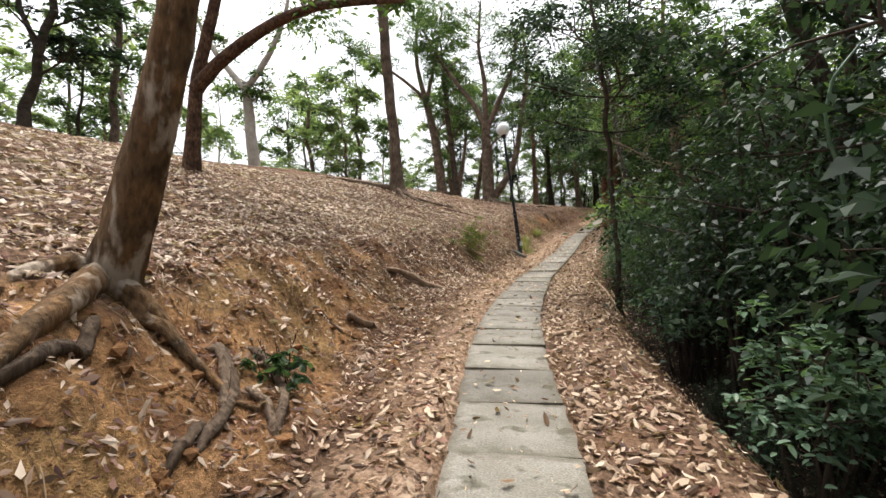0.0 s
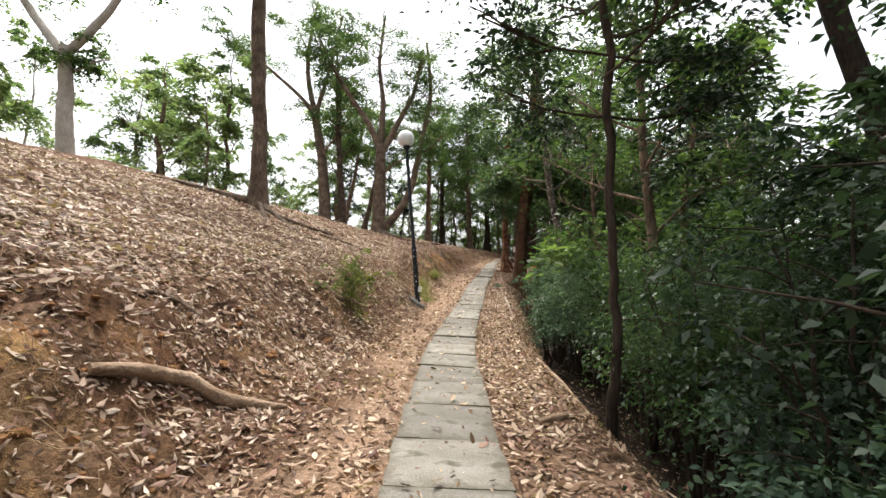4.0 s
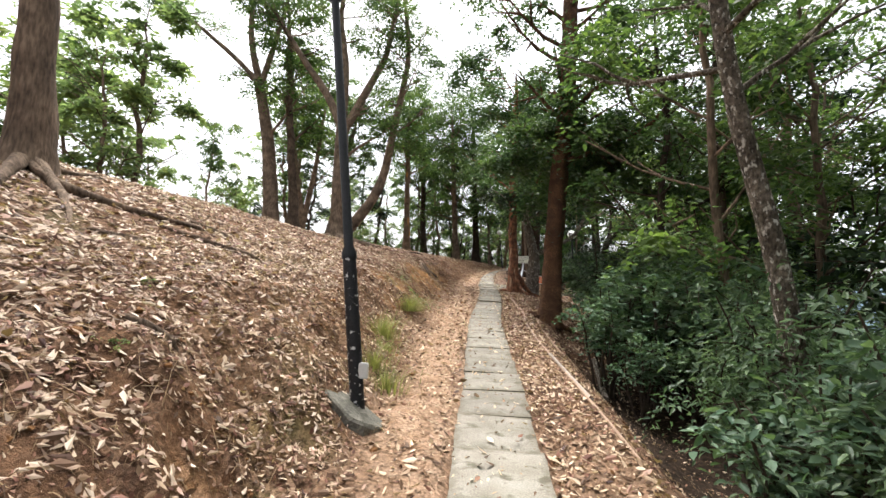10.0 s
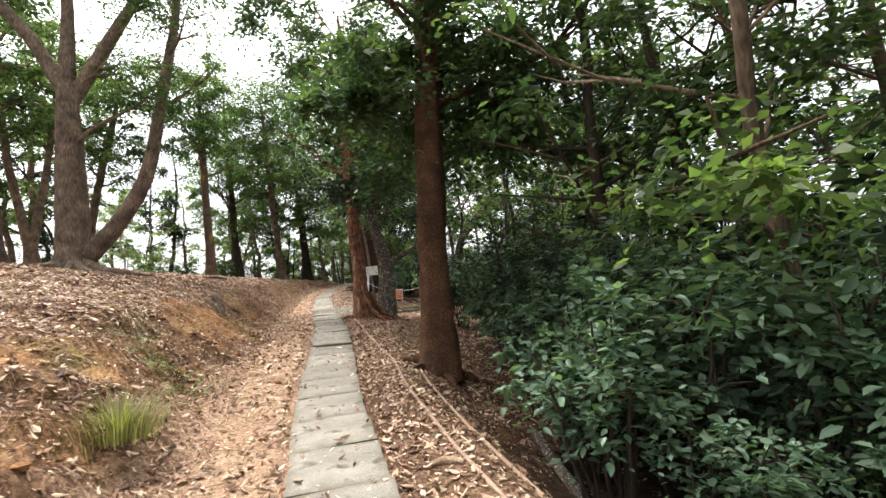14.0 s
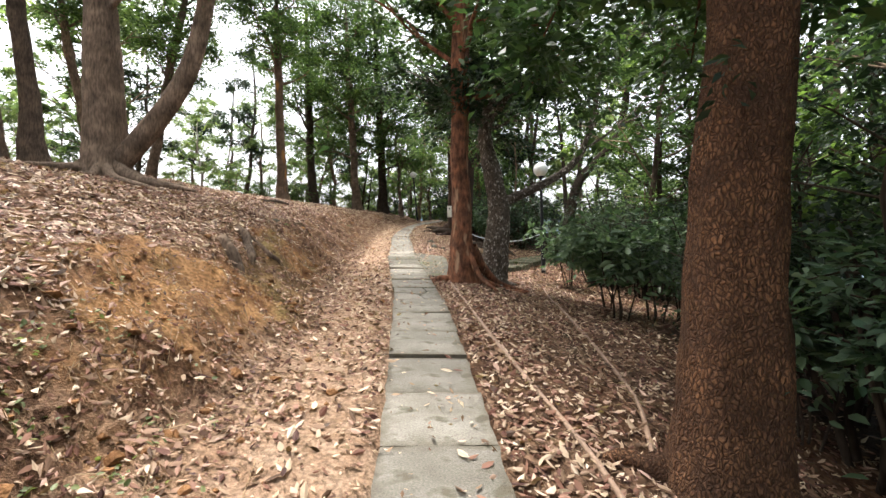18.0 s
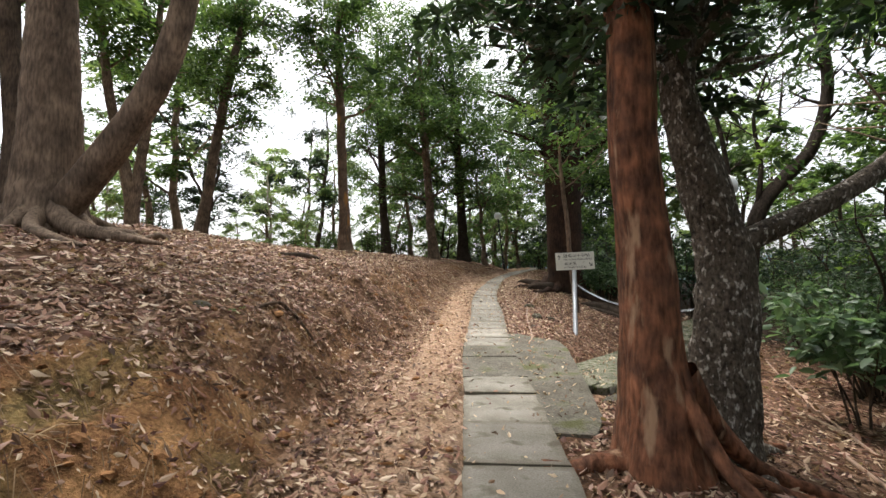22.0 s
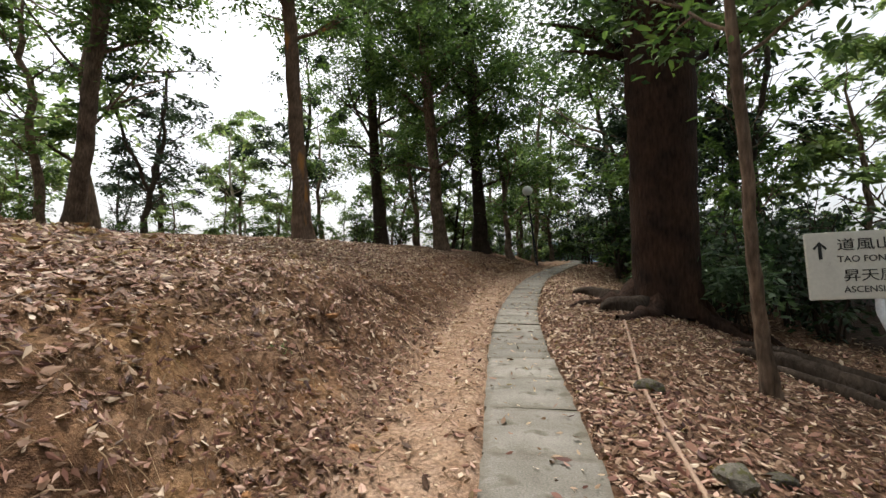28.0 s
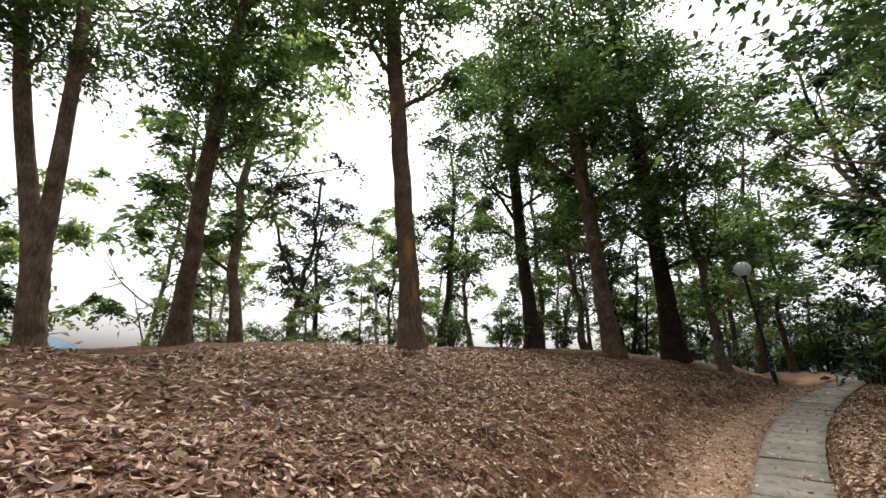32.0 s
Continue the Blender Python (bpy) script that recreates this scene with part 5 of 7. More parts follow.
def box_bm(x, y, z, at=(0, 0, 0), bevel=0.004):
    bm = bmesh.new()
    bmesh.ops.create_cube(bm, size=1)
    bmesh.ops.scale(bm, vec=(x, y, z), verts=bm.verts)
    if bevel:
        bmesh.ops.bevel(bm, geom=bm.edges[:], offset=bevel, segments=2, affect="EDGES")
    bmesh.ops.translate(bm, vec=at, verts=bm.verts)
    return bm


def lamp(foot, top, label, globe=0.2, box=None):
    th = thing("lamp_post", foot, label, "lamp post", "globe lamps along the path")
    ax = np.array(top, float) - np.array(foot, float)
    u = ax / np.linalg.norm(ax)
    g = Geo()
    g.tube([u * -0.2, u * 0.1, ax * 0.33], [0.058, 0.058, 0.056], 16)
    part_geo("lower_pole", g, M_BLACK, th, "flaking black paint over pale primer")
    g = Geo()
    g.tube([ax * 0.328, ax * 0.34, ax * 0.355, ax * 0.985], [0.063, 0.063, 0.04, 0.036], 16)
    part_geo("upper_pole", g, M_BLACK_SOUND, th)
    bm = bmesh.new()
    bmesh.ops.create_uvsphere(bm, u_segments=32, v_segments=20, radius=globe)
    bmesh.ops.translate(bm, verts=bm.verts, vec=ax + u * globe * 0.9)
    part("globe", bm, M_GLOBE, th, "white opal globe", True)
    g = Geo()
    g.tube([ax * 0.97, ax * 0.98, ax * 0.995, ax * 1.01], [0.034, 0.062, 0.085, 0.07], 18)
    part_geo("collar", g, M_BLACK_SOUND, th)
    if box:
        bm = box_bm(0.075, 0.05, 0.12, u * 0.32 + np.array(box), 0.008)
        part("junction_box", bm, M_GREYBOX, th, "small grey junction box")
    return th


lamp((-2.06, 13.5, gz(-2.06, 13.5)), (-2.56, 13.74, 6.6), "tall black lamp post with a white globe, leaning over the bank", box=(0.07, -0.03, 0))
lamp((3.9, 29.6, gz(3.9, 29.6)), (3.755, 29.58, 6.53), "black lamp post with a white globe beside the side path", 0.19, box=(0.0, -0.07, -0.18))
lamp((2.6, 46.9, gz(2.6, 46.9)), (2.28, 46.85, 8.92), "black globe lamp where the path enters the wood")
lamp((11.2, 39.8, gz(11.2, 39.8)), (11.05, 39.6, 6.1), "distant black lamp post with a white globe down the side path")

# broken concrete footing at the lamp's foot, tilted with the bank
def footing():
    bm = bmesh.new()
    rim = [(-2.36, 13.44), (-2.29, 13.66), (-2.13, 13.68), (-2.0, 13.6), (-1.85, 13.5), (-1.83, 13.36), (-1.95, 13.19), (-2.06, 13.22), (-2.2, 13.3)]
    base = np.array([-2.08, 13.45, gz(-2.08, 13.45)])
    r = np.random.default_rng(4)
    rings = []
    for shrink, up in ((1.02, -0.12), (1.0, 0.03), (0.93, 0.055), (0.5, 0.06)):
        ring = []
        for x, y in rim:
            px, py = -2.08 + (x + 2.08) * shrink, 13.45 + (y - 13.45) * shrink
            z = base[2] - 0.55 * (px + 2.08) + up + r.normal() * 0.008
            ring.append(bm.verts.new((px - base[0], py - base[1], z - base[2])))
        rings.append(ring)
    for a, b in zip(rings[:-1], rings[1:]):
        for k in range(len(rim)):
            m = (k + 1) % len(rim)
            bm.faces.new((a[m], a[k], b[k], b[m]))
    bm.faces.new(rings[-1])
    bmesh.ops.recalc_face_normals(bm, faces=bm.faces)
    ob = tagged(part("lamp_footing", bm, M_MOULD), "broken mouldy concrete footing at the lamp's foot", "footing")
    ob.location = tuple(base)


footing()


def letters(body, size, at, parent, turn, mat, name="lettering", width=None):
    cu = bpy.data.curves.new(name, "FONT")
    cu.body, cu.size, cu.align_x, cu.align_y, cu.extrude, cu.resolution_u = body, size, "CENTER", "CENTER", 0.0008, 3
    ob = new("lettering_curve", cu)
    bpy.context.view_layer.update()
    me = bpy.data.meshes.new_from_object(ob.evaluated_get(bpy.context.evaluated_depsgraph_get()))
    bpy.data.objects.remove(ob)
    me.materials.clear()
    me.materials.append(mat)
    if width and len(me.vertices):
        xs = [v.co.x for v in me.vertices]
        k = width / max(max(xs) - min(xs), 1e-3)
        for v in me.vertices:
            v.co.x *= k
    t = new(name, me)
    t.parent = parent
    t.matrix_basis = turn @ Matrix.Translation(at)
    return t


def arrow_bm(length, angle):
    bm = bmesh.new()
    w = length * 0.09
    pts = [(-w, -length / 2), (w, -length / 2), (w, length * 0.25), (length * 0.28, length * 0.02), (length * 0.36, length * 0.12), (0, length / 2), (-length * 0.36, length * 0.12), (-length * 0.28, length * 0.02), (-w, length * 0.25)]
    c, s = math.cos(angle), math.sin(angle)
    top = [bm.verts.new((x * c - y * s, x * s + y * c, 0.001)) for x, y in pts]
    bm.faces.new(top)
    return bm


def direction_sign():
    foot = Vector((1.66, 30.5, gz(1.66, 30.5)))
    th = thing("direction_sign", foot, "white direction sign with black lettering on a galvanised post", "sign")
    head = Vector((1.95, 31.43, 5.66)) - foot
    g = Geo()
    g.tube([(0, 0, -0.2), tuple(head * 0.5 + Vector((0, 0.03, -0.1))), tuple(head + Vector((-0.01, 0.03, -0.24))), tuple(head + Vector((0, 0.045, 0.1)))], [0.042, 0.042, 0.042, 0.042], 4)
    part_geo("post", g, M_STEEL, th)
    turn = Matrix.Translation(head) @ Euler((radians(90), radians(-2.5), radians(-7))).to_matrix().to_4x4()
    bm = box_bm(0.73, 0.34, 0.012, (0, 0, 0), 0.005)
    b = part("board", bm, M_BOARD, th, "white painted board, weathered at the rim")
    b.matrix_basis = turn
    for nm, at, size, w, body in (("lettering", (0.03, 0.1, 0.0075), 0.066, 0.5, "道風山十字架"), ("lettering", (0.05, 0.03, 0.0075), 0.045, 0.55, "TAO FONG SHAN CROSS"),
                                  ("lettering", (-0.09, -0.055, 0.0075), 0.066, 0.23, "昇天屋"), ("lettering", (0.0, -0.122, 0.0075), 0.045, 0.42, "ASCENSION HOUSE")):
        letters(body, size, at, b, Matrix.Identity(4), M_INK, nm, w)
    for at, ang in (((-0.3, 0.08, 0.0075), 0.0), ((0.29, -0.075, 0.0075), radians(-135))):
        a = part("arrow", arrow_bm(0.09, ang), M_INK, b)
        a.location = at
    for dz in (0.08, -0.08):
        bm = box_bm(0.07, 0.025, 0.01, (0, dz, -0.02), 0.003)
        c = part("bracket", bm, M_STEEL, th)
        c.matrix_basis = turn


direction_sign()


def chain(points):
    """A hanging chain of round links between the given points."""
    root = thing("chain", points[0], "sagging galvanised chain across the side path", "chain")
    link = bmesh.new()
    R, rr = 0.019, 0.0045
    ring = [[link.verts.new(((R * 1.35 + rr * math.cos(b)) * math.cos(a), (R * 0.8 + rr * math.cos(b)) * math.sin(a), rr * math.sin(b))) for b in np.arange(5) * 1.2566] for a in np.arange(10) * 0.6283]
    for i in range(10):
        for j in range(5):
            link.faces.new((ring[i][j], ring[(i + 1) % 10][j], ring[(i + 1) % 10][(j + 1) % 5], ring[i][(j + 1) % 5]))
    me = bpy.data.meshes.new("link")
    link.to_mesh(me)
    link.free()
    me.materials.append(M_STEEL)
    n = 0
    for (a, b, sag) in points[1]:
        a, b = np.array(a), np.array(b)
        L = np.linalg.norm(b - a)
        k = int(L * 1.03 / 0.042)
        for i in range(k):
            t0, t1 = i / k, (i + 1) / k
            p0 = a + (b - a) * t0 - np.array([0, 0, 4 * sag * t0 * (1 - t0)])
            p1 = a + (b - a) * t1 - np.array([0, 0, 4 * sag * t1 * (1 - t1)])
            ob = new("link", me)
            ob.parent = root
            m = Matrix.Translation(Vector((p0 + p1) / 2 - np.array(points[0]))) @ Vector(p1 - p0).to_track_quat("X", "Z").to_matrix().to_4x4() @ Matrix.Rotation(radians(45 + 90 * (n % 2)), 4, "X")
            ob.matrix_basis = m
            n += 1
    return root


_sp = (1.8, 30.85, 5.2)
chain((_sp, [(_sp, (2.62, 29.98, 4.82), 0.1), ((2.62, 29.98, 4.82), (3.82, 29.62, 5.0), 0.12)]))


def warning_sign():
    th = thing("warning_sign", (2.62, 29.95, 4.83), "small orange notice with a white rim hanging from the chain", "sign")
    turn = Euler((radians(87), radians(2), radians(4))).to_matrix().to_4x4() @ Matrix.Translation((0, -0.17, 0))
    b = part("board", box_bm(0.49, 0.35, 0.008, (0, 0, 0), 0.003), M_BOARD, th)
    b.matrix_basis = turn
    p = part("panel", box_bm(0.425, 0.285, 0.003, (0, 0, 0.006), 0), M_ORANGE, b, "orange panel")
    for k in range(4):
        w = (0.36, 0.31, 0.38, 0.24)[k]
        part("lettering", box_bm(w, 0.014, 0.0015, (0, 0.09 - 0.055 * k, 0.0088), 0), M_BOARD, p)
    for x in (-0.17, 0.17):
        g = Geo()
        g.tube([(x, 0.16, 0), (x * 0.98, 0.2, 0.0)], [0.004, 0.004], 6)
        o = part_geo("hook", g, M_STEEL, th)
        o.matrix_basis = turn


warning_sign()

# ---- the stone side path and the junction ----
M_STONE = material("mossy_stone", (0.235, 0.225, 0.17), 0.92, 5, 0.3, 0.7, 50, second=(0.13, 0.13, 0.085), per="object", spec=0.2, stain=((0.075, 0.09, 0.032), 3.5, 0.53))
M_SCREED = material("worn_screed", (0.18, 0.163, 0.132), 0.92, 3.0, 0.45, 0.9, 45, second=(0.098, 0.088, 0.066), per="", spec=0.2, stain=((0.085, 0.09, 0.035), 3.0, 0.56))


def stone_mesh(seed, flat=0.5):
    r = np.random.default_rng(seed)
    bm = bmesh.new()
    bmesh.ops.create_cube(bm, size=1)
    bmesh.ops.bevel(bm, geom=bm.edges[:], offset=0.05, segments=1, affect="EDGES")
    for v in bm.verts:
        v.co = Vector((v.co.x * (1 + r.normal() * 0.05), v.co.y * (1 + r.normal() * 0.05), v.co.z * flat + r.normal() * 0.015))
    me = bpy.data.meshes.new("stone")
    bm.to_mesh(me)
    bm.free()
    me.materials.append(M_STONE)
    return me



def side_path():
    root = thing("side_path", (0, 0, 0), "stepped side path of mossy rough stones with a kerb", "footpath", kind="structure")
    meshes = [stone_mesh(900 + k, 0.9) for k in range(8)]
    rest, unit = Geo(), [(np.array([v.co[:] for v in m.vertices]), [tuple(f.vertices) for f in m.polygons]) for m in meshes]
    r = np.random.default_rng(77)
    P = np.array(SIDE)
    seg = np.linalg.norm(np.diff(P[:, :2], axis=0), axis=1)
    s = np.concatenate([[0], np.cumsum(seg)])
    n = 0
    for row, u in enumerate(np.arange(0.1, s[-1], 0.2)):
        c = np.array([np.interp(u, s, P[:, k]) for k in range(3)])
        c2 = np.array([np.interp(u + 0.2, s, P[:, k]) for k in range(3)])
        t = (c2 - c) / np.linalg.norm(c2 - c)
        side = np.array([t[1], -t[0], 0])
        half = 0.46
        x = -half
        while x < half - 0.08:
            w = min(r.uniform(0.12, 0.3), half - x)
            if n < 290:
                ob = new("stone", meshes[n % 8])
                ob.parent = root
                p = c + side * (x + w / 2)
                zz = p[2] + 0.005 * r.normal()
                ob.matrix_basis = Matrix.Translation((p[0], p[1], zz - 0.07)) @ Matrix.Rotation(math.atan2(side[1], side[0]) + r.normal() * 0.05, 4, "Z") @ Matrix.Diagonal((w * 0.99, 0.2 * r.uniform(0.94, 1.05), 0.15, 1))
            else:
                vs, fs = unit[n % 8]
                p = c + side * (x + w / 2)
                q = vs * np.array([w * 0.97, 0.2, 0.15])
                a = math.atan2(side[1], side[0])
                q = np.stack([q[:, 0] * math.cos(a) - q[:, 1] * math.sin(a), q[:, 0] * math.sin(a) + q[:, 1] * math.cos(a), q[:, 2]], -1) + p - (0, 0, 0.07)
                rest.add(q, [f if len(f) == 4 else (f[0], f[1], f[2], f[2]) for f in fs if len(f) in (3, 4)])
            n += 1
            x += w
    tagged(part_geo("far_stones", rest, M_STONE, root, smooth=False), kind="stuff")
    # bed and kerb
    g = Geo()
    L, R = [], []
    for k, u in enumerate(np.linspace(0, s[-1], 40)):
        c = np.array([np.interp(u, s, P[:, q]) for q in range(3)])
        c2 = np.array([np.interp(min(u + 0.3, s[-1]), s, P[:, q]) for q in range(3)]) + (1e-4, 0, 0)
        t = (c2 - c) / np.linalg.norm(c2 - c)
        side = np.array([t[1], -t[0], 0])
        L.append(c - side * 0.48 - (0, 0, 0.018))
        R.append(c + side * 0.48 - (0, 0, 0.018))
    v = np.concatenate([L, R, np.array(L) - (0, 0, 0.4), np.array(R) - (0, 0, 0.4)])
    i = np.arange(39)
    g.add(v, np.concatenate([np.stack([i, i + 40, i + 41, i + 1], -1), np.stack([i + 80, i, i + 1, i + 81], -1), np.stack([i + 40, i + 120, i + 121, i + 41], -1)]))
    part_geo("bed", g, M_SCREED, root)
    edge = np.array(R)
    run = np.concatenate([[0], np.cumsum(np.linalg.norm(np.diff(edge, axis=0), axis=1))])
    for u in np.arange(0.2, 9.0, 0.33):
        a, b = (np.array([np.interp(v, run, edge[:, q]) for q in range(3)]) for v in (u, u + 0.33))
        ob = new("kerb_stone", meshes[int(u * 10) % 8])
        ob.parent = root
        c = (a + b) / 2
        ob.matrix_basis = Matrix.Translation((c[0], c[1], c[2] - 0.1 + r.normal() * 0.008)) @ Matrix.Rotation(math.atan2(b[1] - a[1], b[0] - a[0]) + r.normal() * 0.03, 4, "Z") @ Matrix.Diagonal((0.33, 0.11, 0.28, 1))


side_path()


def sheet(name, outline, top, thick, mat, label, category, kind=""):
    """A flat irregular slab from its outline."""
    bm = bmesh.new()
    vs = [bm.verts.new((x, y, top(x, y))) for x, y in outline]
    f = bm.faces.new(vs)
    ex = bmesh.ops.extrude_face_region(bm, geom=[f])
    bmesh.ops.translate(bm, vec=(0, 0, -thick), verts=[e for e in ex["geom"] if isinstance(e, bmesh.types.BMVert)])
    bmesh.ops.recalc_face_normals(bm, faces=bm.faces)
    return tagged(part(name, bm, mat), label, category, kind=kind)


sheet("pavement", [(0.1, 26.0), (0.5, 25.95), (0.66, 26.3), (0.82, 27.2), (0.98, 28.2), (1.1, 28.95), (1.1, 29.45), (0.82, 29.66), (0.58, 29.93), (0.1, 29.9)], lambda x, y: float(path_z(y)) - 0.02 - 0.03 * max(x - 0.4, 0), 0.4, M_SCREED,
      "worn dark concrete apron where the paths part", "pavement", "structure")
for _y0, _y1 in ((27.31, 28.2), (28.22, 28.86)):
    sheet("pavement", [(float(path_x(_y0)) - 0.325, _y0), (float(path_x(_y0)) + 0.33, _y0 + 0.02), (float(path_x(_y1)) + 0.33, _y1), (float(path_x(_y1)) - 0.32, _y1 - 0.015)], lambda x, y: float(path_z(y)) + 0.009, 0.013, M_SCREED,
          "dark concrete patch over the path", "pavement", "structure")
sheet("step", [(3.26, 31.74), (4.14, 31.24), (4.24, 31.4), (3.36, 31.9)], lambda x, y: 4.165, 0.3, M_STONE, "mossy stone step across the side path", "step")

# ---- hoses and poles lying beside the path ----
M_HOSE = material("pale_hose", (0.36, 0.24, 0.165), 0.6, 8, 0.2, 0.1, 60, per="", spec=0.3)
M_PIPE = material("grey_pipe", (0.34, 0.285, 0.23), 0.5, 8, 0.2, 0.1, 60, per="", spec=0.4)
M_TWIG = material("dry_wood", (0.38, 0.27, 0.18), 0.9, 6, 0.3, 0.5, 50, second=(0.2, 0.13, 0.08), per="object")


def lying(name, pts, radius, mat, label, category, n=40, lift=0.0, group=""):
    """A long thin thing that lies on the ground along the given plan line."""
    pts = np.array(pts, float)
    s = np.concatenate([[0], np.cumsum(np.linalg.norm(np.diff(pts, axis=0), axis=1))])
    u = np.linspace(0, s[-1], n)
    x, y = np.interp(u, s, pts[:, 0]), np.interp(u, s, pts[:, 1])
    for _ in range(3):
        x[1:-1], y[1:-1] = (x[:-2] + x[1:-1] + x[2:]) / 3, (y[:-2] + y[1:-1] + y[2:]) / 3
    z = ground_z(x, y) + np.mean(radius) * 0.6 + lift
    for _ in range(2):
        z[1:-1] = np.maximum(z[1:-1], (z[:-2] + z[2:]) / 2)
    g = Geo()
    rad = np.full(n, radius) if np.isscalar(radius) else np.interp(np.linspace(0, 1, n), np.linspace(0, 1, len(radius)), radius)
    if name == "root":
        u = np.linspace(0, 1, n)
        rad = rad * np.clip(np.minimum(u, 1 - u) * 7 + 0.25, 0, 1)
        z = z - rad * 0.15 - 0.06 * np.exp(-np.minimum(u, 1 - u) * 18)
    at = np.array([x[0], y[0], z[0]])
    g.tube(np.stack([x, y, z], -1) - at, rad, 10, 0.1 if name == "root" else 0.03, 5)
    ob = tagged(part_geo(name, g, mat), label, category, group)
    ob.location = at
    return ob


lying("hose", [(0.06, 13.3), (0.08, 14.7), (0.1, 16.7), (0.1, 17.6), (0.18, 19.5), (0.3, 20.4), (0.3, 21.3), (0.32, 22.4), (0.38, 23.6), (0.45, 24.8), (0.5, 25.6)], 0.016, M_HOSE, "long pale hose lying beside the slabs", "hose", 80)
lying("hose", [(0.42, 17.0), (0.4, 18.2), (0.45, 19.4), (0.56, 20.3), (0.85, 20.75), (1.14, 21.3), (1.42, 22.3), (1.6, 23.0), (1.93, 24.3), (2.15, 25.3), (2.5, 26.3)], 0.016, M_HOSE, "second pale hose running down past the thick tree", "hose", 60)
lying("pipe", [(0.1, 14.6), (0.1, 16.6)], 0.022, M_PIPE, "grey plastic pipe length joined to the hose", "pipe", 12)
lying("hose", [(0.62, 29.2), (0.77, 29.6), (0.92, 30.9), (1.1, 32.0), (1.25, 32.8), (1.55, 33.8), (1.85, 34.8), (2.2, 36.1), (2.6, 37.6), (3.0, 39.0)], 0.016, M_HOSE, "pale hose curving up the knoll", "hose", 50)
lying("log", [(1.46, 18.9), (1.36, 18.3), (1.22, 17.7), (0.98, 16.8)], 0.055, M_BARK_GREY, "fallen weathered log at the rim of the ditch", "log", 16, 0.02)
lying("stick", [(-0.39, 4.4), (-0.3, 4.52), (-0.23, 4.62)], 0.03, M_TWIG, "short rotten stick on the leaf strip", "stick", 6)
lying("pole", [(0.35, 10.6), (0.5, 9.9), (0.62, 9.1)], 0.022, M_TWIG, "dry pole lying at the rim of the ditch", "pole", 10)
lying("stick", [(-0.16, 17.47), (-0.05, 17.5), (0.06, 17.4)], [0.02, 0.035, 0.015], M_TWIG, "crooked dry stick on the leaves", "stick", 8)
lying("stick", [(1.44, 25.12), (1.7, 25.2), (1.91, 25.12)], 0.012, M_TWIG, "thin dry stick on the leaves", "stick", 8)
lying("stick", [(3.0, 26.85), (3.03, 27.1), (3.05, 27.34)], 0.02, M_TWIG, "dry stick under the bushes", "stick", 8)
lying("hose", [(4.72, 30.26), (4.46, 29.76), (4.14, 29.12), (3.9, 28.62), (3.5, 27.9), (3.1, 27.0), (2.85, 26.4)], 0.014, M_HOSE, "pale hose running down the slope past the lamp", "hose", 30)
for k, line in enumerate([[(-3.3, 12.5), (-3.12, 12.52), (-2.95, 12.56)], [(-4.95, 14.1), (-4.7, 14.2), (-4.45, 14.3)], [(-5.2, 15.5), (-4.8, 15.45), (-4.2, 15.55), (-3.9, 15.9)]]):
    lying("root", line, [0.03, 0.04, 0.015], M_BARK, "bare root lying across the leaves on the bank", "root", 14, 0.0, "bare roots")
lying("pole", [(0.05, 9.6), (0.22, 8.7), (0.4, 7.9)], 0.024, M_TWIG, "dry pole lying at the rim of the ditch", "pole", 10)
lying("log", [(-2.68, 5.5), (-2.45, 5.95), (-2.2, 6.12), (-2.02, 6.3)], [0.03, 0.045, 0.04, 0.042, 0.015], M_TWIG, "pale crooked root lying bare on the bank", "root", 16, 0.015)
lying("log", [(-2.9, 9.15), (-2.65, 9.9), (-2.5, 10.45)], 0.035, M_TWIG, "bare root across the foot of the shrub", "root", 12)
lying("log", [(-2.05, 3.45), (-1.9, 3.62)], 0.028, M_TWIG, "stub of a root sticking out of the clay", "root", 6, 0.02)
lying("log", [(-0.35, 6.75), (-0.1, 6.95)], 0.028, M_TWIG, "short rotten stick on the leaf strip", "stick", 6)
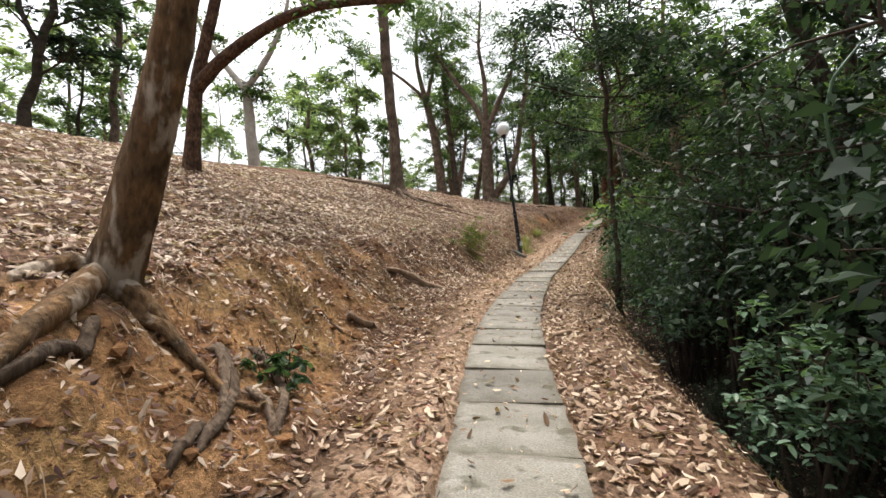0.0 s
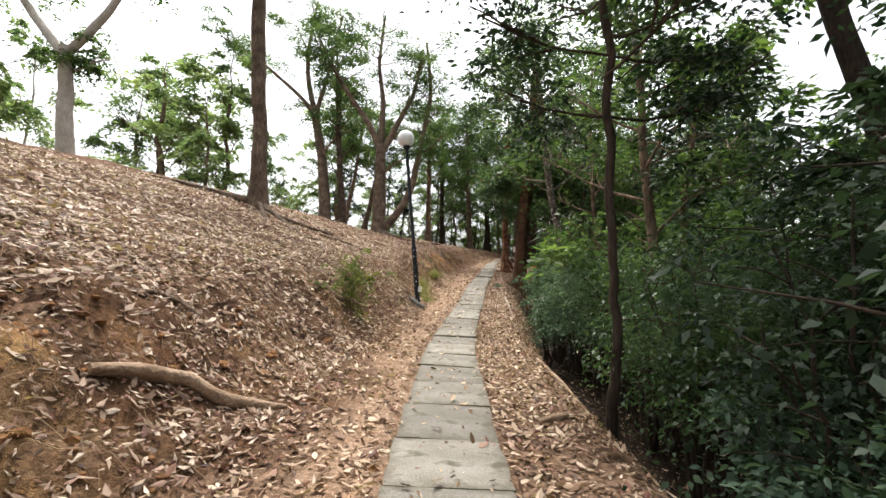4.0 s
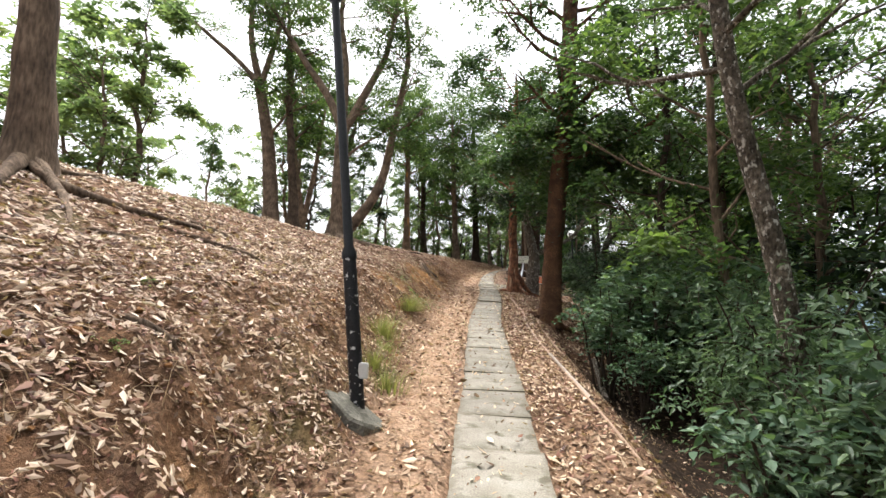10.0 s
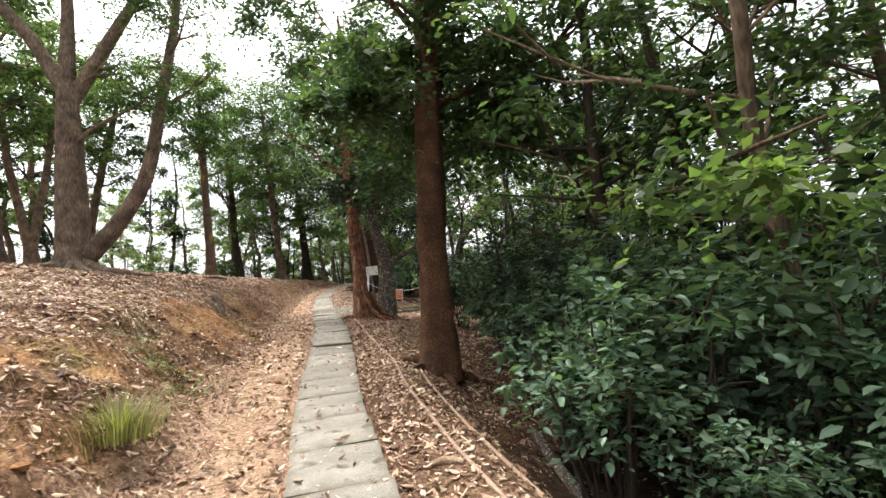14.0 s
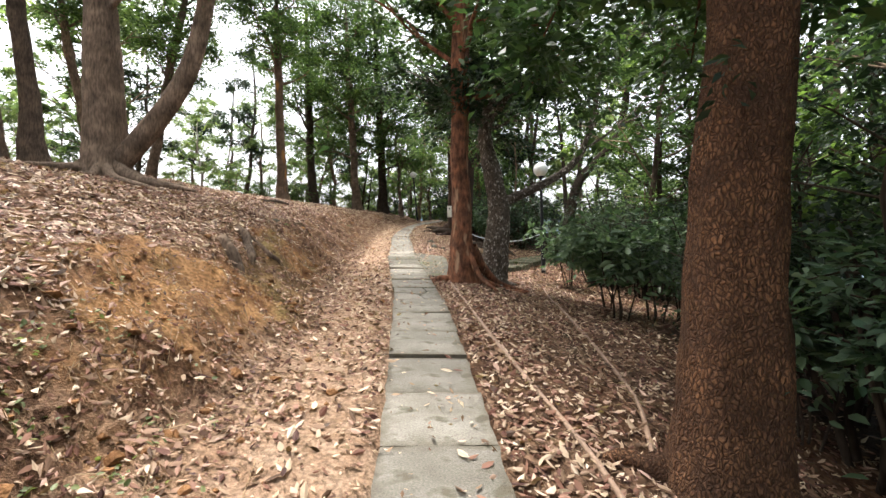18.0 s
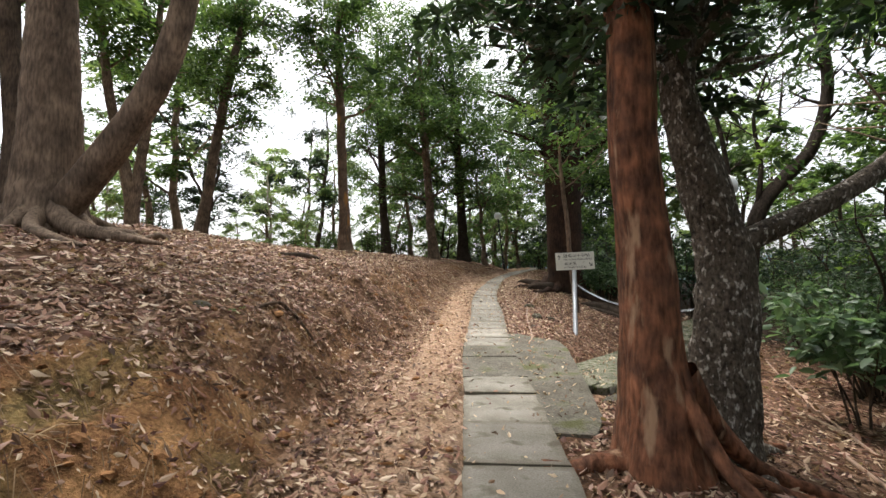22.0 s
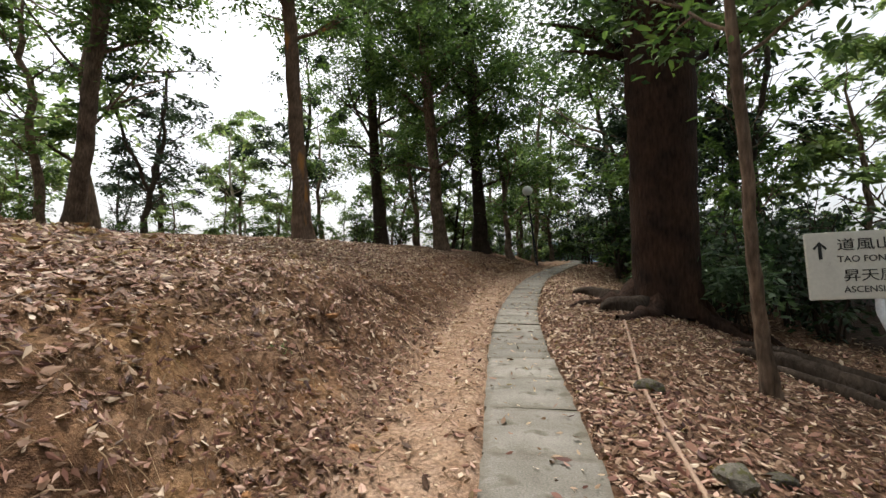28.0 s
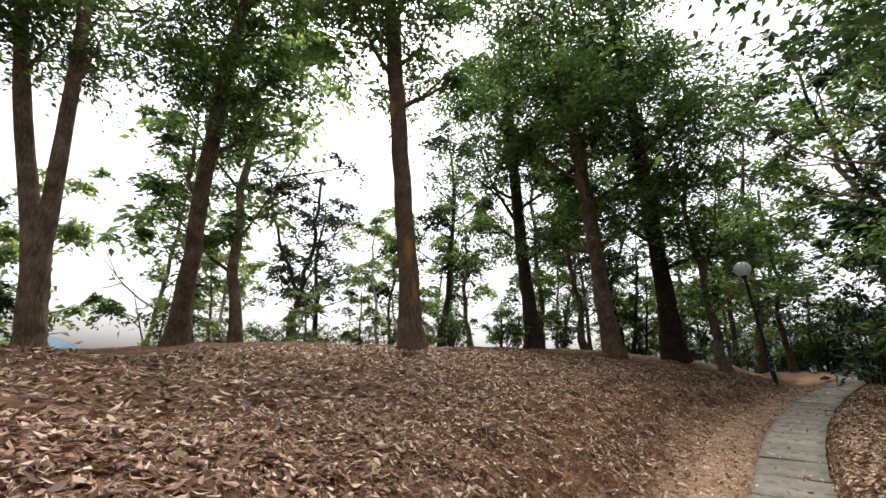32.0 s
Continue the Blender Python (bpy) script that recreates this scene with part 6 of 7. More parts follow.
for k, line in enumerate([[(-2.47, 24.05), (-2.26, 23.84), (-2.2, 23.63), (-2.1, 23.42)], [(-2.47, 24.02), (-2.17, 23.97), (-2.02, 23.9), (-1.84, 23.97)], [(-2.15, 26.4), (-2.0, 26.8), (-1.75, 27.0)], [(-2.45, 23.4), (-2.37, 23.26), (-2.2, 23.12), (-2.1, 23.0)],
                          [(-2.0, 1.95), (-1.75, 1.85), (-1.62, 1.6), (-1.5, 1.35)], [(-1.95, 2.1), (-1.7, 2.15), (-1.5, 1.9), (-1.42, 1.72)], [(-2.1, 1.4), (-1.85, 1.15), (-1.75, 0.8)], [(-2.5, 1.3), (-2.2, 0.9), (-1.9, 0.75), (-1.6, 0.5)],
                          [(-2.34, 3.98), (-2.37, 4.15), (-2.37, 4.32)], [(-2.05, 3.46), (-1.99, 3.55), (-1.9, 3.68)], [(-2.13, 3.04), (-2.1, 3.19), (-2.0, 3.3)], [(-1.99, 1.86), (-1.89, 1.91), (-1.72, 1.72), (-1.62, 1.63)],
                          [(-1.78, 1.92), (-1.6, 1.88), (-1.4, 1.71)], [(-1.66, 1.55), (-1.58, 1.4), (-1.47, 1.2)], [(-3.0, 6.04), (-2.95, 6.4), (-2.88, 6.69)], [(-2.76, 8.6), (-2.7, 8.8), (-2.58, 9.02)], [(-5.37, 16.42), (-5.1, 16.5), (-4.82, 16.61)],
                          [(-5.9, 15.6), (-5.5, 15.75), (-5.16, 15.9), (-4.9, 16.2)]]):
    lying("root", line, [[0.03, 0.055, 0.06, 0.03], [0.02, 0.03, 0.028, 0.012], 0.018, [0.04, 0.08, 0.07, 0.03], 0.03, 0.028, 0.03, 0.035, 0.018, 0.03, 0.022, [0.03, 0.038, 0.03, 0.015], 0.025, 0.025, 0.02, 0.012, 0.04, 0.035, [0.11, 0.08, 0.02], [0.11, 0.09, 0.05, 0.015], [0.1, 0.07, 0.015]][k], M_BARK if k < 18 else M_BARK_DARK, "gnarled bare root on the worn earth", "root", 18, 0.0, "bare roots")

# stump on the bank
g = Geo()
g.tube([(0, 0, -0.1), (0.0, 0, 0.1), (0.03, 0, 0.25), (0.05, 0.02, 0.42), (0.09, 0.02, 0.52)], [0.06, 0.032, 0.022, 0.02, 0.026], 12, 0.12, 3)
_st = tagged(part_geo("stump", g, M_TWIG), "dead brown stump of a sapling on the bank", "stump")
_st.location = (-2.95, 16.5, gz(-2.95, 16.5))

# ---- small plants ----
M_GRASS = leaf_material("grass_blade", (0.11, 0.115, 0.045), (0.27, 0.26, 0.13), 0.3, 0.55)


def tuft(at, count, length, label, seed):
    r = np.random.default_rng(seed)
    v, f = [], []
    for k in range(count):
        a, out = r.uniform(0, 6.28), r.uniform(0.25, 1.0)
        L = length * r.uniform(0.5, 1.1)
        b0 = np.array([math.cos(a), math.sin(a), 0]) * abs(r.normal(0, 0.15))
        dirv = np.array([math.cos(a), math.sin(a), 0])
        side = np.array([-dirv[1], dirv[0], 0]) * 0.004
        for s in range(4):
            t = s / 3
            p = b0 + dirv * L * out * t * t + np.array([0, 0, L * (t - 0.45 * out * t * t)])
            w = side * (1.05 - t)
            v += [p - w, p + w]
        n = k * 8
        f += [(n + 2 * s, n + 2 * s + 1, n + 2 * s + 3, n + 2 * s + 2) for s in range(3)]
    g = Geo()
    g.add(v, f)
    ob = tagged(part_geo("grass_tuft", g, M_GRASS), label, "grass", "grass tufts", "stuff")
    ob.location = (at[0], at[1], gz(*at) - 0.02)


tuft((-2.1, 18.0), 420, 0.42, "bright green grass tuft on the bank", 1)
tuft((-2.3, 16.1), 260, 0.5, "sparse yellowing grass tuft on the bank", 2)
tuft((-2.2, 15.5), 160, 0.36, "thin dry grass tuft", 3)
tuft((-1.95, 14.3), 180, 0.3, "dry grass by the lamp", 4)
tuft((-2.15, 14.6), 180, 0.32, "dry grass by the lamp", 5)
M_SHRUB = leaf_material("shrub_leaf", (0.055, 0.085, 0.035), (0.22, 0.23, 0.07), 0.4, 0.45, young=(0.27, 0.26, 0.055))
_sh = bush("yellow-green young shrub on the bank", M_SHRUB, 0.74, 0.36, 1900, 0.05, 701, name="shrub", bark=M_STALK, stems=18, stem=0.3, group="small shrubs", wide=0.28, up=0.4, droop=-0.1, bare=1)
_sh.matrix_basis = Matrix.Translation((-2.58, 9.8, gz(-2.58, 9.8) - 0.03)) @ Matrix.Diagonal((1.0, 1.0, 1.15, 1))
_sh2 = bush("low leafy weeds on the bank", M_LEAF_LIGHT, 0.16, 0.3, 170, 0.045, 702, name="shrub", stems=7, stem=0.2, group="small shrubs")
_sh2.matrix_basis = Matrix.Translation((-2.9, 9.2, gz(-2.9, 9.2))) @ Matrix.Diagonal((0.6, 0.6, 0.6, 1))
for k, (x, y, s) in enumerate([(-3.1, 12.2, 0.6), (-3.3, 11.4, 0.5), (-2.2, 26.2, 0.6), (-1.3, 31.9, 0.5), (-3.4, 8.4, 0.5), (-6.4, 17.5, 0.7), (-3.6, 13.1, 0.6), (-2.75, 13.4, 0.5)]):
    copy_thing(_sh2, Matrix.Translation((x, y, gz(x, y))) @ Matrix.Rotation(k * 1.3, 4, "Z") @ Matrix.Diagonal((s, s, s, 1)))
_clump = bush("dark leafy seedling on the clay below the roots", M_LEAF_MID, 0.36, 0.22, 240, 0.058, 704, name="shrub", stems=5, stem=0.3, group="small shrubs")
_clump.matrix_basis = Matrix.Translation((-1.68, 2.1, gz(-1.68, 2.1)))


def ground_cover():
    """A mat of small creeping leaves on the bank."""
    r = np.random.default_rng(78)
    n = 1500
    y = 19.9 + r.normal(0, 0.55, n)
    x = path_x(y) - 1.65 - 0.1 * (y - 19.9) + r.normal(0, 0.24, n)
    keep = vnoise(x, y, 2.4, 88) + 0.5 * vnoise(x, y, 6.0, 89) > -0.25
    x, y = x[keep], y[keep]
    g = Geo()
    g.leaves(np.stack([x, y, ground_z(x, y) + r.uniform(0.012, 0.045, len(x))], -1), 0.03, 0.75, 79, 0.62)
    tagged(part_geo("ground_cover", g, M_LEAF_LOW), "mat of small dull-green creeping leaves on the bank", "weeds", kind="stuff")


M_LEAF_LOW = leaf_material("creeping_leaf", (0.08, 0.10, 0.045), (0.22, 0.25, 0.12), 0.3, 0.4)
ground_cover()
BIG = bush("broad-leaved bush with pale blue-green leaves at the ditch", M_LEAF_BLUE, 1.95, 0.7, 1700, 0.092, 703, bare=4, stems=10, up=0.7, droop=0.05, wide=0.5)
BIG.matrix_basis = Matrix.Translation((1.2, 17.35, gz(1.2, 17.35)))
for k, (x, y, s) in enumerate([(0.95, 12.8, 0.95), (0.55, 11.7, 0.55), (1.4, 16.4, 0.7), (1.0, 5.7, 0.72), (1.2, 6.6, 0.7), (1.5, 1.15, 0.7), (1.9, 19.4, 0.9), (2.1, 20.1, 1.0), (1.9, 17.1, 1.15), (1.65, 18.3, 1.05), (2.3, 16.3, 1.2), (2.35, 17.7, 1.2), (2.4, 18.8, 1.2), (3.0, 17.0, 1.3), (1.25, 3.0, 0.7), (2.0, 13.9, 0.9)]):
    copy_thing(BIG, Matrix.Translation((x, y, gz(x, y))) @ Matrix.Rotation(k * 2.1, 4, "Z") @ Matrix.Diagonal((s, s, s, 1)))

BROAD = bush("broad-leaved mid-green bush under the trees", M_LEAF_EDGE, 1.75, 0.8, 900, 0.145, 705, stems=5, stem=0.6, up=0.6, droop=0.25, wide=0.46, bare=4)
BROAD.matrix_basis = Matrix.Translation((2.75, 24.1, gz(2.75, 24.1)))
for k, (x, y, s) in enumerate([(3.45, 24.3, 1.1), (3.1, 25.0, 0.95), (4.1, 24.6, 1.0), (2.2, 20.9, 0.8), (3.5, 27.2, 0.9), (4.9, 28.6, 0.9), (6.0, 30.6, 1.0), (4.2, 36.2, 0.9), (4.4, 37.6, 1.0), (4.0, 39.3, 0.9)]):
    copy_thing(BROAD, Matrix.Translation((x, y, gz(x, y))) @ Matrix.Rotation(k * 1.9, 4, "Z") @ Matrix.Diagonal((s, s, s, 1)))

def rock_mesh(seed):
    """A weathered boulder: a dented ball with a flat foot."""
    r = np.random.default_rng(seed)
    bm = bmesh.new()
    bmesh.ops.create_icosphere(bm, subdivisions=3, radius=0.6)
    ax = r.standard_normal((7, 3))
    ax /= np.linalg.norm(ax, axis=1)[:, None]
    cut = r.uniform(0.36, 0.52, 7)
    for v in bm.verts:
        p = np.array(v.co)
        for a, k in zip(ax, cut):
            over = p @ a - k
            if over > 0:
                p = p - a * over * 0.85
        p = p * (1 + 0.03 * r.standard_normal())
        v.co = Vector(p * np.array([1.0, 1.0, 0.8]))
    me = bpy.data.meshes.new("rock")
    bm.to_mesh(me)
    bm.free()
    me.materials.append(M_ROCK)
    return me


M_ROCK = material("mossy_rock", (0.17, 0.155, 0.125), 0.92, 7, 0.4, 0.8, 40, second=(0.09, 0.08, 0.06), per="object", spec=0.2, stain=((0.10, 0.10, 0.035), 6.0, 0.52))
# loose stones at the junction
for k, (x, y, s) in enumerate([(1.15, 27.3, 0.22), (1.3, 27.8, 0.18), (1.05, 29.35, 0.16), (1.6, 28.2, 0.14), (1.95, 28.2, 0.2), (1.5, 31.6, 0.13), (0.95, 30.6, 0.1), (1.3, 32.8, 0.2), (1.22, 31.5, 0.22), (1.0, 26.9, 0.24), (1.12, 26.6, 0.2), (-2.35, 26.0, 0.14)]):
    ob = tagged(new("rock", rock_mesh(950 + k)), "grey mossy loose stone on the leaf litter", "rock", "loose stones")
    ob.matrix_basis = Matrix.Translation((x, y, gz(x, y) + s * 0.1)) @ Matrix.Rotation(k * 1.7, 4, "Z") @ Matrix.Diagonal((s, s * 0.85, s * 0.7, 1))

# dark roots below the young tree and about the knoll
for line, rad in (([(2.95, 34.7), (3.4, 34.25), (3.8, 33.75), (4.15, 33.35)], [0.04, 0.13, 0.11, 0.04]), ([(3.3, 35.3), (3.8, 34.8), (4.3, 34.3), (4.65, 33.85)], [0.04, 0.12, 0.1, 0.04]), ([(3.05, 34.2), (3.3, 33.6), (3.55, 32.95)], [0.04, 0.09, 0.03]),
                  ([(2.75, 36.5), (2.4, 36.2), (2.15, 36.25), (1.85, 36.0)], [0.2, 0.19, 0.14, 0.03]), ([(2.8, 36.9), (2.4, 36.95), (2.05, 37.35), (1.75, 37.4)], [0.17, 0.15, 0.11, 0.03])):
    lying("root", line, rad, M_BARK_DARK, "thick dark root running down the knoll", "root", 18, 0.0, "bare roots")
lying("log", [(-3.6, 30.9), (-3.25, 30.97), (-2.9, 31.0)], [0.03, 0.07, 0.06, 0.02], M_BARK_DARK, "dark rotten log half sunk in the leaves", "log", 12)

# a bare vine hanging out of the hedge
g = Geo()
_v = np.array([(1.5, 2.94, 4.38), (1.31, 2.87, 4.24), (1.18, 2.83, 4.07), (1.14, 2.81, 3.89), (1.16, 2.82, 3.75), (1.22, 2.84, 3.57), (1.24, 2.84, 3.25)])
g.tube(_v - _v[-1], [0.004, 0.006, 0.008, 0.008, 0.008, 0.009, 0.01], 7, 0.05, 4)
tagged(part_geo("vine", g, M_LEAF_BLUE), "bare pale-green vine hanging out of the hedge", "vine").location = tuple(_v[-1])

# ---- dry leaves over everything ----
def lay_leaves(name, x, y, size, tilt, seed, mat, label, lift=0.006, wide=0.36, simple=False):
    r = np.random.default_rng(seed)
    n = len(x)
    z = ground_z(x, y)
    d = np.abs(path_x(y) - x)
    z = np.where(d < HALF + 0.01, path_z(y) + 0.002, z)
    e = 0.04
    gx = (ground_z(x + e, y, False) - ground_z(x - e, y, False)) / (2 * e)
    gy = (ground_z(x, y + e, False) - ground_z(x, y - e, False)) / (2 * e)
    nor = np.stack([-gx, -gy, np.ones(n)], -1) + r.standard_normal((n, 3)) * tilt
    nor /= np.linalg.norm(nor, axis=1)[:, None]
    a = r.uniform(0, 6.283, n)
    ax = np.stack([np.cos(a), np.sin(a), np.zeros(n)], -1)
    ax -= nor * (ax * nor).sum(1)[:, None]
    ax /= np.linalg.norm(ax, axis=1)[:, None]
    side = np.cross(nor, ax)
    L = (size * np.clip(r.lognormal(0, 0.34, n), 0.4, 2.0))[:, None]
    W = L * wide * r.uniform(0.75, 1.2, n)[:, None] * 0.5
    curl = r.uniform(-0.1, 0.35, n)[:, None] * L
    c = np.stack([x, y, z + lift + 0.25 * L[:, 0] * tilt], -1)
    v = np.stack([c - ax * L * 0.5 + nor * curl * 0.5, c - ax * L * 0.2 - side * W + nor * curl * 0.3, c + ax * L * 0.18 - side * W * 0.85 + nor * curl * 0.35, c + ax * L * 0.5 + nor * curl * 0.6,
                  c + ax * L * 0.18 + side * W * 0.85 + nor * curl * 0.35, c - ax * L * 0.2 + side * W + nor * curl * 0.3], 1).reshape(-1, 3)
    f = np.arange(n)[:, None, None] * 6 + np.array([[[0, 1, 2, 3], [0, 3, 4, 5]]])
    g = Geo()
    if simple:
        v = v.reshape(-1, 6, 3)[:, [0, 1, 3, 5]].reshape(-1, 3)
        g.add(v, np.arange(n)[:, None] * 4 + np.array([[0, 1, 2, 3]]))
    else:
        g.add(v, f.reshape(-1, 4))
    return tagged(part_geo(name, g, mat, smooth=False), label, "leaf litter", kind="stuff")


# lighter copy of the litter: light on the open bank is in its colour
M_LITTER_LIT = leaf_material("bleached_litter", (0.10, 0.065, 0.045), (0.68, 0.56, 0.45), 0.1, 0.55, ((0.35, (0.30, 0.20, 0.14)), (0.74, (0.52, 0.40, 0.30))))
M_LITTER_OLD = leaf_material("old_litter", (0.07, 0.035, 0.022), (0.40, 0.25, 0.165), 0.05, 0.7)


def litter():
    r = np.random.default_rng(99)

    def paved(x, y):
        rim = np.interp(y, [25.8, 26.3, 27.2, 28.2, 29, 29.5, 29.9], [0.4, 0.66, 0.82, 0.98, 1.1, 1.08, 0.5])
        on = (y > 25.85) & (y < 29.9) & (x > path_x(y)) & (x < rim)
        for a, b in zip(SIDE[:-1], SIDE[1:]):
            ex, ey = b[0] - a[0], b[1] - a[1]
            t = np.clip(((x - a[0]) * ex + (y - a[1]) * ey) / (ex * ex + ey * ey), 0, 1)
            on = on | (np.hypot(x - a[0] - t * ex, y - a[1] - t * ey) < 0.5)
        return on

    def strewn(n, lo, hi):
        """Places between two distances from the path's middle, thinned out by how the leaves have drifted."""
        y, d = r.uniform(-2.5, 47, n), r.uniform(lo, hi, n)
        x = path_x(y) - d
        patch = 0.5 + 0.5 * vnoise(x, y, 1.4, 41) + 0.35 * vnoise(x, y, 4.5, 42)
        keep = np.interp(d, [-9, -4.5, -2.4, -1.9, -1.3, -1.1, -0.36, -0.33, 0.33, 0.36, 0.8, 1.15, 1.4, 1.9, 2.3, 4, 6, 11], [0.1, 0.3, 0.35, 0.15, 0.4, 0.8, 0.95, 0.03, 0.03, 0.6, 0.3, 0.75, 0.75, 0.8, 1.1, 1.05, 0.8, 0.35])
        keep = keep * (1 + 0.6 * blend(y, 22, 27) * (d > 1.1)) * (1 + 0.4 * (1 - blend(y, 17, 20)) * (d > 1.1)) * (1 - 0.35 * blend(y, 23, 27) * (d > 1.0) * (d < 2.6))
        keep = keep * (1 - 0.45 * blend(y, 13, 15) * (1 - blend(y, 22, 24)) * (d > 0.45) * (d < 1.1))
        keep = keep * (1 - 0.65 * blend(y, 26, 28) * (d > 0.36) * (d < 0.85))
        keep = keep + 0.25 * blend(y, 19.5, 22.5) * (1 - blend(y, 25, 27)) * (1 - 0.5 * blend(y, 26, 29)) * (d > 0.36) * (d < 1.3)
        keep = keep * np.clip(0.4 + 0.9 * patch, 0.12, 1.2)
        keep = np.maximum(keep, 0.95 * blend(y, 18, 20) * (1 - blend(y, 44, 46)) * (d < -0.36) * (d > -3.2))
        keep = np.maximum(keep, 0.8 * blend(y, 20.5, 22) * (1 - blend(y, 36, 38)) * (d < -3.1) * (d > -6.0))
        keep = keep * (1 - 0.8 * (d < -1.5) * (1 - blend(y, 17.5, 19.5))) * (1 - 0.94 * paved(x, y))
        ok = r.uniform(0, 1, n) < keep * (1 - 0.75 * clay_patch(x, y))
        return x[ok], y[ok]

    for n, lo, hi, size, few in ((112000, -1.1, 1.0, 0.051, False), (58000, 1.0, 2.1, 0.051, True), (70000, 2.1, 3.6, 0.054, True), (66000, -3.2, -1.1, 0.055, True), (90000, 3.6, 9.0, 0.075, True), (34000, -6.0, -3.2, 0.07, True)):
        x, y = strewn(n, lo, hi)
        # share of redder leaves; their dark tone also holds shade under the crowns
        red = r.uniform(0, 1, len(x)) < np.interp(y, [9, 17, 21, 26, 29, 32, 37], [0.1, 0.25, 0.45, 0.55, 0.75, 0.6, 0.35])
        # bank leaves that take the copy with the light painted in
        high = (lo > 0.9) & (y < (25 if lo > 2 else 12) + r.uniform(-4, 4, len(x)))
        for pick, mat, label in ((~red & high, M_LITTER_LIT, "litter of dry leaves on the bank, colour lightened as lit"), (~red & ~high, M_LITTER, "litter of dry tan leaves"), (red, M_LITTER_RED, "litter of dry red-brown leaves")):
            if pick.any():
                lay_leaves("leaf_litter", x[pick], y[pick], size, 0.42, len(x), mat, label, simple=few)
    # older, darker leaves packed on the face of the bank
    n = 60000
    y = r.uniform(-1.5, 40, n)
    dd = r.uniform(1.0, 3.6, n)
    x = path_x(y) - dd
    ok = r.uniform(0, 1, n) < np.clip(0.75 + 0.5 * vnoise(x, y, 1.8, 44), 0.1, 1) * np.interp(y, [0, 5, 8, 17, 22, 24, 30, 36], [0.2, 0.15, 0.15, 0.2, 0.5, 0.9, 0.95, 0.5]) * (1 - 0.8 * clay_patch(x, y))
    lay_leaves("leaf_litter", x[ok], y[ok], 0.046, 0.45, 9, M_LITTER_OLD, "rotting brown leaves packed on the bank", 0.002, 0.45, True)
    # small broken bits, thickest on the face of the bank
    for n, lo, hi, mat, label in ((60000, 0.9, 3.0, M_LITTER_RED, "crumbs of rotting leaves on the bank"), (65000, -2.6, 3.2, M_LITTER, "crumbs of broken dry leaves")):
        y, d = r.uniform(-2, 44, n), r.uniform(lo, hi, n)
        x = path_x(y) - d
        ok = r.uniform(0, 1, n) < np.where(np.abs(d) < 0.33, 0.17, 0.8)
        lay_leaves("leaf_crumbs", x[ok], y[ok], 0.03, 0.5, 6 + n, mat, label, 0.003, 0.42, True)


litter()


def fibres():
    """Rootlets and dead grass stalks on the worn face of the bank."""
    r = np.random.default_rng(55)
    n = 15000
    y = r.uniform(-1.5, 44, n)
    d = np.abs(r.normal(1.75, 0.55, n))
    x = path_x(y) - d
    a = r.uniform(0, 6.283, n)
    L = 0.04 + 0.2 * r.uniform(0, 1, n) ** 2
    m = 3
    dirv = np.stack([np.cos(a), np.sin(a), np.zeros(n)], -1)
    side = np.stack([-np.sin(a), np.cos(a), np.zeros(n)], -1) * 0.0016
    rows = []
    for k in range(m):
        t = k / (m - 1)
        px, py = x + dirv[:, 0] * L * (t - 0.5), y + dirv[:, 1] * L * (t - 0.5)
        pz = ground_z(px, py) + 0.006 + 0.022 * math.sin(t * 3.14) * r.uniform(0, 1.4, n)
        p = np.stack([px, py, pz], -1)
        rows += [p - side, p + side + np.array([0, 0, 0.003])]
    V = np.stack(rows, 1).reshape(-1, 3)
    base = np.arange(n)[:, None, None] * (2 * m)
    f = base + np.array([[[2 * k, 2 * k + 1, 2 * k + 3, 2 * k + 2] for k in range(m - 1)]])
    g = Geo()
    g.add(V, f.reshape(-1, 4))
    tagged(part_geo("dry_stalks", g, M_STALK), "dry stalks and rootlets on the bank", "dry grass", kind="stuff")


fibres()


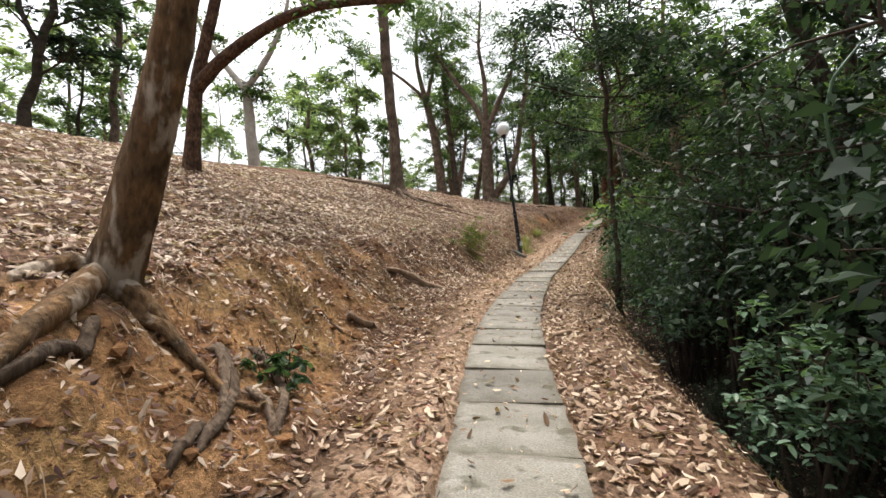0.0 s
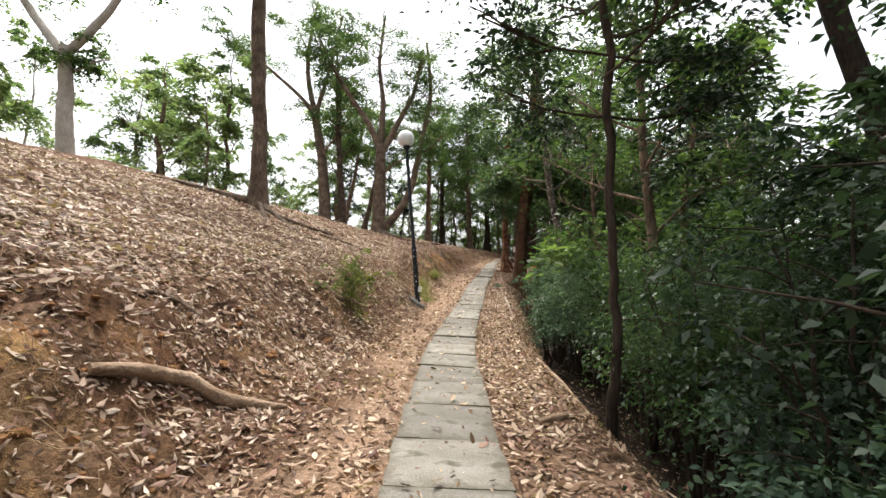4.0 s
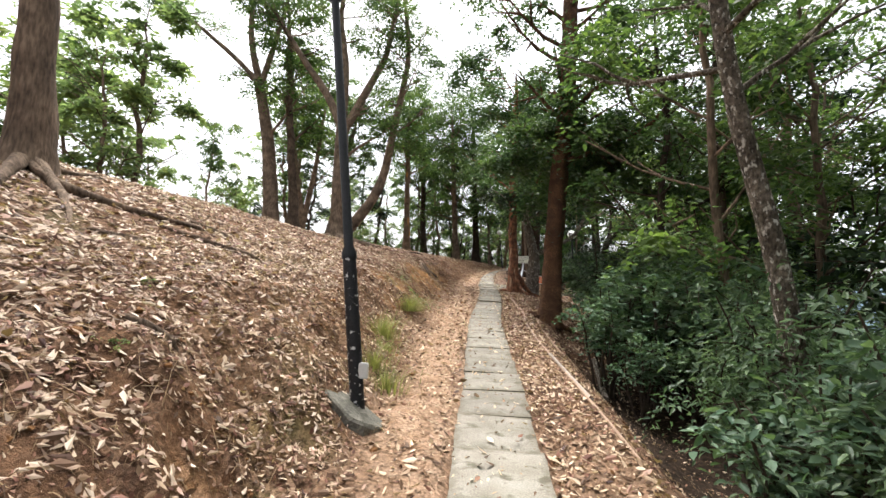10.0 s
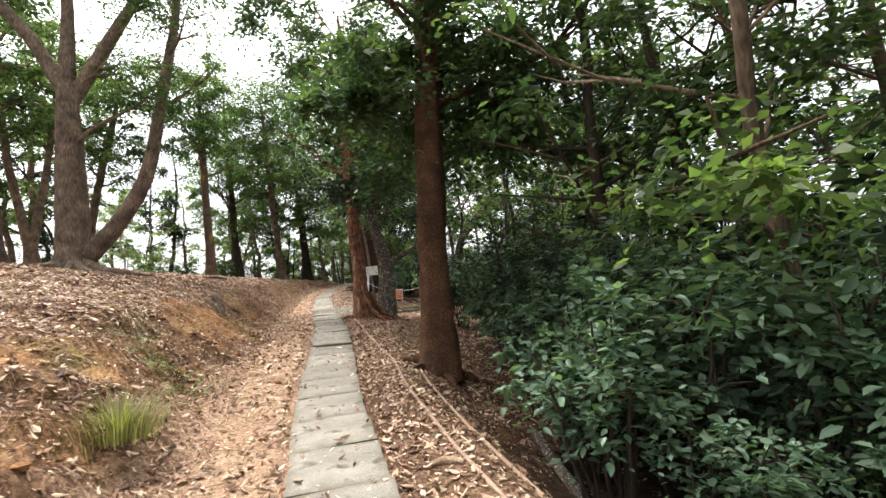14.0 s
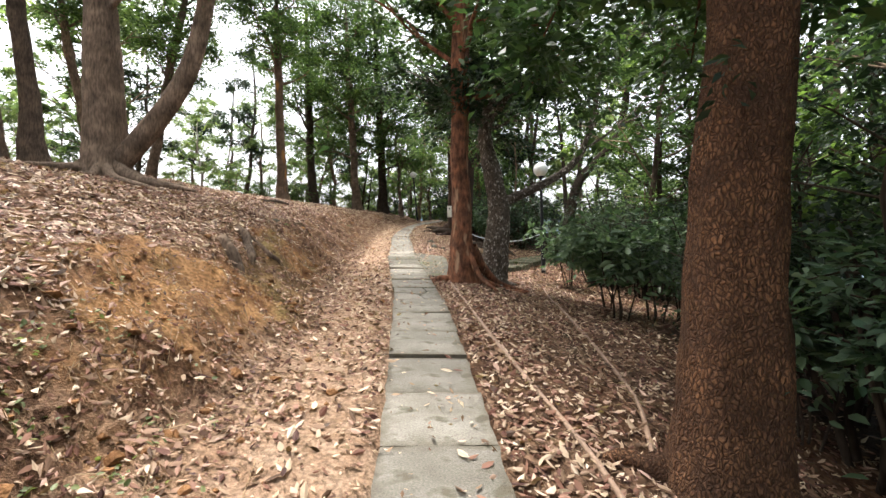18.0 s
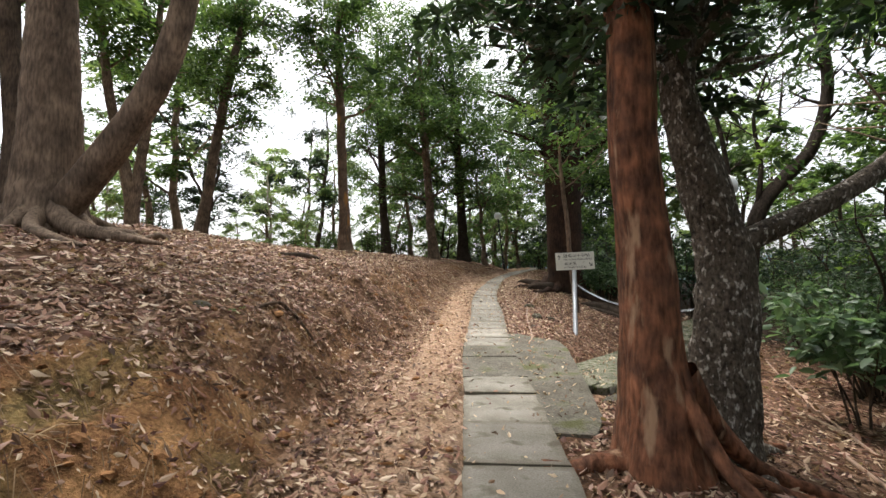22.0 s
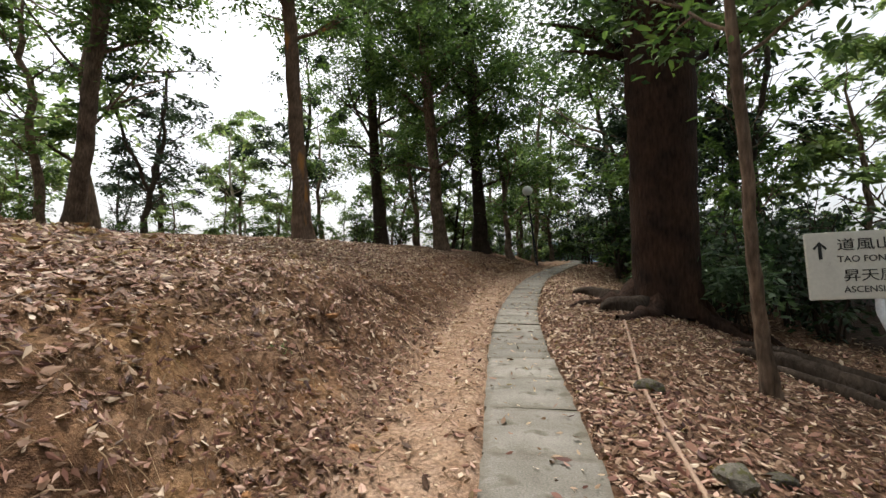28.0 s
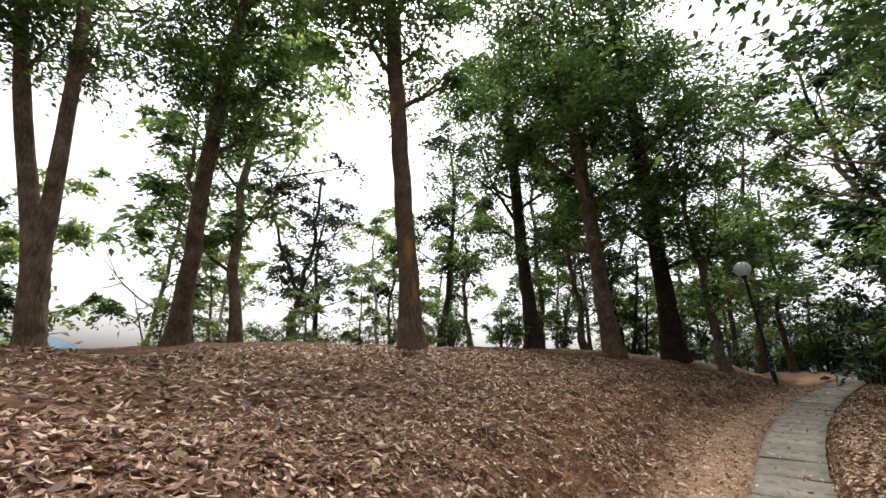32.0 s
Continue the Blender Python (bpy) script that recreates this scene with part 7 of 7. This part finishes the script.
def clods():
    """Crumbled lumps of clay along the foot and face of the bank."""
    r = np.random.default_rng(61)
    bm = bmesh.new()
    bmesh.ops.create_icosphere(bm, subdivisions=1, radius=1)
    bm.verts.ensure_lookup_table()
    unit = np.array([v.co[:] for v in bm.verts])
    face = np.array([[v.index for v in f.verts] + [f.verts[2].index] for f in bm.faces])
    bm.free()
    n = 2600
    y = r.uniform(-1.5, 40, n)
    keep = r.uniform(0, 1, n) < np.where((y < 7) | ((y > 19) & (y < 26)), 1.0, 0.35)
    y = y[keep]
    x = path_x(y) - np.abs(r.normal(1.55, 0.4, len(y)))
    size = 0.008 + 0.03 * r.uniform(0, 1, len(y)) ** 3
    z = ground_z(x, y) + size * 0.3
    g = Geo()
    v = unit[None] * (1 + 0.3 * r.standard_normal((len(y), len(unit), 1))) * size[:, None, None] * np.array([1.2, 1.0, 0.75])
    v = v + np.stack([x, y, z], -1)[:, None]
    f = face[None] + (np.arange(len(y)) * len(unit))[:, None, None]
    g.add(v.reshape(-1, 3), f.reshape(-1, 4))
    tagged(part_geo("clay_clods", g, M_CLOD, smooth=False), "crumbled lumps of orange clay on the bank", "earth", kind="stuff")


clods()


def on_apron():
    """A few dry leaves lying on the concrete apron and the side path."""
    r = np.random.default_rng(71)
    for name, n, place in (("apron", 120, None), ("side", 330, SIDE)):
        g = Geo()
        pts = []
        for k in range(n):
            if place is None:
                y = r.uniform(26.2, 29.6)
                x = r.uniform(0.32, 0.55 + (y - 26) * 0.15)
                z = float(path_z(y)) - 0.012 - 0.03 * max(x - 0.4, 0)
            else:
                i = r.integers(0, 6)
                a, b2, t = np.array(SIDE[i]), np.array(SIDE[i + 1]), r.uniform()
                x, y, z = a + (b2 - a) * t
                side = np.array([b2[1] - a[1], a[0] - b2[0]])
                side = side / np.linalg.norm(side) * r.normal(0, 0.3)
                x, y, z = x + side[0], y + side[1], z + 0.012
            pts.append((x, y, z))
        g.leaves(pts, 0.052, 0.92, 72, 0.36)
        tagged(part_geo("leaf_litter", g, M_LITTER), "scattered dry leaves on the paving", "leaf litter", kind="stuff")


on_apron()
